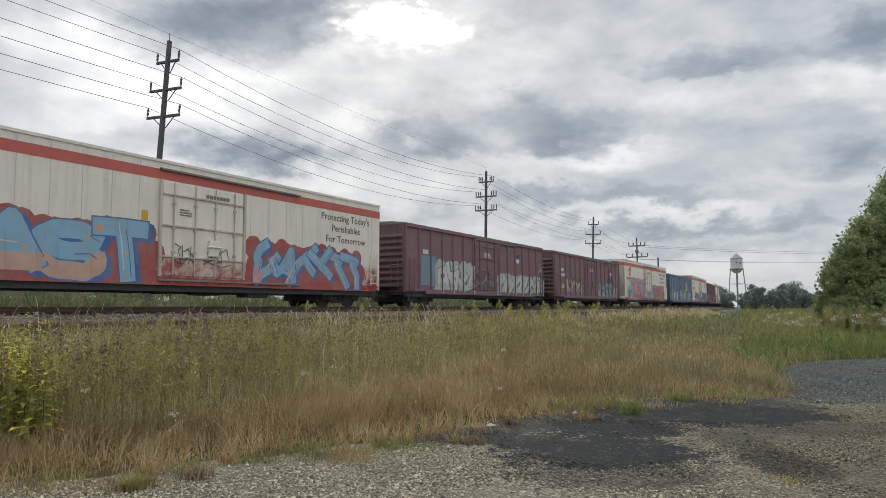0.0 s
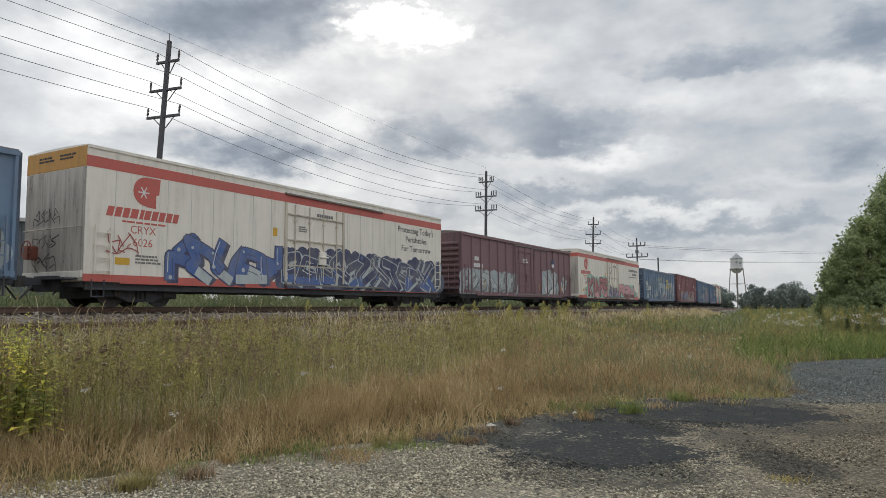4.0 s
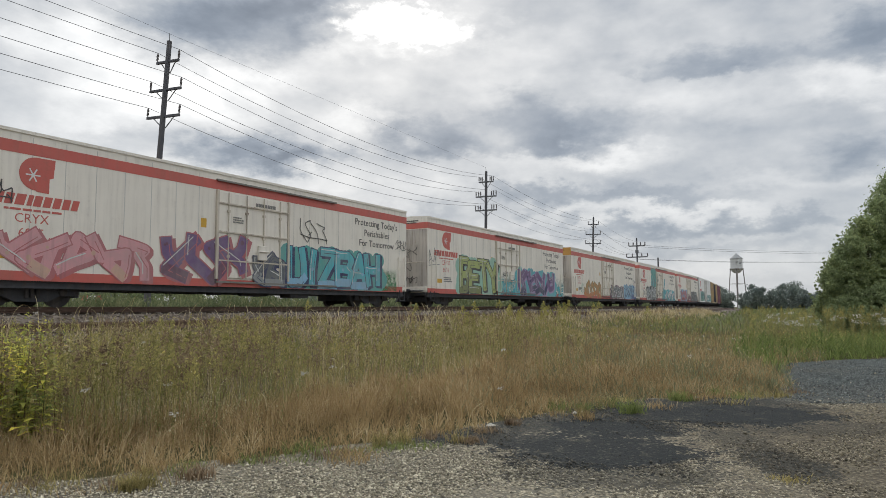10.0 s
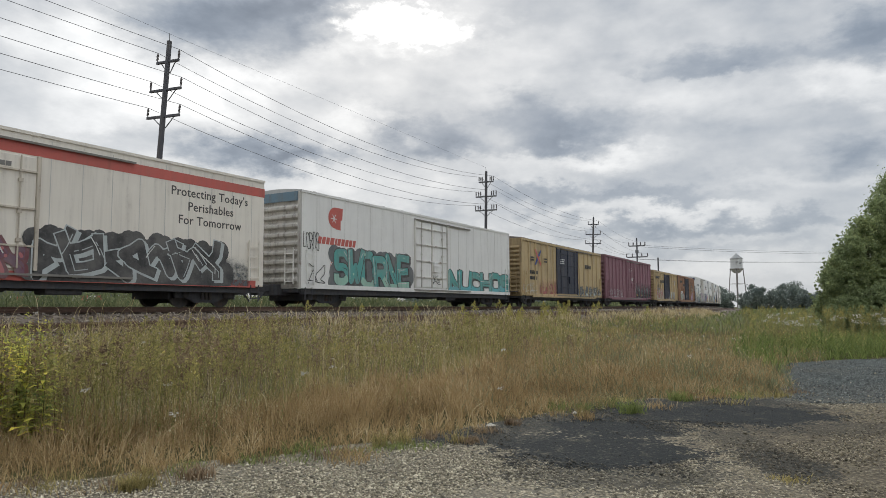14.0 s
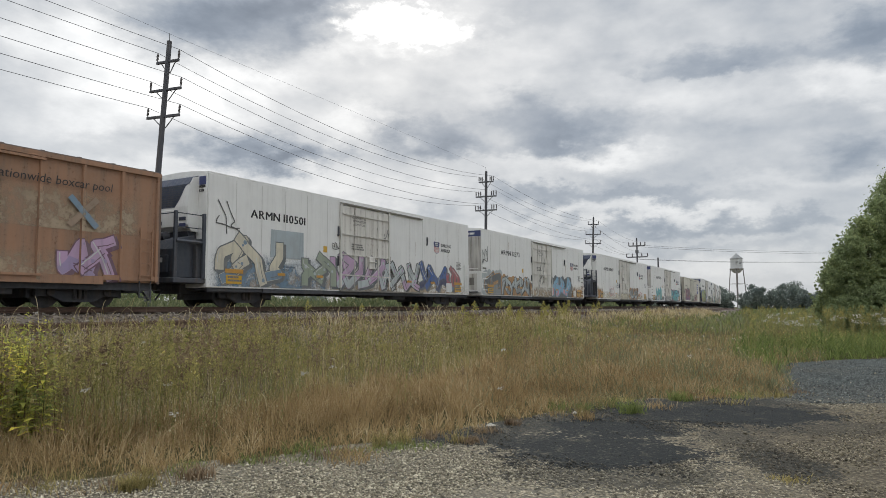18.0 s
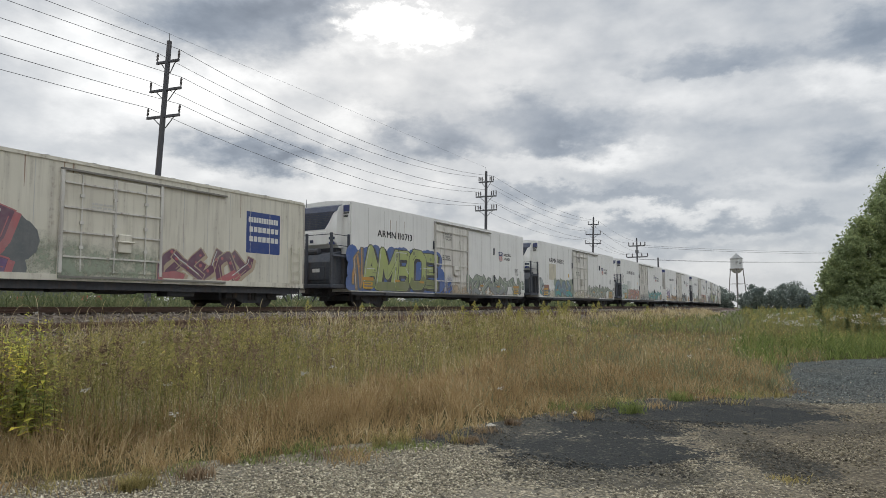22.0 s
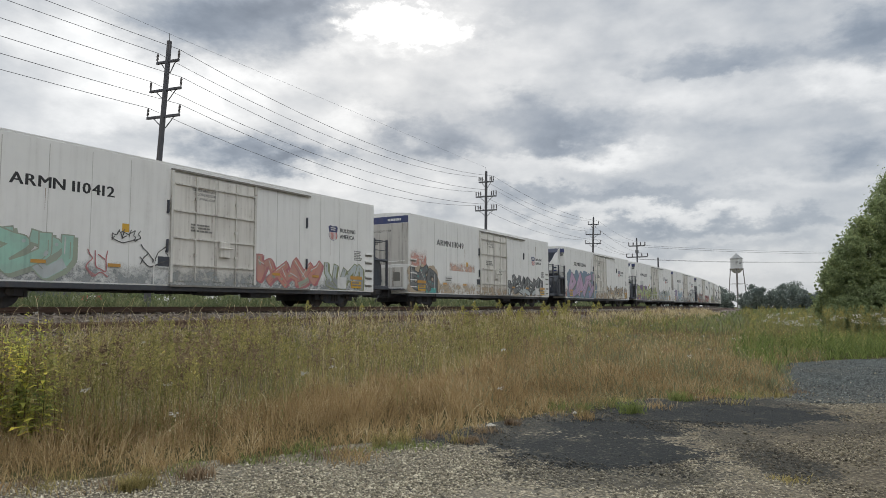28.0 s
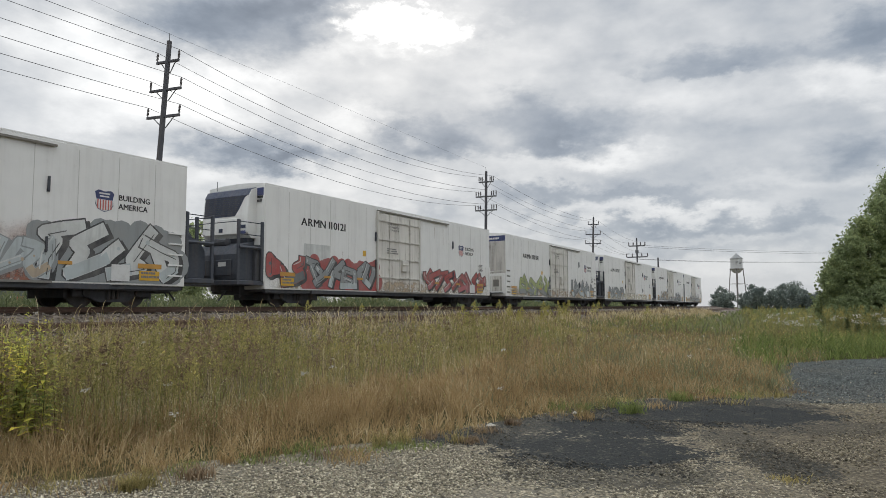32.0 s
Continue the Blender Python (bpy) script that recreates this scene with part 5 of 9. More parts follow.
# Edge of the gravel lot where the weeds begin, from west to east.
EDGE = [(-14.0, 3.2), (-6.5, 5.4), (-3.97, 6.2), (-3.2, 6.5), (-2.58, 6.9), (-1.88, 7.45), (-1.05, 7.85), (0.1, 8.75), (1.32, 10.1), (2.72, 11.45), (4.13, 12.1), (5.4, 12.4), (6.3, 12.8), (7.4, 15.0), (8.6, 17.4), (9.81, 19.5), (11.4, 20.5), (13.2, 21.0), (30.0, 25.5), (60.0, 30.0)]


def edge_y(x):
    """Where the weeds begin at this x."""
    for (x0, y0), (x1, y1) in zip(EDGE, EDGE[1:]):
        if x0 <= x <= x1:
            return y0 + (y1 - y0) * (x - x0) / (x1 - x0)
    return EDGE[0][1] - (EDGE[0][0] - x) * 0.35 if x < EDGE[0][0] else 30.0


def make_lot():
    xs = [-40 + 0.25 * i for i in range(401)]
    v, f = [], []
    rows = [0.0, 0.03, 0.07, 0.12, 0.2, 0.3, 0.42, 0.56, 0.74, 1.0]
    for x in xs:
        top = edge_y(x) + 0.45 + 0.3 * noise.noise(Vector((x * 1.3, 3.0, 0.0))) + 0.15 * noise.noise(Vector((x * 5.1, 9.0, 0.0)))
        for r in rows:
            y = top + (-30 - top) * r
            v.append((x, y, 0.006 + 0.02 * noise.noise(Vector((x * 0.8, y * 0.8, 5.0)))))
    k = len(rows)
    f = [(i * k + j, (i + 1) * k + j, (i + 1) * k + j + 1, i * k + j + 1) for i in range(len(xs) - 1) for j in range(k - 1)]
    thing("gravel_lot", "pale crushed limestone lot with a damp black patch", "gravel", kind="structure", mesh=Geo().add(v, f, GRAVEL))


make_lot()

BED = [(13.5, -0.25), (11.5, 0.02), (9.0, 0.28), (7.0, 0.72), (5.9, 1.04), (2.6, 1.08), (1.75, 1.46), (-1.8, 1.48), (-3.6, 1.12), (-6.0, 1.15), (-9.0, 1.6), (-20.0, 1.7), (-46.0, -0.2)]
S0, S1 = -860.0, 1010.0


def bed_z(off):
    for (o0, z0), (o1, z1) in zip(BED, BED[1:]):
        if o1 <= off <= o0:
            return z0 + (z1 - z0) * (off - o0) / (o1 - o0)
    return 0.0


def make_tracks():
    thing("ballast_bed", "rusty grey crushed-stone bed under two tracks", "track bed", kind="structure", mesh=sweep(BED, S0, S1, 5.0, BALLAST))
    for name, mid, top, head in (("main_track", 0.0, RAIL_Z, SHINE), ("siding_track", 4.1, SIDING_Z, RAIL)):
        tr = thing(name, "railway track of rusty rails on dark wooden ties", "railway track", kind="structure")
        for o in (-0.755, 0.755):
            c = mid + o
            prof = [(c - 0.07, top - 0.17), (c - 0.07, top - 0.15), (c - 0.012, top - 0.12), (c - 0.012, top - 0.045), (c - 0.036, top - 0.03), (c - 0.036, top - 0.004), (c + 0.036, top - 0.004), (c + 0.036, top - 0.03), (c + 0.012, top - 0.045), (c + 0.012, top - 0.12), (c + 0.07, top - 0.15), (c + 0.07, top - 0.17)]
            part("rail", sweep(prof, S0, S1, 4.0, RAIL, True), tr, "rusty steel rail")
            part("rail_head", sweep([(c - 0.033, top - 0.004), (c - 0.03, top), (c + 0.03, top), (c + 0.033, top - 0.004)], S0, S1, 4.0, head, False), tr, "worn running surface")
        tie = Geo().box(-0.115, 0.115, -1.3, 1.3, -0.19, 0.0, TIE, 0.012).mesh("tie")
        s = -40.0
        while s < 120.0:
            part("tie", tie, tr, "", along(s + 0.04 * math.sin(s * 7.1), mid + 0.03 * math.sin(s * 3.3), top - 0.165))
            s += 0.56
        far = Geo()
        for a, e in ((S0, -40.0), (120.0, S1)):
            s = a
            while s < e:
                m = along(s, mid, top - 0.165)
                far.add([tuple(m @ Vector(c)) for c in ((-0.11, -1.3, 0), (0.11, -1.3, 0), (0.11, 1.3, 0), (-0.11, 1.3, 0))], [(0, 1, 2, 3)], TIE)
                s += 0.62
        tagged(part("far_ties", far, tr, "weathered wooden ties"), kind="stuff")


make_tracks()

# ---- poles and wires ----
POLE = paint("weathered_pole_wood", (0.080, 0.082, 0.092), 0.5, 0.1, 0.9)
IRON = paint("galvanised_fittings", (0.13, 0.135, 0.14), 0.4, 0.2, 0.6)
CERAMIC = paint("grey_insulator", (0.12, 0.11, 0.11), 0.2, 0.0, 0.3)
WIRE = paint("aluminium_wire", (0.05, 0.05, 0.055), 0.1, 0.0, 0.6)
STEP = Vector((18.95, 36.6))
FIRST = Vector((-14.55, 36.9))
BASES = [Vector((-34.2, 0.6)), Vector((-15.75, 36.9)), FIRST + STEP, FIRST + STEP * 2]
POLE_TOP = [16.2, 16.15, 15.9, 14.9]


def power_pole(base, top, lean, double):
    yaw = math.degrees(math.atan2(STEP.y, STEP.x))
    m = Matrix.Translation((base.x, base.y, 0)) @ Matrix.Rotation(radians(lean), 4, "Y") @ Matrix.Rotation(radians(yaw), 4, "Z")
    pole = thing("power_pole", "tall dark wooden power pole with three cross-arms" + (" and paired insulators" if double else ""), "power pole", m, "poles along the railway")
    part("shaft", Geo().tube((0, 0, -0.5), (0, 0, top), 0.19, POLE, 12, 0.13), pole)
    ends = []
    for k, (dz, half) in enumerate(((1.15, 0.85), (2.72, 1.20), (4.2, 1.25))):
        z = top - dz
        arm = part("cross_arm", Geo().box(-0.06, 0.06, -half, half, z - 0.07, z + 0.07, IRON if double else POLE, 0.012), pole)
        for s in (-1, 1):
            part("brace", Geo().tube((0.05, s * half * 0.62, z - 0.05), (0.12, s * 0.1, z - 0.6), 0.03, IRON, 5), pole)
            spots = (half, half * 0.55, half * 0.75) if double else (half,)
            for w in spots:
                y = s * w
                prof = [(0.03, 0.0), (0.03, 0.08)]
                for i in range(5):
                    prof += [(0.075, 0.09 + 0.08 * i), (0.045, 0.13 + 0.08 * i)]
                part("insulator", Geo().lathe(prof + [(0.03, 0.52)], CERAMIC, 8, (0, y * 0.97, z + 0.06)), arm, "ribbed grey insulator")
            ends.append((s, z + 0.58, half * 0.97))
    part("lightning_rod", Geo().tube((0, 0, top - 0.1), (0.0, 0.05, top + 0.45), 0.02, IRON, 5), pole)
    return m, ends, top


def wire_tube(points, r):
    v = []
    for p in points:
        v += [(p.x - r, p.y, p.z), (p.x, p.y, p.z + r), (p.x + r, p.y, p.z), (p.x, p.y, p.z - r)]
    f = [(4 * i + j, 4 * i + (j + 1) % 4, 4 * i + 4 + (j + 1) % 4, 4 * i + 4 + j) for i in range(len(points) - 1) for j in range(4)]
    return Geo().add(v, f, WIRE)


def make_poles():
    made = []
    for k in range(-1, 4):
        i = max(k, 0)
        if k == 3:
            break
        base = BASES[k + 1]
        made.append(power_pole(base, POLE_TOP[i], (3.2, 3.2, 0.9, 2.2)[k + 1], k == 1))
    base = FIRST + STEP * 3.0 + Vector((-0.8, 2.0))
    yaw = math.atan2(STEP.y, STEP.x)
    m = Matrix.Translation((base.x, base.y, 0)) @ Matrix.Rotation(yaw, 4, "Z")
    junction = thing("power_pole", "wooden power pole with two wide cross-arms at a line junction", "power pole", m, "poles along the railway")
    part("shaft", Geo().tube((0, 0, -0.5), (0, 0, 16.4), 0.2, POLE, 10, 0.14), junction)
    ends = []
    for z, half, turn in ((14.7, 1.7, 0), (12.3, 2.2, 0)):
        arm = part("cross_arm", Geo().box(-0.1, 0.1, -half, half, z - 0.12, z + 0.12, IRON), junction)
        for y in (-half, -half * 0.45, half * 0.45, half):
            part("insulator", Geo().lathe([(0.05, 0), (0.14, 0.1), (0.10, 0.3), (0.14, 0.5), (0.05, 0.7)], CERAMIC, 8, (0, y, z + 0.12)), arm)
    part("bracket", Geo().box(-0.35, 0.35, -0.3, 0.3, 13.1, 13.8, IRON, 0.05), junction)
    part("transformer", Geo().lathe([(0.1, 9.2), (0.32, 9.3), (0.32, 10.3), (0.1, 10.4)], IRON, 12), junction)
    post = FIRST + STEP * 3.0 + Vector((5.5, 8.0))
    thing("utility_post", "plain wooden utility post behind the train", "utility post", Matrix.Translation((post.x, post.y, 0)), mesh=Geo().tube((0, 0, -0.5), (0, 0, 12.6), 0.2, POLE, 8, 0.16))
    for j in range(6):
        pts = []
        for n, (m0, e0, t0) in enumerate(made):
            s, z, y = e0[j]
            p = m0 @ Vector((0, s * y, z))
            if pts:
                a = pts[-1]
                for i in range(1, 12):
                    u = i / 12
                    q = a.lerp(p, u)
                    q.z -= 4 * (0.46, 1.38, 0.9)[n - 1] * u * (1 - u)
                    pts.append(q)
            pts.append(p)
        p = m @ Vector((0, (-1.7, 1.7, -2.2, 2.2, -1.0, 1.0)[j], (15.4, 15.4, 13.0, 13.0, 13.0, 13.0)[j]))
        a = pts[-1]
        for i in range(1, 13):
            u = i / 12
            q = a.lerp(p, u)
            q.z -= 4 * 0.9 * u * (1 - u)
            pts.append(q)
        thing("power_line", "thin sagging power line strung between the poles", "power line", group="wires of the pole line", mesh=wire_tube(pts, 0.014))
    pts = [made[i][0] @ Vector((0, 0.05, made[i][2] + 0.42)) for i in range(3)]
    thing("shield_wire", "very thin wire over the pole tops", "power line", group="wires of the pole line", mesh=wire_tube(pts, 0.006))
    for z, y0, dz in ((14.9, 0.0, 1.6), (14.6, 0.6, 1.4), (11.9, 0.0, 3.4), (11.9, 1.0, 3.0)):
        a, e = m @ Vector((0, y0, z)), Vector((150.0, 175.0, z + dz))
        pts = []
        for i in range(17):
            u = i / 16
            q = a.lerp(e, u)
            q.z -= 4 * 1.6 * u * (1 - u)
            pts.append(q)
        thing("power_line", "power line crossing to the far side of the field", "power line", group="wires of the crossing line", mesh=wire_tube(pts, 0.022))


make_poles()

# ---- water tower ----


def make_tower():
    d = 520.0
    base = Vector((0.4214 * d, d, 0))
    white = paint("tower_white", (0.62, 0.63, 0.62), 0.4, 0.15, 0.5)
    grey = paint("tower_roof_grey", (0.25, 0.26, 0.26), 0.4, 0.2, 0.6)
    legc = paint("tower_leg_grey", (0.22, 0.20, 0.19), 0.4, 0.4, 0.6)
    tw = thing("water_tower", "old white water tower with a conical roof on four tall legs", "water tower", Matrix.Translation(base))
    z0, z1, r = 30.0, 37.2, 4.3
    part("tank", Geo().lathe([(0.6, z0 - 3.6), (2.2, z0 - 3.1), (3.5, z0 - 1.9), (4.15, z0 - 0.7), (r, z0), (r, z1)], white, 24), tw, "white riveted tank with a rounded bottom")
    part("roof", Geo().lathe([(r + 0.35, z1), (r + 0.3, z1 + 0.25), (0.35, z1 + 4.0), (0.2, z1 + 4.5)], grey, 24), tw, "grey conical roof")
    part("balcony", Geo().lathe([(r, z0 - 0.4), (r + 0.9, z0 - 0.4), (r + 0.9, z0 - 0.15), (r, z0 - 0.15)], legc, 24), tw)
    part("riser", Geo().tube((0, 0, 0), (0, 0, z0 - 3.2), 0.65, legc, 10), tw)
    feet = []
    for k in range(4):
        a = math.pi / 4 + k * math.pi / 2 + 0.35
        p, q = Vector((6.9 * math.cos(a), 6.9 * math.sin(a), 0)), Vector((4.3 * math.cos(a), 4.3 * math.sin(a), z0))
        feet.append((p, q))
        part("leg", Geo().tube(p, q, 0.32, legc, 8), tw)
    for u in (0.28, 0.62):
        for k in range(4):
            a, e = feet[k][0].lerp(feet[k][1], u), feet[(k + 1) % 4][0].lerp(feet[(k + 1) % 4][1], u)
            part("strut", Geo().tube(a, e, 0.16, legc, 6), tw)
    for k in range(2):
        part("tank_mark", Geo().box(-2.4 + k * 2.6, -0.6 + k * 2.4, -r - 0.03, -r + 0.4, 34.3 - k, 35.1 - k, grey), tw)
    hut = thing("pump_house", "small white pump house at the tower's foot", "shed", Matrix.Translation(base + Vector((-1.5, -12, 0))))
    part("wall", Geo().box(-2.6, 2.6, -2, 2, 0, 7.5, white), hut)
    part("roof", Geo().prism([(-3.0, 7.5), (3.0, 7.5), (0, 9.2)], "Y", -2.3, 2.3, grey), hut)


make_tower()

# ---- plants ----


def leaf_material(name, stops, patch=0.5, trans=0.25):
    """Blades or leaves: each its own shade, in drifts."""
    m, b, bsdf = material(name)
    geo = b.n("ShaderNodeNewGeometry")
    drift = b.noise(geo.outputs["Position"], patch, 3, 0.6)
    v = b.math("ADD", b.math("MULTIPLY", geo.outputs["Random Per Island"], 0.62), b.math("MULTIPLY", b.span(drift, 0.3, 0.7), 0.38))
    col = b.ramp(v, [(p, tuple(1.17 * c for c in s)) for p, s in stops])
    b.put(bsdf.inputs["Base Color"], col)
    bsdf.inputs["Roughness"].default_value = 0.7
    bsdf.inputs["Specular IOR Level"].default_value = 0.12
    tr = b.n("ShaderNodeBsdfTranslucent")
    b.put(tr.inputs["Color"], col)
    mx = b.n("ShaderNodeMixShader")
    mx.inputs[0].default_value = trans
    b.link(bsdf.outputs[0], mx.inputs[1])
    b.link(tr.outputs[0], mx.inputs[2])
    b.link(mx.outputs[0], m.node_tree.nodes["Material Output"].inputs["Surface"])
    return m


RUST_GRASS = leaf_material("rusty_dry_grass", [(0.05, (0.140, 0.096, 0.046)), (0.4, (0.28, 0.197, 0.096)), (0.7, (0.395, 0.288, 0.15)), (0.95, (0.55, 0.45, 0.28))], 0.8, 0.4)
TAN_GRASS = leaf_material("tan_seed_grass", [(0.05, (0.20, 0.15, 0.075)), (0.5, (0.46, 0.37, 0.20)), (0.95, (0.70, 0.61, 0.42))], 0.6, 0.4)
OLIVE = leaf_material("olive_weeds", [(0.05, (0.11, 0.094, 0.038)), (0.4, (0.25, 0.212, 0.086)), (0.7, (0.39, 0.32, 0.14)), (0.98, (0.58, 0.48, 0.26))], 0.7, 0.5)
GREEN = leaf_material("green_grass", [(0.05, (0.075, 0.097, 0.032)), (0.5, (0.17, 0.205, 0.065)), (0.95, (0.29, 0.315, 0.115))], 0.6, 0.35)
LUSH = leaf_material("lush_green_grass", [(0.05, (0.062, 0.086, 0.028)), (0.5, (0.145, 0.185, 0.056)), (0.95, (0.27, 0.30, 0.10))], 0.9, 0.4)
LEAFY = leaf_material("goldenrod_leaves", [(0.05, (0.10, 0.098, 0.036)), (0.5, (0.245, 0.225, 0.085)), (0.85, (0.39, 0.335, 0.125)), (1.0, (0.62, 0.53, 0.19))], 1.1, 0.5)
YELLOWING = leaf_material("yellowing_leaves", [(0.05, (0.10, 0.135, 0.045)), (0.4, (0.30, 0.325, 0.085)), (0.68, (0.56, 0.52, 0.105)), (0.93, (0.80, 0.66, 0.11))], 1.5, 0.4)
BROWN_WEED = leaf_material("brown_dead_weeds", [(0.05, (0.085, 0.058, 0.038)), (0.5, (0.19, 0.135, 0.085)), (0.95, (0.33, 0.25, 0.16))], 0.9)
# Dull green with the far field's haze mixed into the colour.
HAZED_WEED = leaf_material("far_field_weeds", [(0.05, (0.095, 0.108, 0.062)), (0.5, (0.165, 0.18, 0.10)), (0.95, (0.28, 0.285, 0.165))], 0.5)
TREE_LEAF = leaf_material("tree_leaves", [(0.05, (0.145, 0.18, 0.10)), (0.5, (0.26, 0.31, 0.155)), (0.95, (0.40, 0.435, 0.21))], 0.35, 0.5)
# Distance haze is put into the leaf colour: greyer and bluer.
HAZED_FAR_LEAF = leaf_material("far_tree_leaves", [(0.05, (0.105, 0.13, 0.122)), (0.5, (0.165, 0.195, 0.175)), (0.95, (0.23, 0.26, 0.22))], 0.08, 0.35)
BANK = leaf_material("muted_bank_weeds", [(0.05, (0.055, 0.072, 0.036)), (0.5, (0.12, 0.145, 0.07)), (0.95, (0.24, 0.24, 0.125))], 0.5, 0.4)
SEED = leaf_material("pale_seed_heads", [(0.1, (0.24, 0.19, 0.09)), (0.6, (0.48, 0.42, 0.24)), (0.95, (0.70, 0.64, 0.46))], 0.7, 0.3)
UMBEL = leaf_material("pale_flower_heads", [(0.1, (0.38, 0.36, 0.30)), (0.9, (0.62, 0.60, 0.54))], 0.5)
BARK = paint("tree_bark", (0.07, 0.055, 0.042), 0.5, 0.0, 0.95)

rng = np.random.default_rng(7)


def tri_mesh(name, verts, tris, mat_):
    me = bpy.data.meshes.new(name)
    me.vertices.add(len(verts))
    me.vertices.foreach_set("co", np.ascontiguousarray(verts, np.float32).ravel())
    n = len(tris)
    me.loops.add(n * 3)
    me.loops.foreach_set("vertex_index", np.ascontiguousarray(tris, np.int32).ravel())
    me.polygons.add(n)
    me.polygons.foreach_set("loop_start", np.arange(0, n * 3, 3, dtype=np.int32))
    me.update(calc_edges=True)
    me.materials.append(mat_)
    return me


def blades(base, height, width, bend, way=None):
    """Arching tapering blades at the given feet; way is the side to which each one leans."""
    n = len(base)
    a = rng.uniform(0, 2 * np.pi, n)
    side = np.stack([np.cos(a), np.sin(a), np.zeros(n)], 1) * (width / 2)[:, None]
    b = rng.uniform(0, 2 * np.pi, n) if way is None else way
    lean = np.stack([np.cos(b), np.sin(b), np.zeros(n)], 1) * (bend * height)[:, None]
    upv = np.zeros((n, 3))
    upv[:, 2] = 1
    rows = []
    for u, k in ((0.0, 1.0), (0.45, 0.9), (0.8, 0.6), (1.0, 0.0)):
        c = base + upv * (height * (1.06 * u - 0.55 * np.clip(bend, 0, 1.1) ** 2 * u ** 3))[:, None] + lean * u ** 1.8
        rows += [c - side * k, c + side * k] if k else [c]
    v = np.stack(rows, 1).reshape(-1, 3)
    k = (np.arange(n) * 7)[:, None, None]
    t = (np.array([[0, 1, 3], [0, 3, 2], [2, 3, 5], [2, 5, 4], [4, 5, 6]])[None] + k).reshape(-1, 3)
    return v, t


def gather(x, y, cell, pull=0.55):
    """Draws scattered feet together into clumps; also the way out of each clump."""
    i, j = np.floor(x / cell), np.floor(y / cell)
    h = np.sin(i * 127.1 + j * 311.7) * 43758.5453
    k = np.sin(i * 269.5 + j * 183.3) * 24634.6345
    cx, cy = (i + 0.15 + 0.7 * (h - np.floor(h))) * cell, (j + 0.15 + 0.7 * (k - np.floor(k))) * cell
    way = np.arctan2(y - cy, x - cx) + rng.normal(0, 0.7, len(x))
    return x + (cx - x) * pull, y + (cy - y) * pull, way


EX = np.array([e[0] for e in EDGE])
EY = np.array([e[1] for e in EDGE])
BO = np.array([b[0] for b in BED][::-1])
BZ = np.array([b[1] for b in BED][::-1])
CN, SN = math.cos(HEAD), math.sin(HEAD)


def off_of(x, y):
    """How far a place lies from the main track, and how far along it (good near the camera)."""
    dx, dy = x - FOOT[0], y - FOOT[1]
    s = dx * SN + dy * CN
    k = 0.5 * BEND_1 * s ** 2 + 0.5 * (BEND_2 - BEND_1) * np.maximum(s - BEND_AT, 0) ** 2
    return dx * CN - dy * SN + HALF + k, s


def lie(x, y):
    o, s = off_of(x, y)
    return np.maximum(np.interp(o, BO, BZ, left=-0.03, right=-0.03), -0.03)


def wave(x, y, scale, seed):
    """Smooth random drifts from 0 to 1."""
    r = np.random.default_rng(seed)
    out = np.zeros_like(x)
    for k in range(7):
        a, p, f = r.uniform(0, 2 * np.pi), r.uniform(0, 2 * np.pi), scale * r.uniform(0.6, 2.2)
        out += np.sin((x * np.cos(a) + y * np.sin(a)) * f + p)
    return 0.5 + 0.5 * np.tanh(out / 2.2)


def scatter(n, x0, x1, y0, y1):
    x, y = rng.uniform(x0, x1, n), rng.uniform(y0, y1, n)
    return x, y, y - np.interp(x, EX, EY)


def west_of_sweep(x, y):
    """1 among the tall weeds, 0 in the short reddish grass to the east of them."""
    return np.clip(0.5 + (-2.3 + 0.32 * (y - 9.4) + 1.6 * (wave(x, y, 0.55, 90) - 0.5) - x) / 0.9, 0, 1)


def in_view(x, y, margin=1.12):
    return (y > 4.5) & (np.abs(x) < 0.635 * margin * y + 1.0)


def tuft(name, label, mat_, x, y, h, w, bend, sink=0.02, clump=0.0):
    way = None
    if clump:
        x, y, way = gather(x, y, clump)
    base = np.stack([x, y, lie(x, y) - sink], 1)
    v, t = blades(base, h, w, bend, way)
    thing(name, label, "grass", kind="stuff", mesh=tri_mesh(name, v, t, mat_))


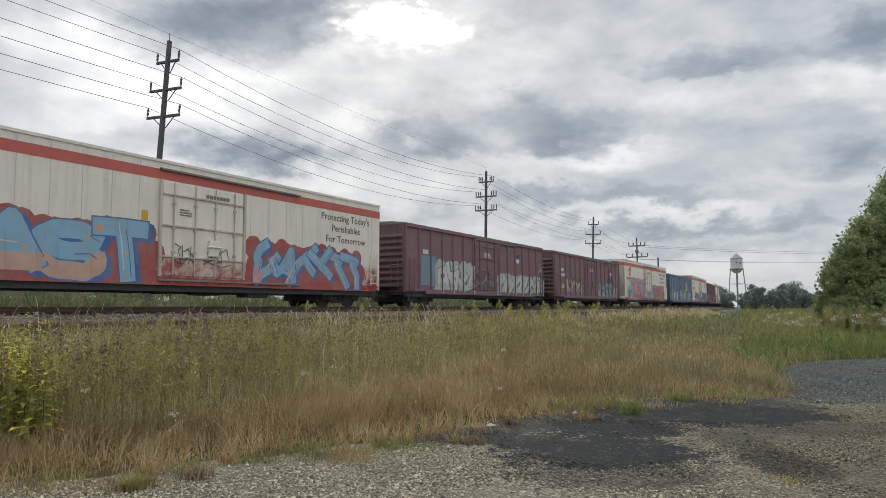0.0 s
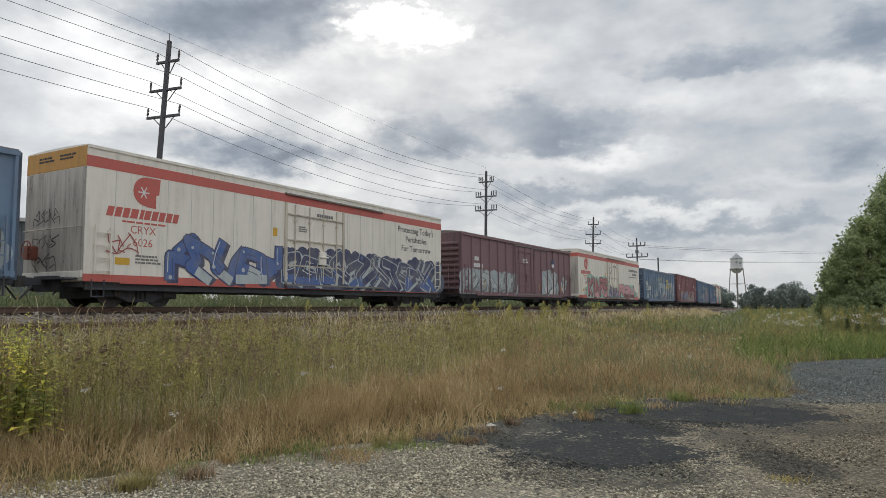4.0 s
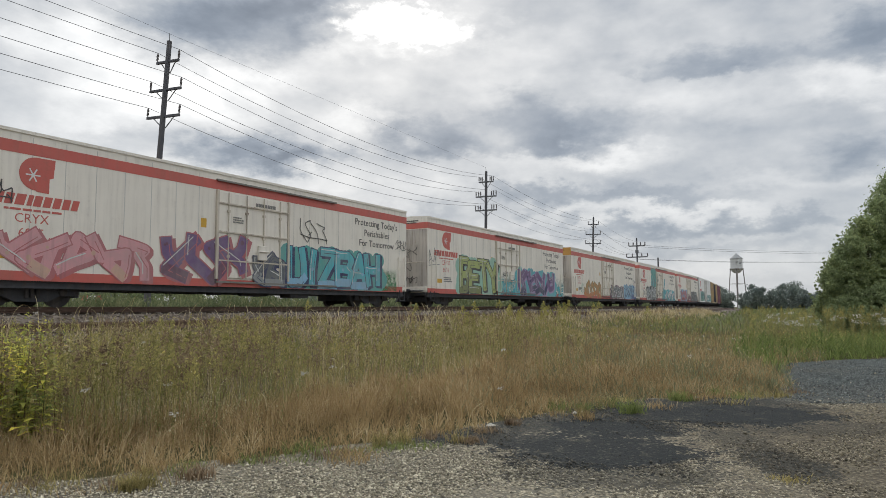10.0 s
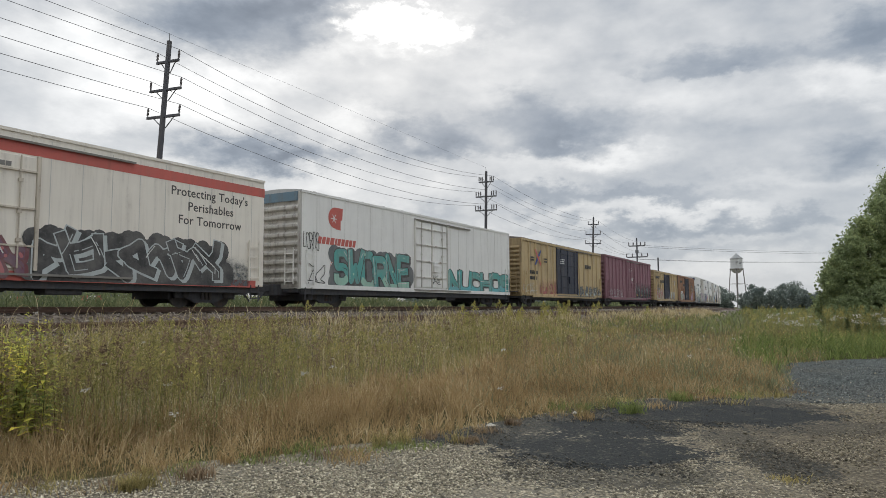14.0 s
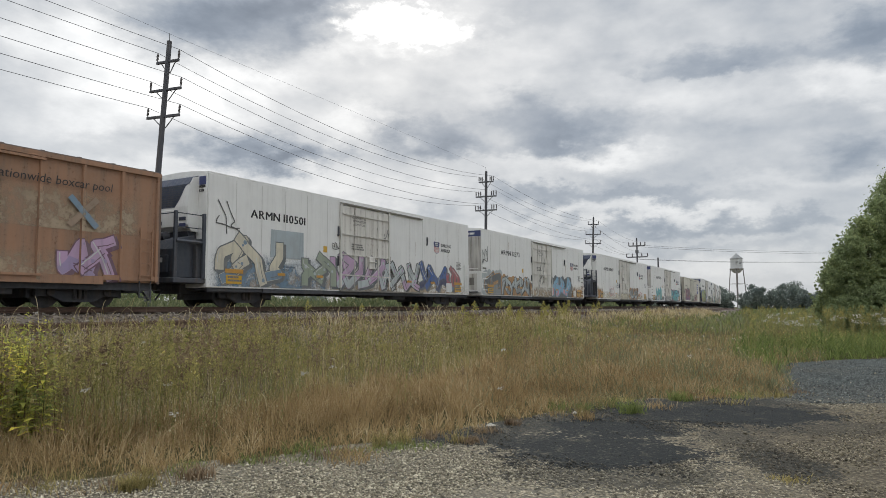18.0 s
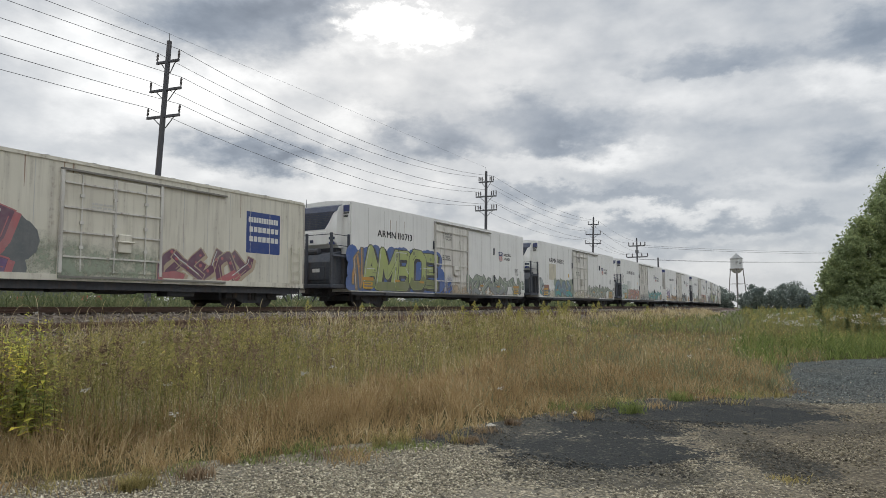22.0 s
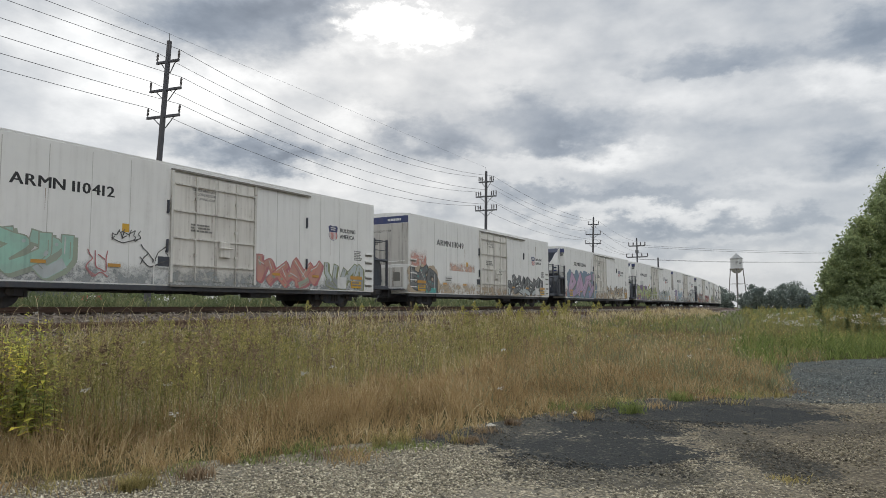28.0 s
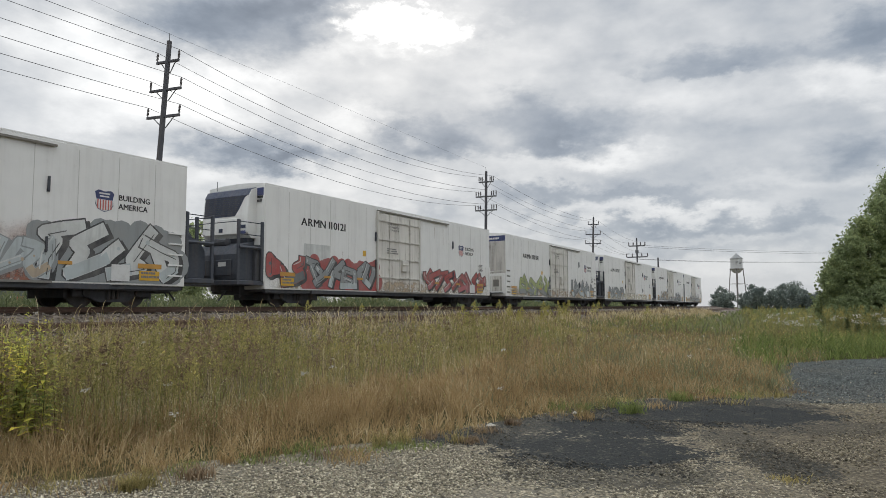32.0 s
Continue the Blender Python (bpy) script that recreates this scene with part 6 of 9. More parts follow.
def make_grass():
    # The short rusty fringe along the gravel.
    x, y, d = scatter(370000, -12, 14, 4.5, 25)
    o, s = off_of(x, y)
    ragged = 0.9 * wave(x, y, 1.6, 3) + 0.75 * wave(x, y, 5.5, 6) - 0.95
    keep = in_view(x, y) & (d > ragged) & ((d < np.interp(x, [-4, -1, 1.5], [3.0, 2.4, 1.6]) + 4.0 * wave(x, y, 0.7, 4) * rng.uniform(0.2, 1, len(x))) | (west_of_sweep(x, y) < rng.uniform(0.2, 0.9, len(x)))) & (o > 7.5) & (rng.uniform(0, 1, len(x)) < (0.45 + 0.55 * wave(x, y, 2.5, 5)) * np.clip(0.10 + (d - ragged) / 0.75, 0.10, 1))
    keep &= ~((y > 14.5) & (x - 7 + 1.6 * (wave(x, y, 1.7, 16) - 0.5) + rng.normal(0, 0.25, len(x)) > (y - 14.5) * 0.2))
    x, y, d = x[keep], y[keep], d[keep]
    h = (0.07 + 0.28 * np.clip((d + 0.3) / 2.2, 0, 1.5) ** 0.8) * rng.uniform(0.5, 1.3, len(x)) * (0.7 + 0.6 * wave(x, y, 3.0, 7))
    green = rng.uniform(0, 1, len(x)) < np.clip(x / 4, 0, 1) * (0.12 + 0.5 * wave(x, y, 1.2, 18))
    for name, label, mat_, k in (("rusty_grass", "short rusty-brown dry grass along the gravel", RUST_GRASS, ~green), ("fringe_grass", "dull green grass among the rusty fringe", HAZED_WEED, green)):
        tuft(name, label, mat_, x[k], y[k], h[k], 0.004 + 0.0005 * y[k] * rng.uniform(0.6, 1.4, k.sum()), rng.uniform(0.15, 1.1, k.sum()), clump=0.17)
    # Sparse dead wisps lying out on the gravel.
    x, y, d = scatter(40000, -9, 10, 5, 16)
    keep = in_view(x, y) & (d > -0.9) & (d < 0.25) & (rng.uniform(0, 1, len(x)) < 0.5 * wave(x, y, 3.5, 15) ** 3 * np.clip(1 + d / 0.9, 0, 1))
    x, y = x[keep], y[keep]
    tuft("dead_wisps", "sparse dead grass wisps on the gravel edge", BROWN_WEED, x, y, rng.uniform(0.03, 0.10, len(x)), rng.uniform(0.004, 0.009, len(x)), rng.uniform(0.6, 1.0, len(x)), 0.0)
    # The reddish sweep of grass that runs back along the field's east side.
    x, y, d = scatter(150000, 0, 34, 12, 60)
    o, s = off_of(x, y)
    keep = in_view(x, y) & (d > 0.1) & (o > 9.2 + 1.5 * wave(x, y, 0.3, 8)) & (o < 19.6 + 0.02 * y) & (west_of_sweep(x, y) < 0.6) & (rng.uniform(0, 1, len(x)) < 16 / y)
    x, y = x[keep], y[keep]
    h = rng.uniform(0.12, 0.34, len(x)) * (0.7 + 0.6 * wave(x, y, 1.5, 9))
    green = rng.uniform(0, 1, len(x)) < 0.25 + 0.5 * wave(x, y, 0.9, 17)
    for name, label, mat_, k in (("rusty_grass", "reddish dry grass sweeping back into the field", RUST_GRASS, ~green), ("sweep_grass", "dull green grass among the reddish grass", HAZED_WEED, green)):
        tuft(name, label, mat_, x[k], y[k], h[k], 0.0009 * y[k] * rng.uniform(0.6, 1.4, k.sum()), rng.uniform(0.15, 1.0, k.sum()), clump=0.3)
    # Weeds between the fringe and the siding.
    for name, label, mat_, n, seed, hh, ww in (("olive_weeds", "tall olive-green weeds up to the railway", OLIVE, 260000, 11, 0.92, 0.75), ("tan_grass", "tall tan grass stems gone to seed", TAN_GRASS, 150000, 12, 1.05, 0.5), ("brown_weeds", "brown dead weed stalks", BROWN_WEED, 60000, 13, 0.95, 0.8), ("green_weeds", "fresh green weeds in drifts", GREEN, 110000, 14, 0.72, 1.0)):
        x, y = rng.uniform(-16, 36, n * 2), 4.5 + 62 * rng.uniform(0, 1, n * 2) ** 1.7
        d = y - np.interp(x, EX, EY)
        o, s = off_of(x, y)
        keep = in_view(x, y) & (d > np.interp(x, [-4, -1, 1.5], [1.4, 1.2, 0.9]) + np.interp(x, [-4, -1, 1.5], [2.0, 1.6, 1.1]) * wave(x, y, 0.9, 20)) & (o > 5.9) & (o < 19 + 0.05 * y) & (rng.uniform(0, 1, n * 2) < 0.18 + 0.82 * wave(x, y, 0.8 if seed < 13 else 1.3, seed) ** (1 if seed < 12 else 2.2))
        if seed != 13:
            keep &= rng.uniform(0, 1, n * 2) < np.maximum(west_of_sweep(x, y), np.where(o < 10.2 + 1.5 * wave(x, y, 0.5, 35), 0.8, (0.62 if seed != 14 else 0.85) * wave(x, y, 1.1, 36)))
        x, y, d, o = x[keep], y[keep], d[keep], o[keep]
        grow = np.clip((d - 1.0) / 2.8, 0.25, 1.0) * np.clip(0.28 + 0.25 * (o - 6.0), 0.28, 1.0)
        h = hh * grow * rng.uniform(0.45, 1.15, len(x)) * (0.8 + 0.35 * wave(x, y, 0.8, 30))
        h *= (0.42 + 0.95 * wave(x, y, 2.1, 33) * wave(x, y, 0.6, 34)) * (0.55 + 0.45 * west_of_sweep(x, y)) + 0.25 * (rng.uniform(0, 1, len(x)) > 0.97)
        if seed == 12:
            thin = (x < 0.10 * y + 0.5) | (rng.uniform(0, 1, len(x)) < 0.4)
            x, y, d, o, h = x[thin], y[thin], d[thin], o[thin], h[thin]
        h = np.where(x > 0.10 * y + 0.5, np.minimum(h, np.maximum(1.22 - lie(x, y), 0.12) * rng.uniform(0.45, 1.0, len(x))), h)
        tuft(name, label, mat_, x, y, h, ww * (0.004 + 0.00062 * y) * rng.uniform(0.5, 1.5, len(x)), rng.uniform(0.05, 1.0, len(x)) ** 1.1 * 1.05, clump=0.26)
    # Lush green grass beyond the blue-grey lane.
    x, y, d = scatter(120000, 8, 60, 17, 48)
    keep = in_view(x, y, 1.25) & (d > 0.1 + 0.8 * wave(x, y, 1.2, 41)) & (rng.uniform(0, 1, len(x)) < np.clip((x - 0.40 * y - 1.8 * wave(x, y, 0.9, 43) + 0.9) / (0.05 * y), 0, 1)) & (d < 8.5 + 2 * wave(x, y, 0.4, 42))
    x, y, d = x[keep], y[keep], d[keep]
    h = rng.uniform(0.25, 0.72, len(x)) * np.clip(0.5 + d / 3, 0.5, 1.15) * (0.55 + 0.8 * wave(x, y, 1.3, 44))
    tuft("green_grass", "lush bright green grass beyond the lane", LUSH, x, y, h, 0.0009 * y * rng.uniform(0.7, 1.5, len(x)), rng.uniform(0.4, 1.15, len(x)), clump=0.5)
    # Far field.
    x, y = rng.uniform(5, 230, 170000), 40 + 300 * rng.uniform(0, 1, 170000) ** 1.6
    o, s = off_of(x, y)
    keep = in_view(x, y) & (o > 6.5) & (x > 0.18 * y)
    x, y = x[keep], y[keep]
    for mat_, sl in ((HAZED_WEED, slice(0, None, 2)), (GREEN, slice(1, None, 2))):
        top = np.where(off_of(x[sl], y[sl])[0] < 30, 1.1, 1.35)
        h = np.maximum(top - lie(x[sl], y[sl]), 0.15) * rng.uniform(0.35, 1.0, len(x[sl]))
        tuft("field_weeds", "rough weeds of the far field", mat_, x[sl], y[sl], h, 0.0009 * y[sl] * rng.uniform(0.7, 1.6, len(x[sl])), rng.uniform(0.3, 1.1, len(x[sl])), clump=0.9)
    # The bank behind the main track, seen under the cars.
    s = -4 + 130 * rng.uniform(0, 1, 60000) ** 1.5
    o = -rng.uniform(3.8, 15.0, 60000)
    x = FOOT[0] + SN * s + CN * (o - HALF) - 0.5 * BEND_1 * s ** 2 * CN
    y = FOOT[1] + CN * s - SN * (o - HALF) + 0.5 * BEND_1 * s ** 2 * SN
    h = rng.uniform(0.25, 0.85, len(x)) * np.clip((-o - 3.4) / 3, 0.3, 1.6)
    h *= 0.55 + 0.95 * wave(x, y, 0.9, 55) * wave(x, y, 2.7, 56)
    thick = wave(x, y, 0.9, 55) > rng.uniform(-0.3, 0.7, len(x))
    x, y, h = x[thick], y[thick], h[thick]
    tuft("bank_weeds", "green weeds on the bank behind the track", BANK, x, y, h, 0.0011 * y * rng.uniform(0.7, 1.5, len(x)), rng.uniform(0.3, 1.1, len(x)), clump=0.5)
    # Weeds on the shoulder of the siding.
    n = 26000
    s = 3 + 90 * rng.uniform(0, 1, n) ** 1.4
    o = rng.uniform(5.0, 8.2, n)
    x = FOOT[0] + SN * s + CN * (o - HALF) - 0.5 * BEND_1 * s ** 2 * CN
    y = FOOT[1] + CN * s - SN * (o - HALF) + 0.5 * BEND_1 * s ** 2 * SN
    keep = wave(x, y, 1.5, 50) * wave(x, y, 4.0, 51) > rng.uniform(0.05, 0.7, n)
    x, y = x[keep], y[keep]
    h = rng.uniform(0.15, 0.75, len(x)) ** 1.3 * (0.6 + 0.6 * wave(x, y, 1.1, 52))
    tuft("shoulder_weeds", "sparse dry weeds on the track shoulder", TAN_GRASS, x, y, h, 0.0006 * y * rng.uniform(0.7, 1.5, len(x)), rng.uniform(0.2, 0.8, len(x)))


make_grass()


def arching_stems(n, near, far, low, high):
    """Pale stems with seed heads that arch out over the grass."""
    x, y, d = scatter(n * 40, -14, 12, 6, 30)
    o = off_of(x, y)[0]
    keep = in_view(x, y) & (d > 0.15) & (o > near) & (o < far)
    x, y = x[keep][:n], y[keep][:n]
    m = len(x)
    h, a, reach = rng.uniform(low, high, m), rng.uniform(0, 6.28, m), rng.uniform(0.15, 0.7, m)
    z = lie(x, y)
    vs, ts, at = [], [], 0
    u = np.linspace(0, 1, 8)
    for i in range(m):
        px = x[i] + math.cos(a[i]) * reach[i] * u ** 2
        py = y[i] + math.sin(a[i]) * reach[i] * u ** 2
        pz = z[i] + h[i] * (u * 1.25 - 0.45 * u ** 3 * (0.5 + reach[i]))
        w = (0.002 + 0.00015 * y[i]) * (1 - 0.5 * u)
        w[5:7] *= 2.2
        v = np.stack([np.stack([px - w, py, pz], 1), np.stack([px + w, py, pz], 1)], 1).reshape(-1, 3)
        k = np.arange(7) * 2
        t = np.concatenate([np.stack([k, k + 1, k + 3], 1), np.stack([k, k + 3, k + 2], 1)])
        vs.append(v)
        ts.append(t + at)
        at += 16
    thing("seed_stems", "pale arching grass stems with seed heads", "grass", kind="stuff", mesh=tri_mesh("seed_stems", np.concatenate(vs), np.concatenate(ts), TAN_GRASS))


arching_stems(130, 8.5, 17.0, 0.25, 0.75)
arching_stems(420, 5.2, 8.5, 0.3, 0.95)


def plant_mesh(kind, seed, mat_, height, leaves, size, head):
    """One leafy stalk: stem, leaves in a spiral, a plume at the top."""
    r = np.random.default_rng(seed)
    v, t = [], []

    def tri(a, b, c):
        k = len(v)
        v.extend([a, b, c])
        t.append((k, k + 1, k + 2))
    bx, by = r.uniform(-0.12, 0.12, 2)
    pts = [np.array([bx * u * u, by * u * u, height * u]) for u in np.linspace(0, 1, 7)]
    for a, b in zip(pts, pts[1:]):
        for ang in (0.0, 2.1, 4.2):
            w = 0.004 * np.array([math.cos(ang), math.sin(ang), 0])
            w2 = 0.004 * np.array([math.cos(ang + 2.1), math.sin(ang + 2.1), 0])
            tri(a + w, a + w2, b + w * 0.7)
    for k in range(leaves):
        u = 0.10 + 0.88 * ((k + r.uniform(0, 1)) / leaves) ** 0.85
        p = np.array([bx * u * u, by * u * u, height * u])
        a = 2.4 * k + r.uniform(-0.4, 0.4)
        L = size * (1.2 - 0.75 * u) * r.uniform(0.7, 1.3)
        d = np.array([math.cos(a), math.sin(a), r.uniform(-0.15, 0.6)])
        d /= np.linalg.norm(d)
        n_ = np.array([-math.sin(a), math.cos(a), 0]) * L * 0.16
        m_ = p + d * L * 0.5
        e = p + d * L + np.array([0, 0, -0.25 * L])
        tri(p, m_ - n_, m_ + n_)
        tri(m_ - n_, e, m_ + n_)
    for k in range(head):
        a, u = r.uniform(0, 6.28), r.uniform(0, 1)
        p = pts[-1] + np.array([math.cos(a), math.sin(a), 0]) * 0.12 * (1 - u) * r.uniform(0.3, 1) + np.array([0, 0, 0.22 * u - 0.06])
        w = r.normal(0, 0.016, (3, 3))
        tri(p + w[0], p + w[1], p + w[2])
    return np.array(v), np.array(t)


def leafy_stand(name, label, mat_, count, place, heights, leaves, size, head, seed):
    """Many stalks joined: too many to count."""
    kinds = [plant_mesh(name, seed + k, mat_, 1.0, leaves, size, head) for k in range(7)]
    vs, ts, at = [], [], 0
    r = np.random.default_rng(seed + 50)
    for k in range(count):
        x, y, hs = place(r)
        if x is None:
            continue
        v, t = kinds[r.integers(0, 7)]
        a = r.uniform(0, 6.28)
        h = r.uniform(*heights) * hs
        c, s = math.cos(a) * h ** 0.7, math.sin(a) * h ** 0.7
        q = np.stack([v[:, 0] * c - v[:, 1] * s + x, v[:, 0] * s + v[:, 1] * c + y, v[:, 2] * h + float(lie(np.array([x]), np.array([y]))[0]) - 0.02], 1)
        vs.append(q)
        ts.append(t + at)
        at += len(v)
    thing(name, label, "weeds", kind="stuff", mesh=tri_mesh(name, np.concatenate(vs), np.concatenate(ts), mat_))


def field_place(r):
    for _ in range(40):
        y = 6.5 + 34 * r.uniform() ** 1.5
        x = r.uniform(-0.70, 0.36) * y
        d = y - float(np.interp(x, EX, EY))
        o, s = off_of(np.array([x]), np.array([y]))
        if d > 2.0 and 6.2 < o[0] < 18 and r.uniform() < wave(np.array([x]), np.array([y]), 0.9, 61)[0] * (0.12 + 0.88 * west_of_sweep(np.array([x]), np.array([y]))[0]):
            return x, y, float(np.clip(0.55 + d / 5, 0.55, 1.0) * np.clip(0.38 + (o[0] - 6) / 5, 0.35, 1.0))
    return None, None, None


leafy_stand("goldenrod_stand", "leafy olive goldenrod stalks among the grass", LEAFY, 1700, field_place, (0.55, 1.12), 30, 0.055, 26, 70)
leafy_stand("aster_stand", "green leafy weeds in patches among the grass", GREEN, 750, field_place, (0.35, 0.7), 40, 0.085, 0, 78)
leafy_stand("dock_stand", "dead brown weed stalks with seed heads", BROWN_WEED, 600, field_place, (0.6, 1.1), 14, 0.05, 40, 86)


def shrub_place(r):
    y = r.uniform(21, 44)
    x = y * r.uniform(0.43, 0.70)
    if y - float(np.interp(x, EX, EY)) < 1.5:
        return None, None, None
    return x, y, 1.0


leafy_stand("tall_weed_stand", "tall dull green weeds with pale seed heads", LEAFY, 330, shrub_place, (0.9, 1.5), 34, 0.12, 44, 90)


def yellow_weeds():
    r = np.random.default_rng(5)
    stalk = paint("weed_stalk", (0.10, 0.075, 0.03), 0.4, 0.0, 0.9)
    for k in range(40):
        y = r.uniform(8.4, 11.2)
        x = -y * r.uniform(0.545, 0.66)
        h = r.uniform(0.85, 1.42)
        m = Matrix.Translation((x, y, 0.0)) @ Matrix.Rotation(r.uniform(0, 6.28), 4, "Z")
        w = thing("yellowing_weed", "tall milkweed-like plant with yellowing green leaves", "plant", m, "yellowing weeds by the lot")
        part("stem", Geo().tube((0, 0, -0.03), (0.03, 0.02, h), 0.005, stalk, 5, 0.003), w)
        v, t = plant_mesh("leafy", 300 + k, YELLOWING, h, 60, 0.25, 12)
        part("leaves", tri_mesh("leaves", v, t, YELLOWING), w, "yellow-green drooping leaves")


yellow_weeds()


def goldenrod_tops():
    """Taller plants with yellow plumes by the siding."""
    r = np.random.default_rng(33)
    plume = leaf_material("goldenrod_plume", [(0.1, (0.20, 0.19, 0.06)), (0.9, (0.42, 0.37, 0.12))], 1.0)
    for k in range(26):
        y = r.uniform(13.5, 21.0)
        x = y * (r.uniform(0.0, 0.22) if k % 3 else r.uniform(-0.35, 0.35))
        z = float(lie(np.array([x]), np.array([y]))[0])
        if off_of(x, y)[0] < 6.3:
            continue
        h = (1.62 + 0.012 * (y - 14) - z) * r.uniform(0.82, 1.0)
        p = thing("goldenrod", "tall goldenrod plant with a yellow plume near the siding", "plant", Matrix.Translation((x, y, z)) @ Matrix.Rotation(r.uniform(0, 6.28), 4, "Z"), "goldenrod by the siding")
        v, t = plant_mesh("goldenrod", 500 + k, LEAFY, h, 36, 0.09, 0)
        part("leaves", tri_mesh("leaves", v, t, LEAFY), p)
        q = []
        for j in range(130):
            a, u = r.uniform(0, 6.28), r.uniform()
            c = v[3 * 17] * np.array([1, 1, 0]) + np.array([0.14 * (1 - u) * math.cos(a) * r.uniform(0.2, 1), 0.14 * (1 - u) * math.sin(a) * r.uniform(0.2, 1), h - 0.08 + 0.22 * u])
            q.append(c + r.normal(0, 0.014, (3, 3)))
        q = np.concatenate(q)
        part("plume", tri_mesh("plume", q, np.arange(len(q)).reshape(-1, 3), plume), p, "yellow flower plume")


goldenrod_tops()


def seed_heads():
    """Pale seed heads that fleck the weeds."""
    n = 60000
    x, y = rng.uniform(-14, 16, n), 7 + 26 * rng.uniform(0, 1, n) ** 1.4
    d, o = y - np.interp(x, EX, EY), off_of(x, y)[0]
    keep = in_view(x, y) & (d > 1.6) & (o > 6.3) & (o < 19) & (rng.uniform(0, 1, n) < 0.6 * wave(x, y, 1.4, 95) ** 2 * (0.25 + 0.75 * west_of_sweep(x, y)))
    x, y, d, o = x[keep], y[keep], d[keep], o[keep]
    n = len(x)
    z = lie(x, y) + rng.uniform(0.3, 0.95, n) * np.clip(d / 3.5, 0.35, 1.0) * np.clip(0.35 + (o - 6) / 5, 0.35, 1.0)
    c = np.stack([x, y, z], 1)[:, None, None, :] + rng.normal(0, 1, (n, 2, 1, 3)) * np.array([0.006, 0.006, 0.02])
    size = (0.006 + 0.00055 * y)[:, None, None, None]
    v = (c + rng.normal(0, 1, (n, 2, 3, 3)) * size * np.array([0.7, 0.7, 1.2])).reshape(-1, 3)
    thing("seed_heads", "pale seed heads flecking the weeds", "grass", kind="stuff", mesh=tri_mesh("seed_heads", v, np.arange(len(v)).reshape(-1, 3), SEED))


seed_heads()


def umbels():
    r = np.random.default_rng(9)
    head = []
    for k in range(70):
        y = 7.5 + 26 * r.uniform() ** 1.3
        x = r.uniform(-0.66, 0.42) * y
        if y - float(np.interp(x, EX, EY)) < 0.8 or off_of(x, y)[0] < 6.3:
            continue
        z = float(lie(np.array([x]), np.array([y]))[0]) + r.uniform(0.4, 0.95)
        for j in range(14):
            a, q = r.uniform(0, 6.28), 0.055 * math.sqrt(r.uniform())
            c = np.array([x + q * math.cos(a), y + q * math.sin(a), z + r.uniform(-0.01, 0.015)])
            head.append(c + r.normal(0, 0.012, (3, 3)))
    for k in range(34):
        y = r.uniform(24, 33)
        x, z = y * r.uniform(0.46, 0.64), r.uniform(0.85, 1.35)
        for j in range(40):
            a, q = r.uniform(0, 6.28), 0.16 * math.sqrt(r.uniform())
            head.append(np.array([x + q * math.cos(a), y + q * math.sin(a), z + r.uniform(-0.04, 0.05)]) + r.normal(0, 0.02, (3, 3)))
    v = np.concatenate(head)
    thing("white_flowers", "scattered pale flower heads in the weeds", "flowers", kind="stuff", mesh=tri_mesh("white_flowers", v, np.arange(len(v)).reshape(-1, 3), UMBEL))


umbels()

# ---- trees ----


def crown_mesh(r, clumps, per, leaf, mat_):
    """Leaves in uneven clumps with gaps."""
    c = np.concatenate([rr * np.clip(r.normal(0, 0.46, (max(4, int(per * k)), 3)), -1.2, 1.2) * np.array([1, 1, 0.85]) + np.array(p) for p, rr, k in clumps])
    n = len(c)
    e1, e2 = r.normal(0, 1, (n, 3)), r.normal(0, 1, (n, 3))
    e1 /= np.linalg.norm(e1, axis=1)[:, None]
    e2 -= e1 * (e1 * e2).sum(1)[:, None]
    e2 /= np.linalg.norm(e2, axis=1)[:, None]
    L = (leaf * r.uniform(0.6, 1.3, n))[:, None]
    v = np.stack([c - e1 * L * 0.6, c + e2 * L * 0.36, c + e1 * L * 0.6, c - e2 * L * 0.36], 1).reshape(-1, 3)
    k = (np.arange(n) * 4)[:, None, None]
    return tri_mesh("crown", v, (np.array([[0, 1, 2], [0, 2, 3]])[None] + k).reshape(-1, 3), mat_)


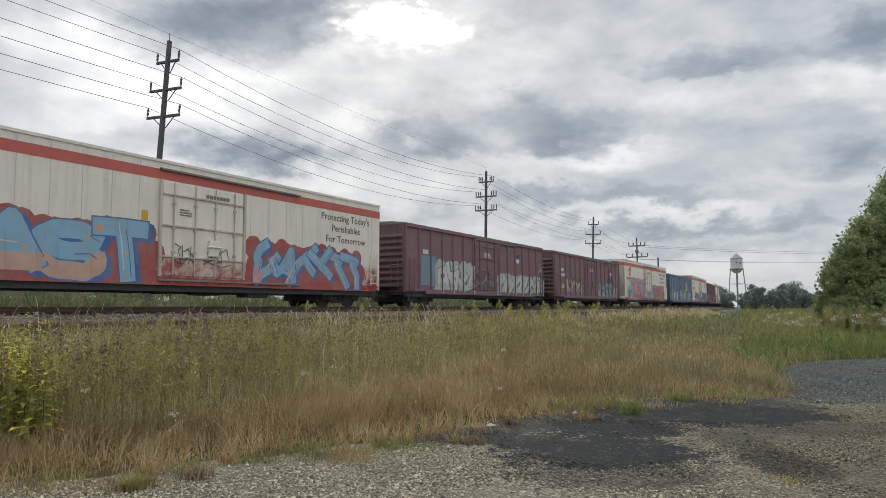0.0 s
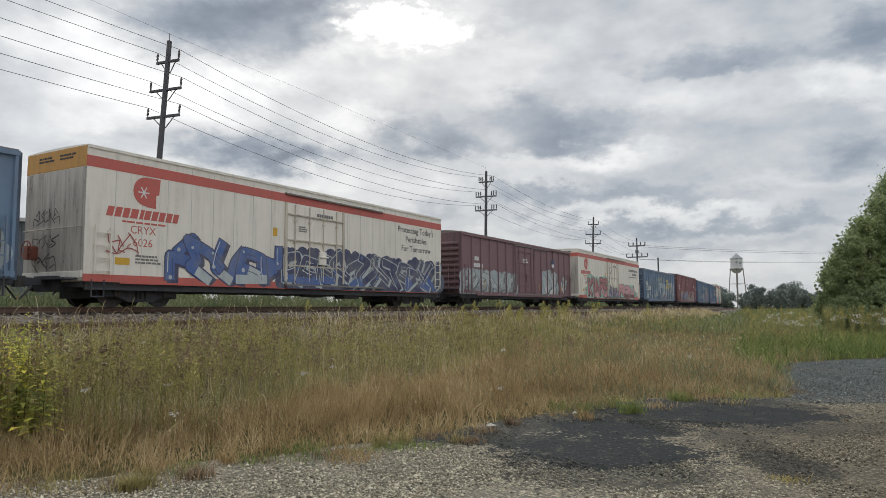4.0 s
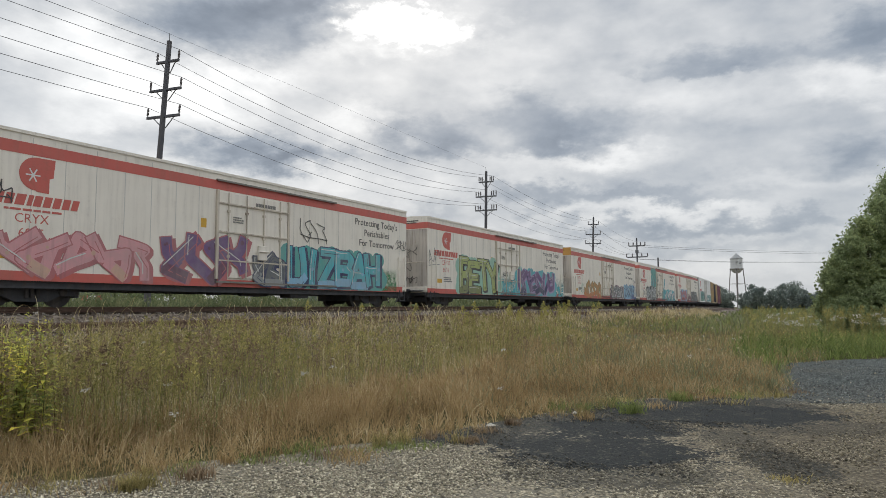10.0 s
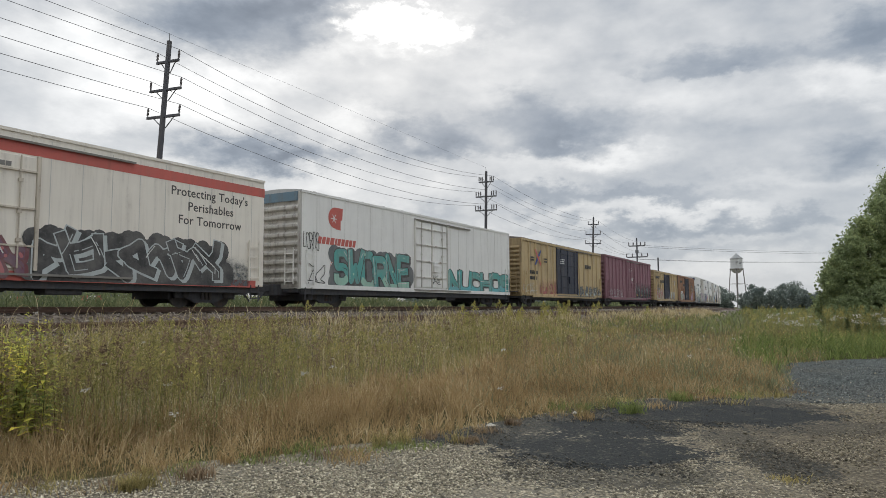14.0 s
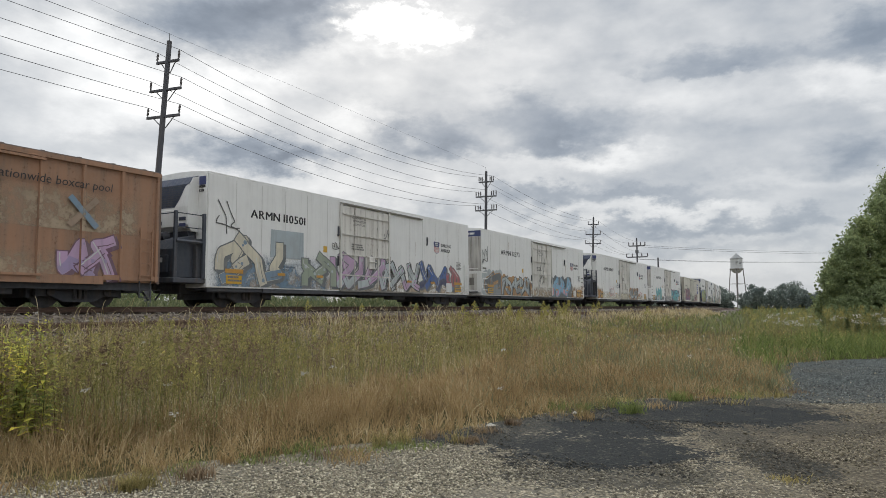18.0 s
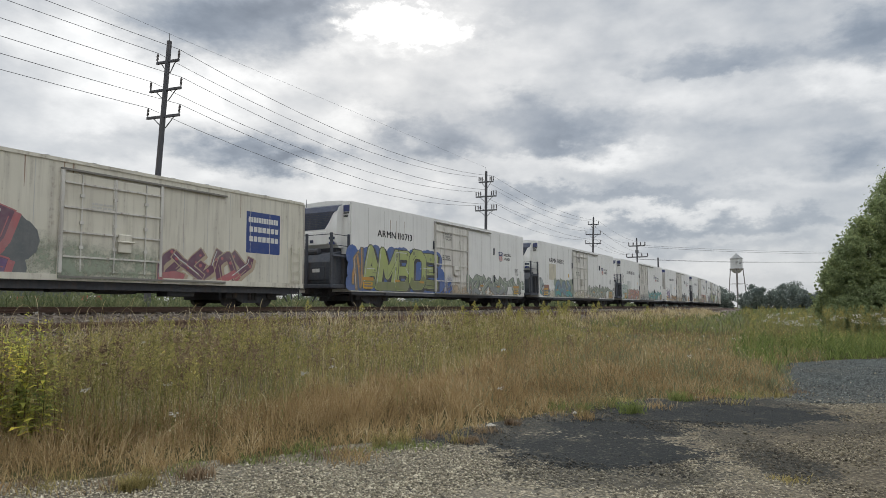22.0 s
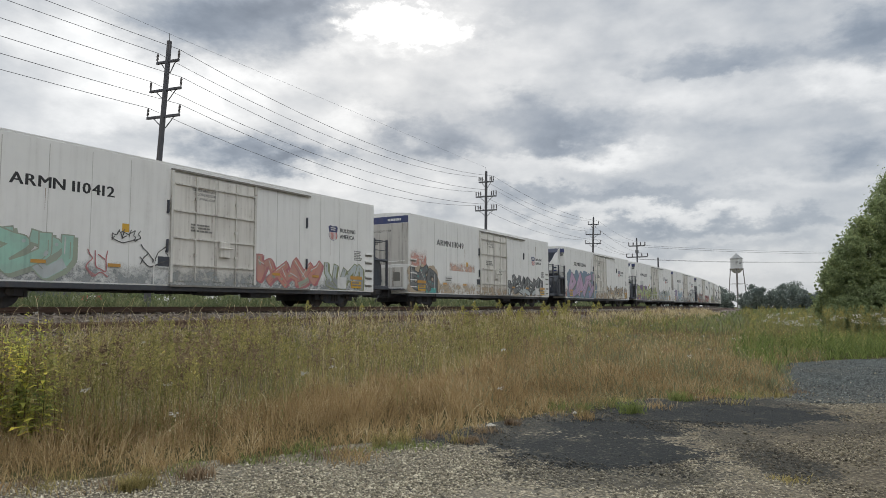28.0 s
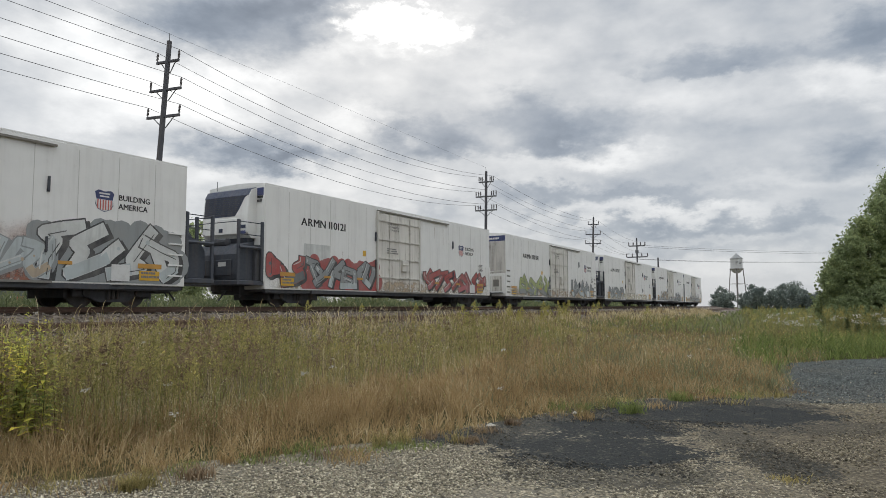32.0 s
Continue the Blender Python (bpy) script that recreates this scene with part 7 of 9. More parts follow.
def tree(x, y, h, spread_, leaf, per, mat_, label, seed, low=0.2, z=0.0, n=26, group="", twigs=0, peak=0.45):
    """A trunk with limbs, clumps of leaves round them and, with twigs, leafy shoots that stand out of the crown."""
    r = np.random.default_rng(seed)
    t = thing("tree", label, "tree", Matrix.Translation((x, y, z)), group)
    g = Geo()
    g.tube((0, 0, -0.3), (0.02 * h, 0, h * 0.45), 0.022 * h, BARK, 7, 0.014 * h)
    g.tube((0.02 * h, 0, h * 0.45), (0, 0.01 * h, h * 0.85), 0.014 * h, BARK, 6, 0.004 * h)
    part("trunk", g, t)
    clumps = []
    for k in range(n):
        u = low + (0.95 - low) * (k + r.uniform()) / n
        a = r.uniform(0, 6.28)
        w = spread_ * max(0.08, 1 - abs(u - peak) ** 1.6 * 1.9) * r.uniform(0.2, 1.0) ** 0.7
        p = (w * math.cos(a), w * math.sin(a), h * u)
        clumps.append((p, spread_ * r.uniform(0.2, 0.38), r.uniform(0.5, 1.2)))
        if k % 3 == 0:
            part("limb", Geo().tube((0.01 * h, 0, max(h * u - 0.35 * w - 0.1, 0.1 * h)), p, 0.007 * h, BARK, 5, 0.002 * h), t)
        if k < twigs:
            q = spread_ * r.uniform(0.16, 0.4)
            for i in range(4):
                clumps.append(((p[0] * (1.0 + 0.1 * i), p[1] * (1.0 + 0.1 * i), p[2] + q * (0.6 + 0.45 * i)), spread_ * 0.09 * (1.3 - 0.25 * i), 0.05))
    part("crown", crown_mesh(r, clumps, per, leaf, mat_), t, "uneven crown of small leaves")
    return t


def make_trees():
    lab = "bushy green cottonwood at the edge of the lot"
    for i, (x, y, h, w) in enumerate(((23.75, 42.0, 4.6, 1.25), (24.7, 42.0, 5.9, 1.5), (25.9, 42.5, 7.2, 1.6), (27.1, 43.0, 8.6, 1.8), (28.6, 43.5, 10.4, 2.0), (29.9, 44.0, 12.2, 2.3), (27.2, 39.0, 4.6, 1.9), (29.0, 40.0, 7.0, 2.1), (33.0, 46.0, 12.2, 2.8), (23.6, 41.0, 2.1, 1.3), (25.2, 40.0, 2.7, 1.7), (27.0, 38.0, 3.0, 2.0))):
        tree(x, y, h, w, 0.118, 460, TREE_LEAF, lab, 100 + i, -0.02, n=68, group="bushy trees by the lot", twigs=60, peak=0.36)
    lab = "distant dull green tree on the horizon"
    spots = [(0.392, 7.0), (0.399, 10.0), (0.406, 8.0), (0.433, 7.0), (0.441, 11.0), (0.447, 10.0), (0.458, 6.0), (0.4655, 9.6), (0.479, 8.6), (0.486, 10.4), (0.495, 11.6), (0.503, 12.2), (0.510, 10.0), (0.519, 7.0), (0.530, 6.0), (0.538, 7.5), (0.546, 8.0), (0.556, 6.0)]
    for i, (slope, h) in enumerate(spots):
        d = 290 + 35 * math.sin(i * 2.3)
        tree(slope * d, d, h * d / 300, 2.9 + 0.12 * h, 0.5, 150, HAZED_FAR_LEAF, lab, 200 + i, 0.1, n=24, group="trees on the horizon", twigs=10, peak=0.55)
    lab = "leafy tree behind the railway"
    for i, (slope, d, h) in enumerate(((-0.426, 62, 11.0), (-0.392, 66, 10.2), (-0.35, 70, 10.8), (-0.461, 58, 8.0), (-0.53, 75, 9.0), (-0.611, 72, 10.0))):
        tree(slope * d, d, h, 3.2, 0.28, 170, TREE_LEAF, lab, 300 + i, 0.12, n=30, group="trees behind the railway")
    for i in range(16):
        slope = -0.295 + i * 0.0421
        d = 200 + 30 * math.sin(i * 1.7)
        tree(slope * d, d, 6.5 + 1.5 * math.sin(i * 2.9), 4.5, 0.6, 110, HAZED_FAR_LEAF, "low far tree behind the railway", 400 + i, 0.04, n=16, group="far trees behind the railway")


make_trees()


def make_back_building():
    """A long shed and red-and-white barrier boards behind the railway."""
    wall = paint("shed_blue_grey_metal", (0.095, 0.110, 0.122), 0.4, 0.15, 0.6)
    b = thing("metal_shed", "blue-grey corrugated metal shed behind the railway", "shed", Matrix.Translation((-31.0, 57.0, 0)) @ Matrix.Rotation(radians(8), 4, "Z"))
    g = Geo()
    g.box(-30, 0, 0, 14, 0, 8.8, wall)
    for k in range(60):
        g.box(-30 + 0.5 * k, -29.9 + 0.5 * k, -0.05, 0.0, 0.0, 8.6, wall)
    part("wall", g, b)
    part("roof", Geo().prism([(-30.4, 8.8), (0.4, 8.8), (0.4, 9.1), (-30.4, 9.1)], "Y", -0.4, 14.4, ROOF_GREY), b)
    white = paint("barrier_white", (0.7, 0.7, 0.68), 0.3, 0, 0.6)
    for x, y in ((-25.0, 41.5), (-21.2, 41.5)):
        f = thing("road_barrier", "red and white striped road barrier behind the track", "barrier", Matrix.Translation((x, y, 1.0)) @ Matrix.Rotation(radians(-10), 4, "Z"), "road barriers")
        for k in range(4):
            part("board", Geo().prism([(-1.0 + 0.5 * k, 0.95), (-0.5 + 0.5 * k, 0.95), (-0.35 + 0.5 * k, 1.45), (-0.85 + 0.5 * k, 1.45)], "Y", -0.03, 0.03, BRIGHT_RED if k % 2 else white), f)
        for s in (-0.7, 0.7):
            part("post", Geo().box(s - 0.05, s + 0.05, 0.03, 0.12, -0.4, 1.4, white), f)


make_back_building()


def make_stones():
    """Loose stones on the near gravel, and a few pale rocks by the weeds."""
    r = np.random.default_rng(3)
    ico = np.array([(0, 0, 1), (0.9, 0, 0.2), (0.28, 0.85, 0.2), (-0.72, 0.52, 0.25), (-0.72, -0.52, 0.15), (0.28, -0.85, 0.2), (0, 0, -0.6)])
    tri = np.array([(0, 1, 2), (0, 2, 3), (0, 3, 4), (0, 4, 5), (0, 5, 1), (6, 2, 1), (6, 3, 2), (6, 4, 3), (6, 5, 4), (6, 1, 5)])
    n = 150000
    y = 5.4 + 13.5 * r.uniform(0, 1, n) ** 1.6
    x = r.uniform(-0.72, 0.72, n) * y
    d = np.interp(x, EX, EY) + 0.3 - y
    wet = np.minimum(((x - 1.9) / 1.05) ** 2 + ((y - 8.6) / 1.3) ** 2, ((x - 4.1) / 1.6) ** 2 + ((y - 10.7) / 0.95) ** 2) + 0.6 * (wave(x, y, 2.8, 78) - 0.5)
    keep = (d > 0) & (wave(x, y, 2.2, 77) * np.where((y > 11.6) & (x > 5.3), 0.06, np.where(x > 2.4 + 0.8 * wave(x, y, 1.6, 79), 0.8, 1.2)) > r.uniform(0, 1, n)) & ((wet > 1) | (r.uniform(0, 1, n) < 0.05))
    x, y = x[keep], y[keep]
    n = len(x)
    sc = 0.0102 * np.exp(r.normal(0, 0.36, n))
    a = r.uniform(0, 6.28, n)
    q = ico[None] * (1 + r.normal(0, 0.18, (n, 7, 3))) * sc[:, None, None]
    v = np.stack([q[..., 0] * np.cos(a)[:, None] - q[..., 1] * np.sin(a)[:, None] + x[:, None], q[..., 0] * np.sin(a)[:, None] + q[..., 1] * np.cos(a)[:, None] + y[:, None], q[..., 2] * 0.7 + 0.014], -1)
    t = tri[None] + (np.arange(n) * 7)[:, None, None]
    thing("loose_stones", "loose pale crushed stones on the lot", "gravel", kind="stuff", mesh=tri_mesh("loose_stones", v.reshape(-1, 3), t.reshape(-1, 3), STONE))
    n = 16000
    y = 11.6 + 10.4 * r.uniform(0, 1, n) ** 1.3
    x = r.uniform(0.33, 0.72, n) * y
    keep = (np.interp(x, EX, EY) - 0.1 > y) & (x > 5.6 + 0.8 * wave(x, y, 1.6, 81)) & (wave(x, y, 2.6, 82) + 0.3 > r.uniform(0, 1, n))
    x, y = x[keep], y[keep]
    n = len(x)
    sc, a = 0.013 * np.exp(r.normal(0, 0.35, n)), r.uniform(0, 6.28, n)
    q = ico[None] * (1 + r.normal(0, 0.18, (n, 7, 3))) * sc[:, None, None]
    v = np.stack([q[..., 0] * np.cos(a)[:, None] - q[..., 1] * np.sin(a)[:, None] + x[:, None], q[..., 0] * np.sin(a)[:, None] + q[..., 1] * np.cos(a)[:, None] + y[:, None], q[..., 2] * 0.7 + 0.014], -1)
    t = tri[None] + (np.arange(n) * 7)[:, None, None]
    thing("lane_stones", "dark blue-grey crushed stones on the lane", "gravel", kind="stuff", mesh=tri_mesh("lane_stones", v.reshape(-1, 3), t.reshape(-1, 3), LANE_STONE))
    n = 10000
    s_, o_ = -2 + 62 * r.uniform(0, 1, n) ** 1.3, np.concatenate([r.uniform(1.5, 7.2, n - 2500), r.uniform(-2.6, 1.5, 2500)])
    x = FOOT[0] + SN * s_ + CN * (o_ - HALF) - 0.5 * BEND_1 * s_ ** 2 * CN
    y = FOOT[1] + CN * s_ - SN * (o_ - HALF) + 0.5 * BEND_1 * s_ ** 2 * SN
    z = np.interp(o_, BO, BZ)
    sc, a = 0.036 * np.exp(r.normal(0, 0.3, n)), r.uniform(0, 6.28, n)
    q = ico[None] * (1 + r.normal(0, 0.2, (n, 7, 3))) * sc[:, None, None]
    v = np.stack([q[..., 0] * np.cos(a)[:, None] - q[..., 1] * np.sin(a)[:, None] + x[:, None], q[..., 0] * np.sin(a)[:, None] + q[..., 1] * np.cos(a)[:, None] + y[:, None], q[..., 2] * 0.8 + z[:, None] + 0.012], -1)
    t = tri[None] + (np.arange(n) * 7)[:, None, None]
    thing("ballast_stones", "loose grey-brown ballast stones round the tracks", "ballast", kind="stuff", mesh=tri_mesh("ballast_stones", v.reshape(-1, 3), t.reshape(-1, 3), BALLAST_STONE))
    for k, (x, y, s) in enumerate(((0.62, 9.45, 0.06), (1.95, 10.55, 0.05), (2.1, 10.7, 0.04), (1.0, 9.8, 0.035), (4.4, 12.3, 0.05))):
        g = Geo().add([tuple(c * s * np.array([1.3, 1, 0.8]) * (1 + 0.15 * math.sin(9 * k + i))) for i, c in enumerate(ico)], [tuple(f) for f in tri], ROCK)
        thing("rock", "small pale rock lying at the edge of the weeds", "rock", Matrix.Translation((x, y, 0.03)) @ Matrix.Rotation(k, 4, "Z"), "rocks by the weeds", mesh=g)
    # Loose tufts that stand out on the gravel.
    rr = np.random.default_rng(21)
    for x, y, h, mat_ in ((2.85, 10.75, 0.20, GREEN), (-2.75, 6.35, 0.16, OLIVE), (-2.35, 6.75, 0.14, BROWN_WEED), (4.05, 12.1, 0.18, GREEN), (3.15, 6.55, 0.05, OLIVE), (0.3, 8.5, 0.08, BROWN_WEED)):
        n = 150
        bx, by = rr.normal(x, 0.10, n), rr.normal(y, 0.08, n)
        v, t = blades(np.stack([bx, by, np.zeros(n)], 1), h * rr.uniform(0.6, 1.3, n), np.full(n, 0.010), rr.uniform(0.3, 0.95, n))
        thing("grass_tuft", "small tuft of grass growing in the gravel", "grass", kind="stuff", mesh=tri_mesh("grass_tuft", v, t, mat_))


def edge_tufts():
    """Small green and olive tufts along the ragged border of the lot."""
    r = np.random.default_rng(44)
    kinds = {}
    for k in range(60):
        x = r.uniform(-5.0, 7.0)
        y = float(np.interp(x, EX, EY)) + r.normal(0.0, 0.3)
        n = int(r.integers(40, 130))
        s = r.uniform(0.05, 0.16)
        bx, by = r.normal(x, s, n), r.normal(y, s, n)
        v, t = blades(np.stack([bx, by, np.full(n, -0.005)], 1), r.uniform(0.07, 0.2) * r.uniform(0.5, 1.3, n), np.full(n, 0.008), r.uniform(0.3, 0.95, n))
        kinds.setdefault(k % 4, []).append((v, t))
    for k, made in kinds.items():
        at, ts = 0, []
        for v, t in made:
            ts.append(t + at)
            at += len(v)
        thing("grass_tufts", "small tufts of grass along the gravel border", "grass", kind="stuff", mesh=tri_mesh("grass_tufts", np.concatenate([v for v, t in made]), np.concatenate(ts), (OLIVE, GREEN, RUST_GRASS, BROWN_WEED)[k]))


edge_tufts()


def stone_material():
    m, b, bsdf = material("loose_limestone")
    geo = b.n("ShaderNodeNewGeometry")
    col, cell, fine, damp, dusty = gravel_colour(b, geo.outputs["Position"])
    tone = b.ramp(geo.outputs["Random Per Island"], [(0.0, (0.11, 0.10, 0.08)), (0.5, (0.315, 0.278, 0.200)), (1.0, (0.63, 0.57, 0.435))])
    tone = b.mix(b.math("MULTIPLY", dusty, 0.68), tone, (0.50, 0.47, 0.44), "MULTIPLY")
    b.put(bsdf.inputs["Base Color"], b.mix(b.math("MULTIPLY", damp, 0.85), tone, (0.03, 0.03, 0.032)))
    bsdf.inputs["Roughness"].default_value = 0.95
    bsdf.inputs["Specular IOR Level"].default_value = 0.1
    return m


def crushed_stone_material(name, tones, dirt):
    m, b, bsdf = material(name)
    geo = b.n("ShaderNodeNewGeometry")
    col = b.ramp(geo.outputs["Random Per Island"], [(0.5 * i, c) for i, c in enumerate(tones)])
    b.put(bsdf.inputs["Base Color"], b.mix(b.span(b.noise(geo.outputs["Position"], 14.0, 4), 0.4, 0.7, 0.0, 0.4), col, dirt))
    bsdf.inputs["Roughness"].default_value = 0.95
    return m


STONE = stone_material()
BALLAST_STONE = crushed_stone_material("ballast_stone", ((0.07, 0.058, 0.048), (0.20, 0.172, 0.145), (0.42, 0.375, 0.32)), (0.13, 0.09, 0.065))
LANE_STONE = crushed_stone_material("lane_stone", ((0.040, 0.045, 0.044), (0.115, 0.128, 0.122), (0.25, 0.265, 0.25)), (0.09, 0.097, 0.092))
ROCK = paint("pale_rock", (0.45, 0.42, 0.36), 0.3, 0.1, 0.9)
make_stones()

# ---- the train ----
TRAIN = []


def couple(near, L, car):
    """Hangs a car on the train; near is where its trailing end stands at the start."""
    TRAIN.append((near + L / 2, L, car))


def stripe_marks(car, number, slogan=True):
    decal(car, "snow_mark", snow_mark(BRIGHT_RED), -8.75, 3.16, "faded red company mark")
    decal(car, "maker_mark", blocks([(0.0, (0.27, 0.27, 0.27, 0.32, 0.17, 0.27, 0.27, 0.27, 0.27, 0.25))], 0.30, 0.1, BRIGHT_RED, 0.25), -9.65, 2.75, "row of red blocks")
    decal(car, "fine_print", fine_print(1, 1.6, 0.06, BRIGHT_RED), -9.1, 2.60)
    end_tags(car, -10.3, int(number))
    decal(car, "car_number", lettering("CRYX\n" + number, 0.36, BRIGHT_RED, 0, "CENTER"), -8.35, 2.28, "red lettering")
    decal(car, "fine_print", fine_print(3, 0.9, 0.06, FADED), -8.6, 1.55)
    if slogan:
        decal(car, "slogan", lettering("Protecting Today's\nPerishables\nFor Tomorrow", 0.43, STENCIL_GREY, 0.0, "CENTER", 1.04, 0.014), 7.75, 3.72, "dark slanted lettering")
    decal(car, "door_mark", fine_print(1, 0.95, 0.13, FADED), -0.1, 3.75, "", lift=0.06)
    decal(car, "fine_print", fine_print(3, 0.5, 0.05, FADED), -1.2, 3.2, "", lift=0.06)


def end_tags(car, x, seed):
    """Dark tags sprayed on the trailing end."""
    r = random.Random(seed)
    g = Geo()
    for row in range(r.choice((2, 3))):
        a = r.uniform(0.0, 0.5)
        for m in letters(r, "x" * r.randint(3, 5), a, a + r.uniform(1.3, 2.0), 0.72 * row, 0.72 * row + r.uniform(0.45, 0.65), 0.04, 1.5):
            for run in m:
                for poly in brush(smooth_line(run, 3), r.choice((0.03, 0.045))):
                    g.add([(p, q, 0.0) for p, q in poly], [tuple(range(len(poly)))], can("black"))
    decal(car, "graffiti", g, x, r.uniform(1.0, 1.5), "dark tags on the end wall", True, 0.056, 1.1)


def service_marks(car, *patch):
    """Yellow blocks with a red bar, as on the blue boxcars."""
    decal(car, "maker_mark", blocks([(0.0, (0.24, 0.26, 0.2, 0.25, 0.22, 0.26)), (0.55, (0.30, 0.22, 0.22, 0.22)), (0.0, (0.22, 0.22, 0.24, 0.24, 0.13, 0.24, 0.22))], 0.27, 0.13, LETTER_YELLOW), 3.1, 3.05, "rows of yellow blocks", lift=0.08)
    decal(car, "mark_bar", plate(0.20, 0.62, BRIGHT_RED), 5.1, 2.35, "red bar", lift=0.08)
    for x, z in ((5.42, 2.62), (5.42, 2.38), (5.75, 2.38)):
        decal(car, "mark_square", plate(0.22, 0.18, LETTER_YELLOW), x, z, "yellow square", lift=0.08)
    decal(car, "fine_print", fine_print(3, 1.3, 0.08, LETTER_YELLOW), -0.6, 3.35, "", lift=0.06)
    for k in patch:
        number_patch(car, -7.95, 2.45, *k)


def number_patch(car, x, z, rows, ink, back=None, size=0.36):
    """Reporting marks and number on posts and panels, some on a repainted patch."""
    for k, words in enumerate(rows):
        if back:
            decal(car, "paint_patch", plate(0.30 * size / 0.36 * len(words) + 0.12, size * 1.22, back), x - 0.06, z - 0.5 * k - 0.08, "repainted patch", lift=0.080)
        decal(car, "car_number", lettering(words, size * 1.25, ink, 0.0, "LEFT", 1.05, 0.02), x, z - 0.5 * k, "stencilled lettering", lift=0.086)


def box_marks(car, shield_x=4.6):
    """Number blocks and a small shield on a brown boxcar."""
    decal(car, "shield_mark", plain_shield(), shield_x, 2.85, "white and dark shield", lift=0.08)
    decal(car, "car_number", fine_print(1, 1.2, 0.24, STENCIL_WHITE), -7.6, 2.35, "", lift=0.01)
    decal(car, "car_number", fine_print(1, 0.5, 0.24, STENCIL_WHITE), -7.5, 2.75, "", lift=0.01)
    decal(car, "fine_print", fine_print(4, 0.6, 0.05, STENCIL_WHITE), -7.4, 1.7, "", lift=0.01)
    decal(car, "fine_print", fine_print(3, 0.9, 0.06, STENCIL_WHITE), -0.4, 3.2, "", lift=0.06)
    for x in (-6.2, -2.6, 2.7, 7.2):
        decal(car, "reflector", plate(0.09, 0.42, YELLOW), x, 1.15, "yellow reflector", lift=0.02)


def plain_shield():
    def make():
        g = Geo()
        g.prism([(0, 0.75), (0.15, 0.86), (0.35, 0.80), (0.55, 0.86), (0.70, 0.75), (0.64, 0.42), (0.06, 0.42)], "Z", 0, 0.004, NAVY_BAND)
        g.prism([(0.06, 0.42), (0.64, 0.42), (0.68, 0.2), (0.55, 0.06), (0.35, 0.0), (0.15, 0.06), (0.02, 0.2)], "Z", 0, 0.004, STENCIL_WHITE)
        g.v = [(a * 0.8, b * 0.72, c) for a, b, c in g.v]
        return g.mesh("shield_mark")
    return shared("plain_shield", make)


def rust_runs(car, seed, n, coat=None):
    """Rust that has run down from the eaves and the door track."""
    r = random.Random(seed)
    for k in range(n):
        x, z = r.uniform(-8.5, 8.5), r.choice((4.25, 4.2, 3.3, 2.4))
        h, w = r.uniform(0.3, 1.2), r.uniform(0.02, 0.06)
        g = Geo().add([(x, -HALF - 0.0045, z), (x + w, -HALF - 0.0045, z), (x + w * 0.7, -HALF - 0.0045, z - h), (x + w * 0.35, -HALF - 0.0045, z - h)], [(0, 1, 2, 3)], coat or RUSTY)
        part("rust_streak", g, car)


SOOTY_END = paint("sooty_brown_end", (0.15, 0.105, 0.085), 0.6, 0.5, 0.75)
BAND_ORANGE = paint("end_band_orange", (0.50, 0.26, 0.06), 0.4, 0.1, 0.6)
BAND_STEEL = paint("end_band_steel_blue", (0.12, 0.19, 0.24), 0.4, 0.1, 0.6)
DOOR3, DOOR_S, DOOR_W = (-1.55, 1.55), (-1.75, 1.5), (-2.2, 1.9)


c = stripe_reefer("cream refrigerator car with sky-blue graffiti on a red cloud")
stripe_marks(c, "6012", True)
couple(4.2, 20.6, c)

art(c, (
    ("P", -9.2, -2.3, 0.85, 2.7, "sky peach blue red", "EAST"),
    ("H", -2.3, 2.2, 0.85, 1.5, "red"),
    ("T", -1.4, -0.5, 1.4, 2.1, "black"),
    ("T", -0.2, 1.0, 1.4, 2.1, "black"),
    ("P", 2.2, 8.7, 0.85, 2.6, "sky pink blue red"),
    ("H", 7.7, 10.1, 0.85, 1.8, "red"),
), 1, (), DOOR_S)


c, posts = post_boxcar("brown outside-post boxcar with pale silver graffiti along its foot", 18.4, 4.2, BOX_BROWN, 0.0, 3.1)
couple(27.0, 18.4, c)
box_marks(c, 4.3)

art(c, (
    ("B", -7.7, -6.1, 1.1, 2.7, "steel"),
    ("P", -6.0, -1.7, 0.75, 2.5, "white pale smoke pale"),
    ("P", -1.7, 0.9, 1.1, 2.0, "wine smoke black -"),
    ("P", 1.6, 9.0, 0.75, 2.1, "white pale smoke pale"),
    ("H", 5.8, 9.1, 0.85, 1.9, "pale"),
    ("T", 6.3, 9.0, 1.0, 1.9, "smoke"),
    ("T", 8.3, 9.1, 2.4, 3.1, "white"),
), 2, posts, DOOR3)


c, posts = post_boxcar("brown outside-post boxcar with peach and steel-blue graffiti", 18.0, 4.2, BOX_BROWN, 0.0, 3.1)
couple(47.8, 18.0, c)
box_marks(c, 5.6)

art(c, (
    ("H", -6.3, -1.9, 0.85, 2.4, "grey"),
    ("P", -6.3, -2.6, 0.85, 2.3, "peach purple smoke -"),
    ("H", 1.6, 8.4, 0.85, 2.1, "pale"),
    ("P", 2.3, 7.1, 0.85, 2.2, "steel pale navy -"),
    ("H", 5.1, 6.8, 1.9, 2.6, "smoke"),
), 3, posts, DOOR3)


c = stripe_reefer("cream refrigerator car with large pink block graffiti")
stripe_marks(c, "6001", True)
couple(68.1, 20.6, c)

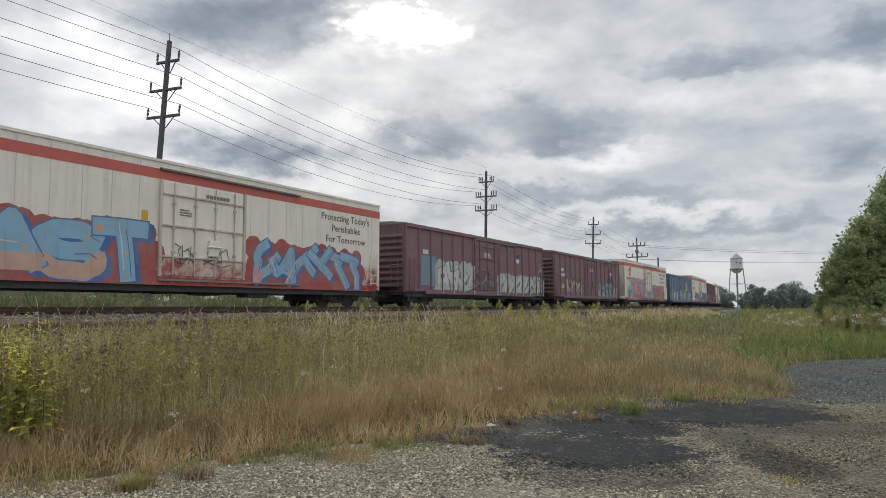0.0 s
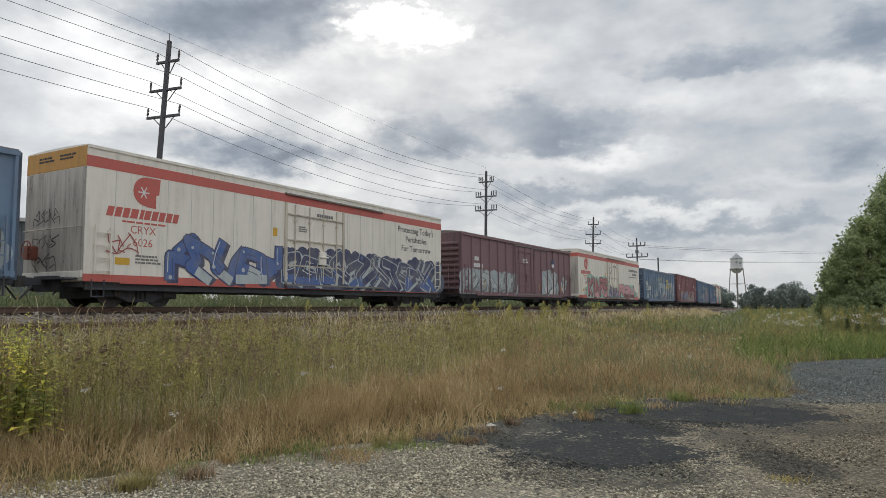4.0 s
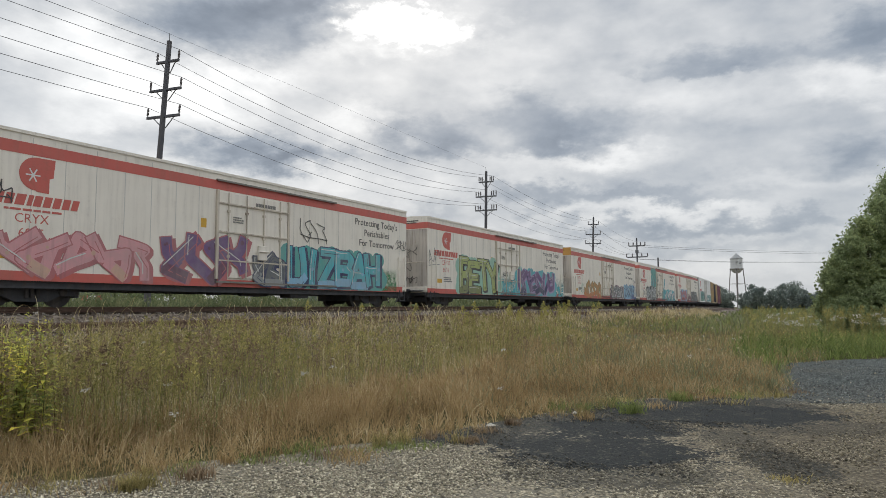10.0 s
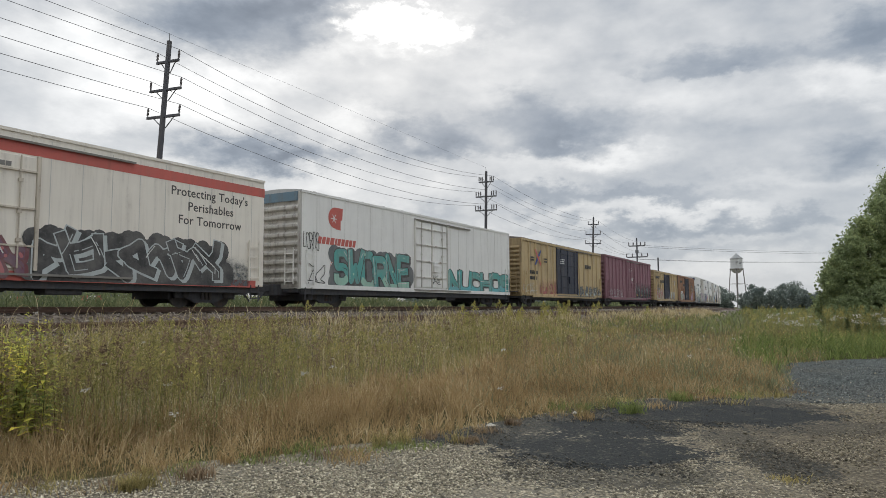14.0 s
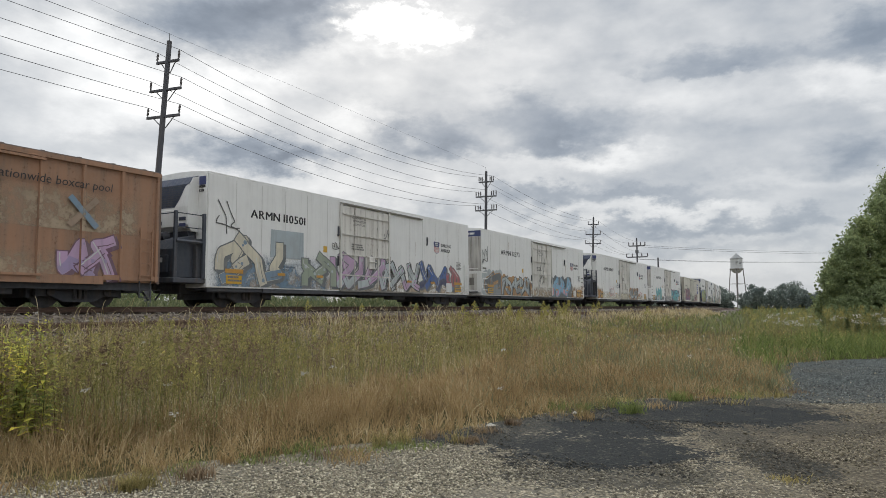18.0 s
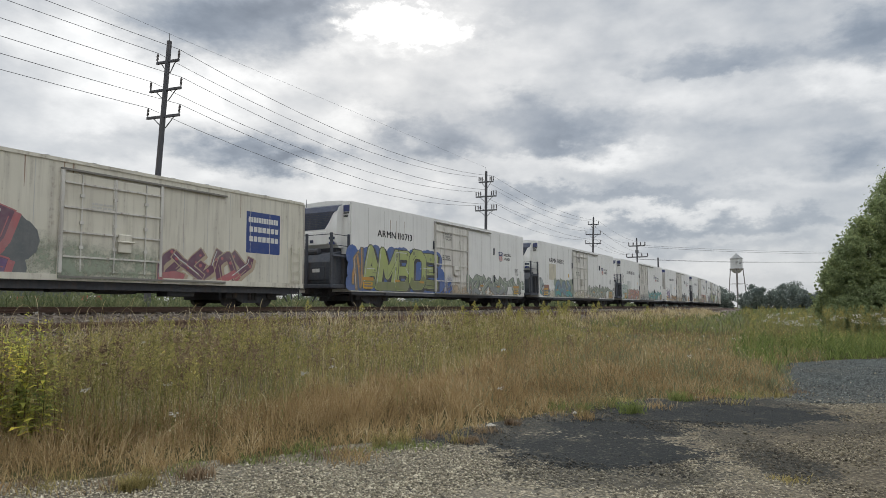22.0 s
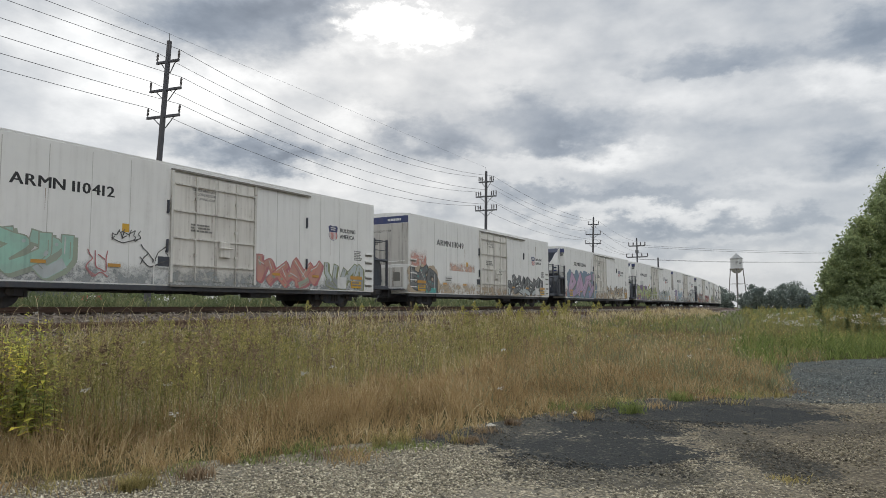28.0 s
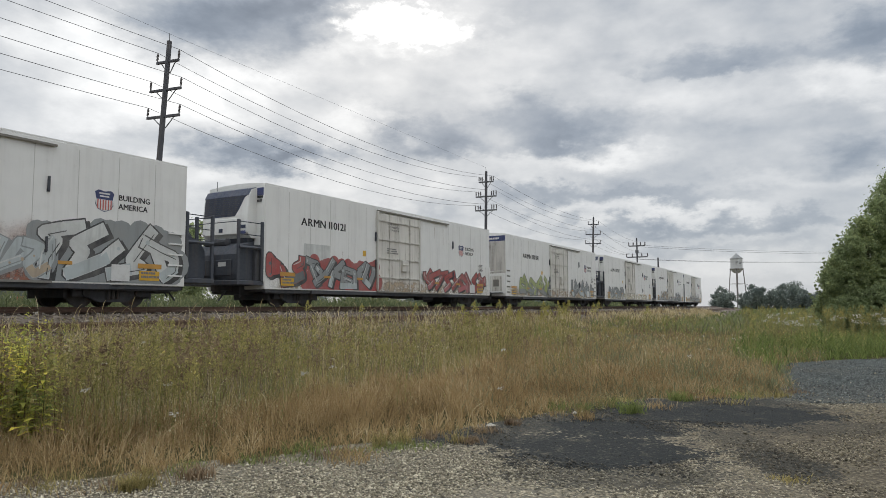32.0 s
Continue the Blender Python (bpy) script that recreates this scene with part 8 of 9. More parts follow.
art(c, (
    ("P", -9.0, -7.7, 1.55, 2.15, "white sky blue -", "H2O"),
    ("H", -9.3, -7.3, 0.85, 1.9, "teal"),
    ("P", -7.6, -1.5, 0.9, 3.0, "pink rose wine sky", "RAGUE"),
    ("H", -1.5, 1.8, 0.85, 1.9, "sky"),
    ("P", 1.7, 8.4, 0.9, 2.5, "rose amber wine sky", "UISBAH"),
    ("T", 0.2, 1.0, 1.4, 2.0, "black"),
    ("T", 9.3, 10.2, 2.4, 3.1, "orange"),
), 4, (), DOOR_S)


c, posts = post_boxcar("blue-grey boxcar with cream and grey graffiti and yellow marks", 18.0, 4.2, BOX_BLUE, 0.0, 3.1)
couple(91.0, 18.0, c)
service_marks(c, (("SP", "691 745"), STENCIL_WHITE, SIGN_BLUE))

art(c, (
    ("H", -8.4, -2.1, 0.85, 2.1, "cream"),
    ("B", -7.4, -6.6, 1.0, 1.9, "pale"),
    ("P", -6.5, -3.1, 0.85, 2.2, "white cream grey -"),
    ("B", -3.1, -2.2, 1.7, 2.2, "black"),
    ("P", -2.1, 1.5, 0.9, 2.3, "pale steel smoke -"),
    ("P", 1.5, 8.5, 0.85, 2.1, "pale tan smoke cloud"),
), 5, posts, DOOR3)


c = stripe_reefer("cream refrigerator car with navy graffiti and an orange end band", BAND_ORANGE)
stripe_marks(c, "6026", True)
couple(110.95, 20.6, c)

art(c, (
    ("T", -9.6, -8.5, 1.6, 2.3, "red"),
    ("P", -7.5, -2.1, 0.85, 2.5, "blue pale navy -"),
    ("P", -2.1, 10.1, 0.85, 2.4, "navy blue pale navy"),
), 6, (), DOOR_S)


c, posts = post_boxcar("dark brown boxcar with white and grey graffiti", 18.4, 4.3, BOX_BROWN, 0.0, 3.1)
couple(133.8, 18.4, c)
box_marks(c, 5.0)

art(c, (
    ("P", 3.3, 6.1, 0.85, 2.6, "pale white smoke cloud"),
    ("P", 7.2, 8.4, 0.9, 2.3, "white pale smoke -"),
    ("P", -9.1, -1.6, 0.85, 2.2, "pale grey smoke cloud"),
), 7, posts, DOOR3)


c = stripe_reefer("cream refrigerator car with rose graffiti on mint clouds")
stripe_marks(c, "6006", False)
decal(c, "maker_mark", blocks([(0.0, (0.5, 0.3, 0.3, 0.3, 0.3, 0.3, 0.3, 0.3, 0.3, 0.3, 0.3)), (1.4, (0.3, 0.3, 0.3, 0.3, 0.3, 0.3))], 0.22, 0.16, FADED), 5.95, 3.58, "row of dark blocks")
decal(c, "fine_print", fine_print(1, 3.4, 0.09, FADED), 6.1, 2.97)
couple(154.4, 20.6, c)

art(c, (
    ("H", -9.6, 10.2, 0.85, 1.5, "mint"),
    ("P", -7.9, -2.0, 0.9, 2.7, "rose pink black mint", "KINRS"),
    ("P", -1.6, 1.7, 0.9, 2.0, "purple lilac navy -"),
    ("P", 2.1, 7.9, 0.9, 2.2, "pink wine wine mint", "RGN"),
), 8, (), DOOR_S)


c, posts = post_boxcar("blue-grey boxcar covered in faded grey graffiti", 18.0, 4.2, BOX_BLUE, 0.0, 3.1)
couple(177.1, 18.0, c)
service_marks(c, (("SP", "691 921"), INK, STENCIL_WHITE))

art(c, (
    ("P", -8.3, -1.6, 0.9, 3.5, "steel cloud smoke -"),
    ("P", 1.6, 8.6, 0.9, 3.2, "pale steel grey -"),
    ("P", -2.1, 2.1, 0.9, 3.7, "cloud steel grey -"),
    ("P", 1.2, 4.3, 0.9, 2.6, "white wine grey -"),
    ("P", 3.9, 8.5, 0.9, 3.0, "sage grey smoke pale"),
    ("H", 2.1, 8.9, 0.85, 1.2, "pale"),
), 9, posts, DOOR3)


c, posts = post_boxcar("oxide-red boxcar with blue, amber and tan graffiti", 18.0, 4.4, BOX_RED, 0.0, 3.1)
couple(197.5, 18.0, c)
box_marks(c, 5.9)

art(c, (
    ("H", -7.3, -5.7, 0.85, 2.0, "amber"),
    ("P", -6.0, 0.5, 0.85, 2.2, "sky blue navy amber"),
    ("H", 0.2, 8.2, 0.85, 1.9, "blue"),
    ("P", 1.3, 6.3, 0.85, 2.3, "tan cream smoke -", "COVEN"),
    ("T", 8.3, 8.9, 2.3, 3.2, "white"),
), 10, posts, DOOR3)


c, posts = post_boxcar("blue-grey boxcar with green, black and pink graffiti", 18.1, 4.2, BOX_BLUE, 0.0, 3.1)
couple(217.9, 18.1, c)
service_marks(c, (("DR  GW", "508 30"), STENCIL_WHITE, INK))

art(c, (
    ("P", -6.4, -3.8, 0.85, 2.5, "sage green smoke -"),
    ("P", -2.7, 0.5, 0.85, 2.3, "white blue black smoke"),
    ("P", 1.9, 7.5, 0.85, 2.3, "pink rose wine -", "SHEICH"),
), 11, posts, DOOR3)


c, posts = post_boxcar("blue-grey boxcar with rose and silver graffiti", 17.9, 4.2, BOX_BLUE, 0.0, 3.1)
couple(238.3, 17.9, c)
service_marks(c, (("SP", "691 011"), INK, STENCIL_WHITE))

art(c, (
    ("H", -8.5, -1.3, 0.85, 2.1, "pale"),
    ("P", -8.0, -2.0, 0.85, 2.1, "rose pale plum -"),
    ("P", 1.3, 6.8, 0.8, 2.4, "white grey smoke -"),
    ("T", 8.1, 8.8, 2.6, 3.2, "pale"),
), 12, posts, DOOR3)


c = stripe_reefer("cream refrigerator car with purple and aqua graffiti")
stripe_marks(c, "6045", True)
couple(258.3, 20.6, c)

art(c, (
    ("T", -10.2, -8.9, 2.7, 3.4, "black"),
    ("P", -9.4, -4.6, 0.85, 2.2, "pink peach rose -"),
    ("P", -4.2, -0.5, 0.85, 2.6, "purple plum rose -"),
    ("P", -0.2, 1.5, 0.85, 2.2, "smoke grey navy -"),
    ("P", 1.6, 8.0, 0.85, 2.5, "aqua sky navy teal", "UIZBAH"),
    ("T", 2.4, 4.1, 2.6, 3.6, "black"),
    ("T", 9.3, 10.2, 2.8, 3.3, "black"),
    ("H", 8.0, 9.2, 0.85, 1.7, "green"),
), 13, (), DOOR_S)


c = stripe_reefer("cream refrigerator car with lime-green and purple graffiti")
stripe_marks(c, "6031", True)
couple(280.95, 20.6, c)

art(c, (
    ("T", -10.2, -9.1, 2.2, 3.2, "smoke"),
    ("P", -6.8, -1.8, 0.85, 2.9, "lime olive black mint", "BETY"),
    ("H", -1.8, 1.7, 0.85, 2.0, "aqua"),
    ("T", -1.1, -0.3, 1.9, 2.3, "black"),
    ("P", 1.2, 8.2, 0.85, 2.6, "purple navy lilac aqua"),
    ("H", 8.2, 10.2, 0.85, 1.9, "aqua"),
), 14, (), DOOR_S)


c = stripe_reefer("cream refrigerator car with amber graffiti and an orange end band", BAND_ORANGE)
stripe_marks(c, "6173", True)
couple(303.5, 20.6, c)

art(c, (
    ("T", -8.1, -7.2, 1.2, 2.0, "mint"),
    ("P", -7.2, -2.3, 0.85, 2.3, "amber orange olive -"),
    ("P", 0.7, 5.6, 0.8, 2.0, "smoke pale white plum"),
    ("P", 5.6, 10.2, 0.8, 2.2, "sky blue navy sky"),
    ("T", 9.1, 10.2, 2.2, 2.8, "smoke"),
), 15, (), DOOR_S)


c = stripe_reefer("cream refrigerator car with teal shapes and dark graffiti")
stripe_marks(c, "6008", True)
couple(326.1, 20.6, c)

art(c, (
    ("T", -10.2, -9.4, 2.6, 3.2, "grey"),
    ("T", -9.6, -7.7, 0.9, 2.3, "black"),
    ("P", -7.1, -2.0, 0.8, 2.3, "grey smoke white black"),
    ("P", -4.4, -2.0, 2.3, 4.5, "teal aqua smoke teal"),
    ("T", -1.2, 0.9, 1.1, 2.0, "black"),
    ("V", 1.0, 3.4, 0.8, 3.55, "aqua teal navy"),
    ("P", 3.3, 9.6, 0.85, 2.1, "white teal navy aqua"),
), 16, (), DOOR_S)


c = stripe_reefer("cream refrigerator car with rose-red and smoky graffiti")
stripe_marks(c, "6055", True)
couple(348.6, 20.6, c)

art(c, (
    ("T", -9.6, -8.9, 1.4, 2.0, "mint"),
    ("T", -9.5, -8.6, 0.9, 1.4, "black"),
    ("P", -7.9, -2.0, 0.85, 2.4, "rose red steel sky"),
    ("P", -1.9, 1.4, 0.85, 1.9, "plum rose wine -"),
    ("P", 1.6, 8.2, 0.8, 2.3, "black black pale black"),
    ("H", 8.0, 9.4, 0.85, 1.6, "smoke"),
), 17, (), DOOR_S)


c = ribbed_reefer("white refrigerator car with ribbed ends and teal graffiti", 20.2, 4.75, REEFER_WHITE, 0.95, 0.15, 3.2, 9)
decal(c, "snow_mark", snow_mark(BRIGHT_RED), -8.4, 3.35, "faded red company mark")
decal(c, "maker_mark", blocks([(0.0, (0.27, 0.27, 0.27, 0.32, 0.17, 0.27, 0.27, 0.27, 0.27, 0.25))], 0.30, 0.1, BRIGHT_RED, 0.25), -9.1, 2.65, "row of red blocks")
decal(c, "car_number", lettering("CRYX\n3462", 0.36, BRIGHT_RED, 0, "CENTER"), -7.9, 2.15, "red lettering")
part("end_band", Geo().box(-10.2 - 0.03, -10.2, -1.45, 1.45, 4.34, 4.72, BAND_STEEL), c, "steel-blue band")
couple(371.3, 20.2, c)

art(c, (
    ("T", -10.0, -9.0, 2.3, 3.1, "black", "LORDS"),
    ("T", -9.7, -8.6, 0.9, 1.8, "black"),
    ("P", -8.0, -2.0, 0.85, 2.6, "teal mint black smoke", "SWORNE"),
    ("T", 0.2, 1.0, 1.2, 1.7, "black"),
    ("P", 2.0, 10.0, 0.85, 2.1, "teal aqua black -", "NUCHOS"),
), 18, (), (-1.5, 1.8))


c, posts = post_boxcar("yellow outside-post boxcar with navy double doors", 18.2, 4.7, BOX_YELLOW, 0.1, 4.7, DOOR_BLUE, 11)
decal(c, "car_number", fine_print(2, 1.4, 0.24, INK), -7.6, 2.3, "", lift=0.01)
for a in (45, -45):
    part("cross_mark", Geo().box(-0.75, 0.75, -0.003, 0.0, -0.1, 0.1, BRIGHT_RED if a > 0 else SIGN_BLUE), c, "crossed red and blue bars", pose(-6.2, -HALF - 0.082 - 0.00005 * a, 3.5, 0, a, 0))
for x, z in ((-7.6, 3.4), (-5.1, 3.4)):
    decal(c, "fine_print", fine_print(2, 0.7, 0.11, INK), x, z, "", lift=0.08)
decal(c, "fine_print", fine_print(3, 1.1, 0.09, STENCIL_WHITE), -1.6, 3.6, "", lift=0.06)
decal(c, "maker_mark", fine_print(1, 1.6, 0.3, INK), 4.4, 3.2, "", lift=0.08)
couple(393.5, 18.2, c)

art(c, (
    ("T", -9.0, -6.5, 0.85, 1.7, "white"),
    ("H", -5.7, -2.4, 0.85, 1.8, "rose"),
    ("P", 2.5, 9.0, 0.85, 1.7, "smoke pale black -"),
), 19, posts, (-2.2, 2.5))


c, posts = post_boxcar("tall maroon boxcar with smoky painted-over panels", 18.4, 4.8, BOX_MAROON, 0.0, 3.1)
couple(413.1, 18.4, c)
decal(c, "door_notice", lettering("Close And Lock\nThis Door Before\nMoving Car", 0.16, STENCIL_WHITE, 0, "CENTER"), 0.1, 3.9, "white lettering", lift=0.06)
decal(c, "fine_print", fine_print(3, 0.8, 0.07, STENCIL_WHITE), 0.3, 2.9, "", lift=0.06)
for x in (2.6, 4.6, 6.6):
    decal(c, "reflector", plate(0.5, 0.1, YELLOW), x, 1.15, "yellow reflector", lift=0.02)

art(c, (
    ("T", -8.1, -2.9, 0.85, 1.7, "pale"),
    ("H", 2.5, 5.4, 0.85, 2.5, "smoke"),
    ("H", 5.4, 8.6, 0.85, 2.3, "smoke"),
    ("H", 2.2, 8.9, 0.85, 2.3, "grey"),
    ("H", 1.9, 9.0, 0.85, 1.7, "black"),
    ("T", 3.2, 6.2, 0.95, 1.9, "smoke"),
), 20, posts, DOOR3)


c, posts = post_boxcar("yellow fifty-foot boxcar with a ribbed navy door", 14.9, 4.25, BOX_YELLOW, 0.12, 3.1, DOOR_BLUE, 9, None, True)
decal(c, "maker_mark", blocks([(0.0, (0.62, 0.62, 0.4, 0.4)), (2.6, (0.75, 0.75, 0.75))], 0.30, 0.14, INK, 0.3), -6.6, 3.35, "plain dark blocks", lift=0.08)
decal(c, "car_number", lettering("RB OX", 0.50, INK, 0.0, "LEFT", 1.15, 0.015), -5.6, 2.30, "dark lettering", lift=0.08)
decal(c, "fine_print", fine_print(1, 1.4, 0.2, FADED), -5.4, 2.0, "", lift=0.08)
decal(c, "slogan", lettering("next\nload", 0.26, INK, 0.2), 3.4, 3.25, "dark slanted lettering", lift=0.08)
decal(c, "slogan", lettering("any\nroad", 0.26, INK, 0.2), 6.0, 3.2, "dark slanted lettering", lift=0.08)
for a in (45, -45):
    part("cross_mark", Geo().box(-0.40, 0.40, -0.003, 0.0, -0.08, 0.08, STENCIL_WHITE if a > 0 else can("grey")), c, "crossed bars", pose(5.05, -HALF - 0.082 - 0.00005 * a, 3.1, 0, a, 0))
couple(433.3, 14.9, c)

art(c, (
    ("P", -7.2, -2.0, 0.9, 2.3, "rose tan white -"),
    ("P", 1.3, 5.5, 0.85, 1.9, "pale grey smoke cream"),
), 21, posts, (-1.45, 1.7))


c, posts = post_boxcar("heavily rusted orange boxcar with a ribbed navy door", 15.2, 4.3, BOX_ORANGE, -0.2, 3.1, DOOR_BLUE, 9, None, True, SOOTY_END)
decal(c, "maker_mark", blocks([(0.0, (0.62, 0.62, 0.4, 0.4)), (2.6, (0.75, 0.75, 0.75))], 0.30, 0.14, INK, 0.3), -6.4, 3.3, "plain dark blocks", lift=0.08)
decal(c, "paint_patch", plate(1.45, 0.42, STENCIL_WHITE), -5.85, 1.72, "white number patch", lift=0.079)
decal(c, "car_number", lettering("327 96", 0.36, INK, 0.0, "LEFT", 1.1, 0.025), -5.75, 1.80, "black stencilled digits", lift=0.083)
decal(c, "paint_patch", plate(1.5, 0.55, can("sage")), -5.85, 1.15, "pale green painted-out patch", lift=0.079)
decal(c, "slogan", lettering("The nationwide boxcar pool", 0.36, INK, 0.1), 1.75, 3.45, "faded dark lettering", lift=0.08)
for a in (45, -45):
    part("cross_mark", Geo().box(-0.6, 0.6, -0.003, 0.0, -0.09, 0.09, can("steel") if a > 0 else RUSTY), c, "faded crossed bars", pose(5.0, -HALF - 0.082 - 0.00005 * a, 2.75, 0, a, 0))
couple(449.3, 15.2, c)

art(c, (
    ("P", -6.6, -2.2, 0.85, 1.9, "pale cream smoke -"),
    ("H", -4.4, -2.1, 1.6, 2.6, "rust"),
    ("H", 1.5, 4.2, 0.85, 1.4, "tan"),
    ("H", 2.0, 6.8, 2.2, 3.3, "tan"),
    ("T", -1.9, 0.4, 1.2, 1.7, "white"),
    ("P", 4.3, 6.1, 0.85, 2.2, "mauve lilac plum -"),
), 22, posts, (-1.75, 1.35))


c = white_reefer("white reefer with cooling unit and blue and mauve graffiti", "ARMN 110501", 1)
couple(466.5, 19.3, c)
rust_runs(c, 23, 4)
art(c, (("H", -9.5, 9.5, 0.8, 1.15, "tan"),), 523, (), DOOR_W)

art(c, (
    ("T", -9.3, -8.2, 2.6, 3.9, "black"),
    ("H", -9.4, -3.2, 0.8, 1.9, "steel"),
    ("P", -9.3, -5.9, 0.85, 2.7, "cream steel smoke -"),
    ("B", -6.6, -4.7, 1.9, 3.0, "cloud"),
    ("P", -4.8, -2.6, 0.85, 2.3, "sage pale smoke -"),
    ("P", -3.0, 1.0, 0.85, 2.5, "mauve pale smoke -"),
    ("P", 0.8, 4.2, 0.85, 2.2, "pale mauve black -"),
    ("T", 0.9, 1.4, 3.0, 3.8, "smoke"),
    ("T", -2.9, -2.3, 2.5, 2.8, "black"),
    ("P", 4.2, 7.0, 0.9, 2.4, "blue navy smoke -"),
    ("P", 7.0, 8.5, 0.9, 2.4, "rose steel smoke -"),
), 23, (), DOOR_W)


c = white_reefer("white reefer with navy end band and smoky and sky-blue graffiti", "ARMN 111373", 0)
couple(487.45, 19.3, c)
rust_runs(c, 24, 4)
art(c, (("H", -9.5, 9.5, 0.8, 1.15, "tan"),), 524, (), DOOR_W)

art(c, (
    ("T", -9.6, -8.8, 2.6, 3.8, "black"),
    ("P", -9.3, -6.9, 0.8, 2.3, "smoke grey amber pale"),
    ("P", -6.8, -2.3, 0.8, 2.0, "pale grey black amber"),
    ("T", -0.6, 0.6, 1.5, 3.9, "black"),
    ("P", 2.2, 6.3, 0.8, 2.3, "sky pink steel smoke"),
    ("H", 6.5, 9.3, 0.8, 1.6, "amber"),
), 24, (), DOOR_W)


c = white_reefer("white reefer with cooling unit and small grey graffiti and tags", "ARMN 110009", 1)
couple(510.7, 19.3, c)
rust_runs(c, 25, 4)
art(c, (("H", -9.5, 9.5, 0.8, 1.15, "cream"),), 525, (), DOOR_W)

art(c, (
    ("T", -5.9, -4.2, 0.9, 2.0, "rose"),
    ("T", -3.7, -2.7, 1.6, 2.5, "black"),
    ("P", 1.3, 4.9, 0.9, 1.9, "grey pale black amber"),
    ("T", 5.2, 6.9, 1.0, 1.6, "rose"),
    ("H", -9.6, -8.2, 0.8, 1.7, "amber"),
), 25, (), DOOR_W)


c = white_reefer("white reefer with navy end band and aqua graffiti", "ARMN 110431", 0)
couple(531.9, 19.3, c)
rust_runs(c, 26, 4)
art(c, (("H", -9.5, 9.5, 0.8, 1.15, "grey"),), 526, (), DOOR_W)

art(c, (
    ("P", -7.1, -4.0, 0.85, 2.4, "aqua pale teal -"),
    ("T", -3.6, -1.7, 2.3, 2.6, "tan"),
    ("P", 2.4, 8.3, 0.85, 2.2, "aqua teal navy plum", "KASH"),
), 26, (), DOOR_W)


c = ribbed_reefer("older stained white refrigerator car with a blue sign and plum graffiti", 16.9, 4.2, OLD_WHITE, 1.0, -0.04, 3.2, 10)
decal(c, "car_number", lettering("ARMN  912 115", 0.36, INK), -7.1, 2.95, "black stencilled lettering")
decal(c, "blue_sign", plate(1.75, 1.55, SIGN_BLUE), 5.35, 2.0, "blue square sign with white blocks")
decal(c, "sign_marks", blocks([(0.0, (0.13,) * 12), (0.05, (0.22,) * 7), (0.05, (0.22,) * 7)], 0.2, 0.16, STENCIL_WHITE), 5.45, 3.15, "white blocks", lift=0.008)
decal(c, "fine_print", fine_print(3, 0.9, 0.06, SEAM), -0.8, 3.0, "", lift=0.06)
rust_runs(c, 27, 10)
couple(554.3, 16.9, c)

art(c, (
    ("T", -8.3, -7.7, 2.6, 3.1, "black"),
    ("P", -8.0, -3.0, 0.85, 2.7, "plum purple rose smoke"),
    ("H", -2.6, 1.5, 0.9, 1.9, "sage"),
    ("P", 1.5, 5.7, 0.85, 2.0, "plum rose tan -"),
), 27, (), (-1.65, 1.6))


c = white_reefer("white reefer with cooling unit and lime letters on blue", "ARMN 110713", 1)
couple(574.4, 19.3, c)
rust_runs(c, 28, 4)
art(c, (("H", -9.5, 9.5, 0.8, 1.15, "tan"),), 528, (), DOOR_W)

art(c, (
    ("H", -9.6, -8.7, 0.9, 2.2, "olive"),
    ("P", -9.6, -8.8, 0.85, 2.7, "amber yellow smoke blue"),
    ("P", -8.8, -2.1, 0.85, 2.9, "lime olive black blue", "AMBOE"),
    ("H", -2.1, -0.7, 0.85, 1.6, "blue"),
    ("P", 1.2, 9.5, 0.8, 1.9, "sage grey smoke -"),
), 28, (), DOOR_W)


c = white_reefer("white reefer with cooling unit and steel-blue graffiti", "ARMN 110282", 1)
couple(596.5, 19.3, c)
rust_runs(c, 29, 4)
art(c, (("H", -9.5, 9.5, 0.8, 1.15, "cream"),), 529, (), DOOR_W)

art(c, (
    ("P", -9.6, -8.7, 0.85, 2.1, "pale teal smoke -"),
    ("B", -9.4, -7.7, 1.2, 1.6, "rust"),
    ("B", -7.7, -6.2, 2.0, 3.2, "cream"),
    ("H", -8.8, -7.7, 0.85, 1.2, "steel"),
    ("P", -6.4, -2.6, 0.8, 2.1, "steel teal smoke sage"),
    ("P", 1.2, 9.4, 0.8, 1.8, "sage tan smoke -"),
), 29, (), DOOR_W)


c = white_reefer("white reefer with cooling unit and green and salmon graffiti", "ARMN 110755", 1)
couple(618.7, 19.3, c)
rust_runs(c, 30, 4)
art(c, (("H", -9.5, 9.5, 0.8, 1.15, "grey"),), 530, (), DOOR_W)

art(c, (
    ("P", -9.6, -7.7, 0.85, 2.2, "pale white green -", "CH"),
    ("T", -9.6, -9.0, 2.4, 3.4, "black"),
    ("B", -7.7, -6.2, 1.7, 2.6, "white"),
    ("P", -7.4, -2.6, 0.8, 1.8, "salmon pale smoke tan"),
    ("P", 1.6, 8.8, 0.8, 1.8, "teal sage smoke -"),
), 30, (), DOOR_W)


c = white_reefer("white reefer with navy end band and lilac and amber scribbles", "ARMN 110877", 0)
couple(639.9, 19.3, c)
rust_runs(c, 31, 4)
art(c, (("H", -9.5, 9.5, 0.8, 1.15, "tan"),), 531, (), DOOR_W)

art(c, (
    ("H", -8.7, -6.8, 1.0, 2.2, "lilac"),
    ("T", -8.9, -7.8, 1.1, 1.6, "navy"),
    ("B", -6.7, -5.3, 1.7, 2.9, "white"),
    ("P", -5.3, -1.6, 0.8, 1.5, "amber tan smoke -"),
    ("P", 2.6, 6.5, 0.8, 1.8, "smoke pale black -"),
    ("T", 6.5, 9.6, 0.8, 1.6, "rust"),
), 31, (), DOOR_W)


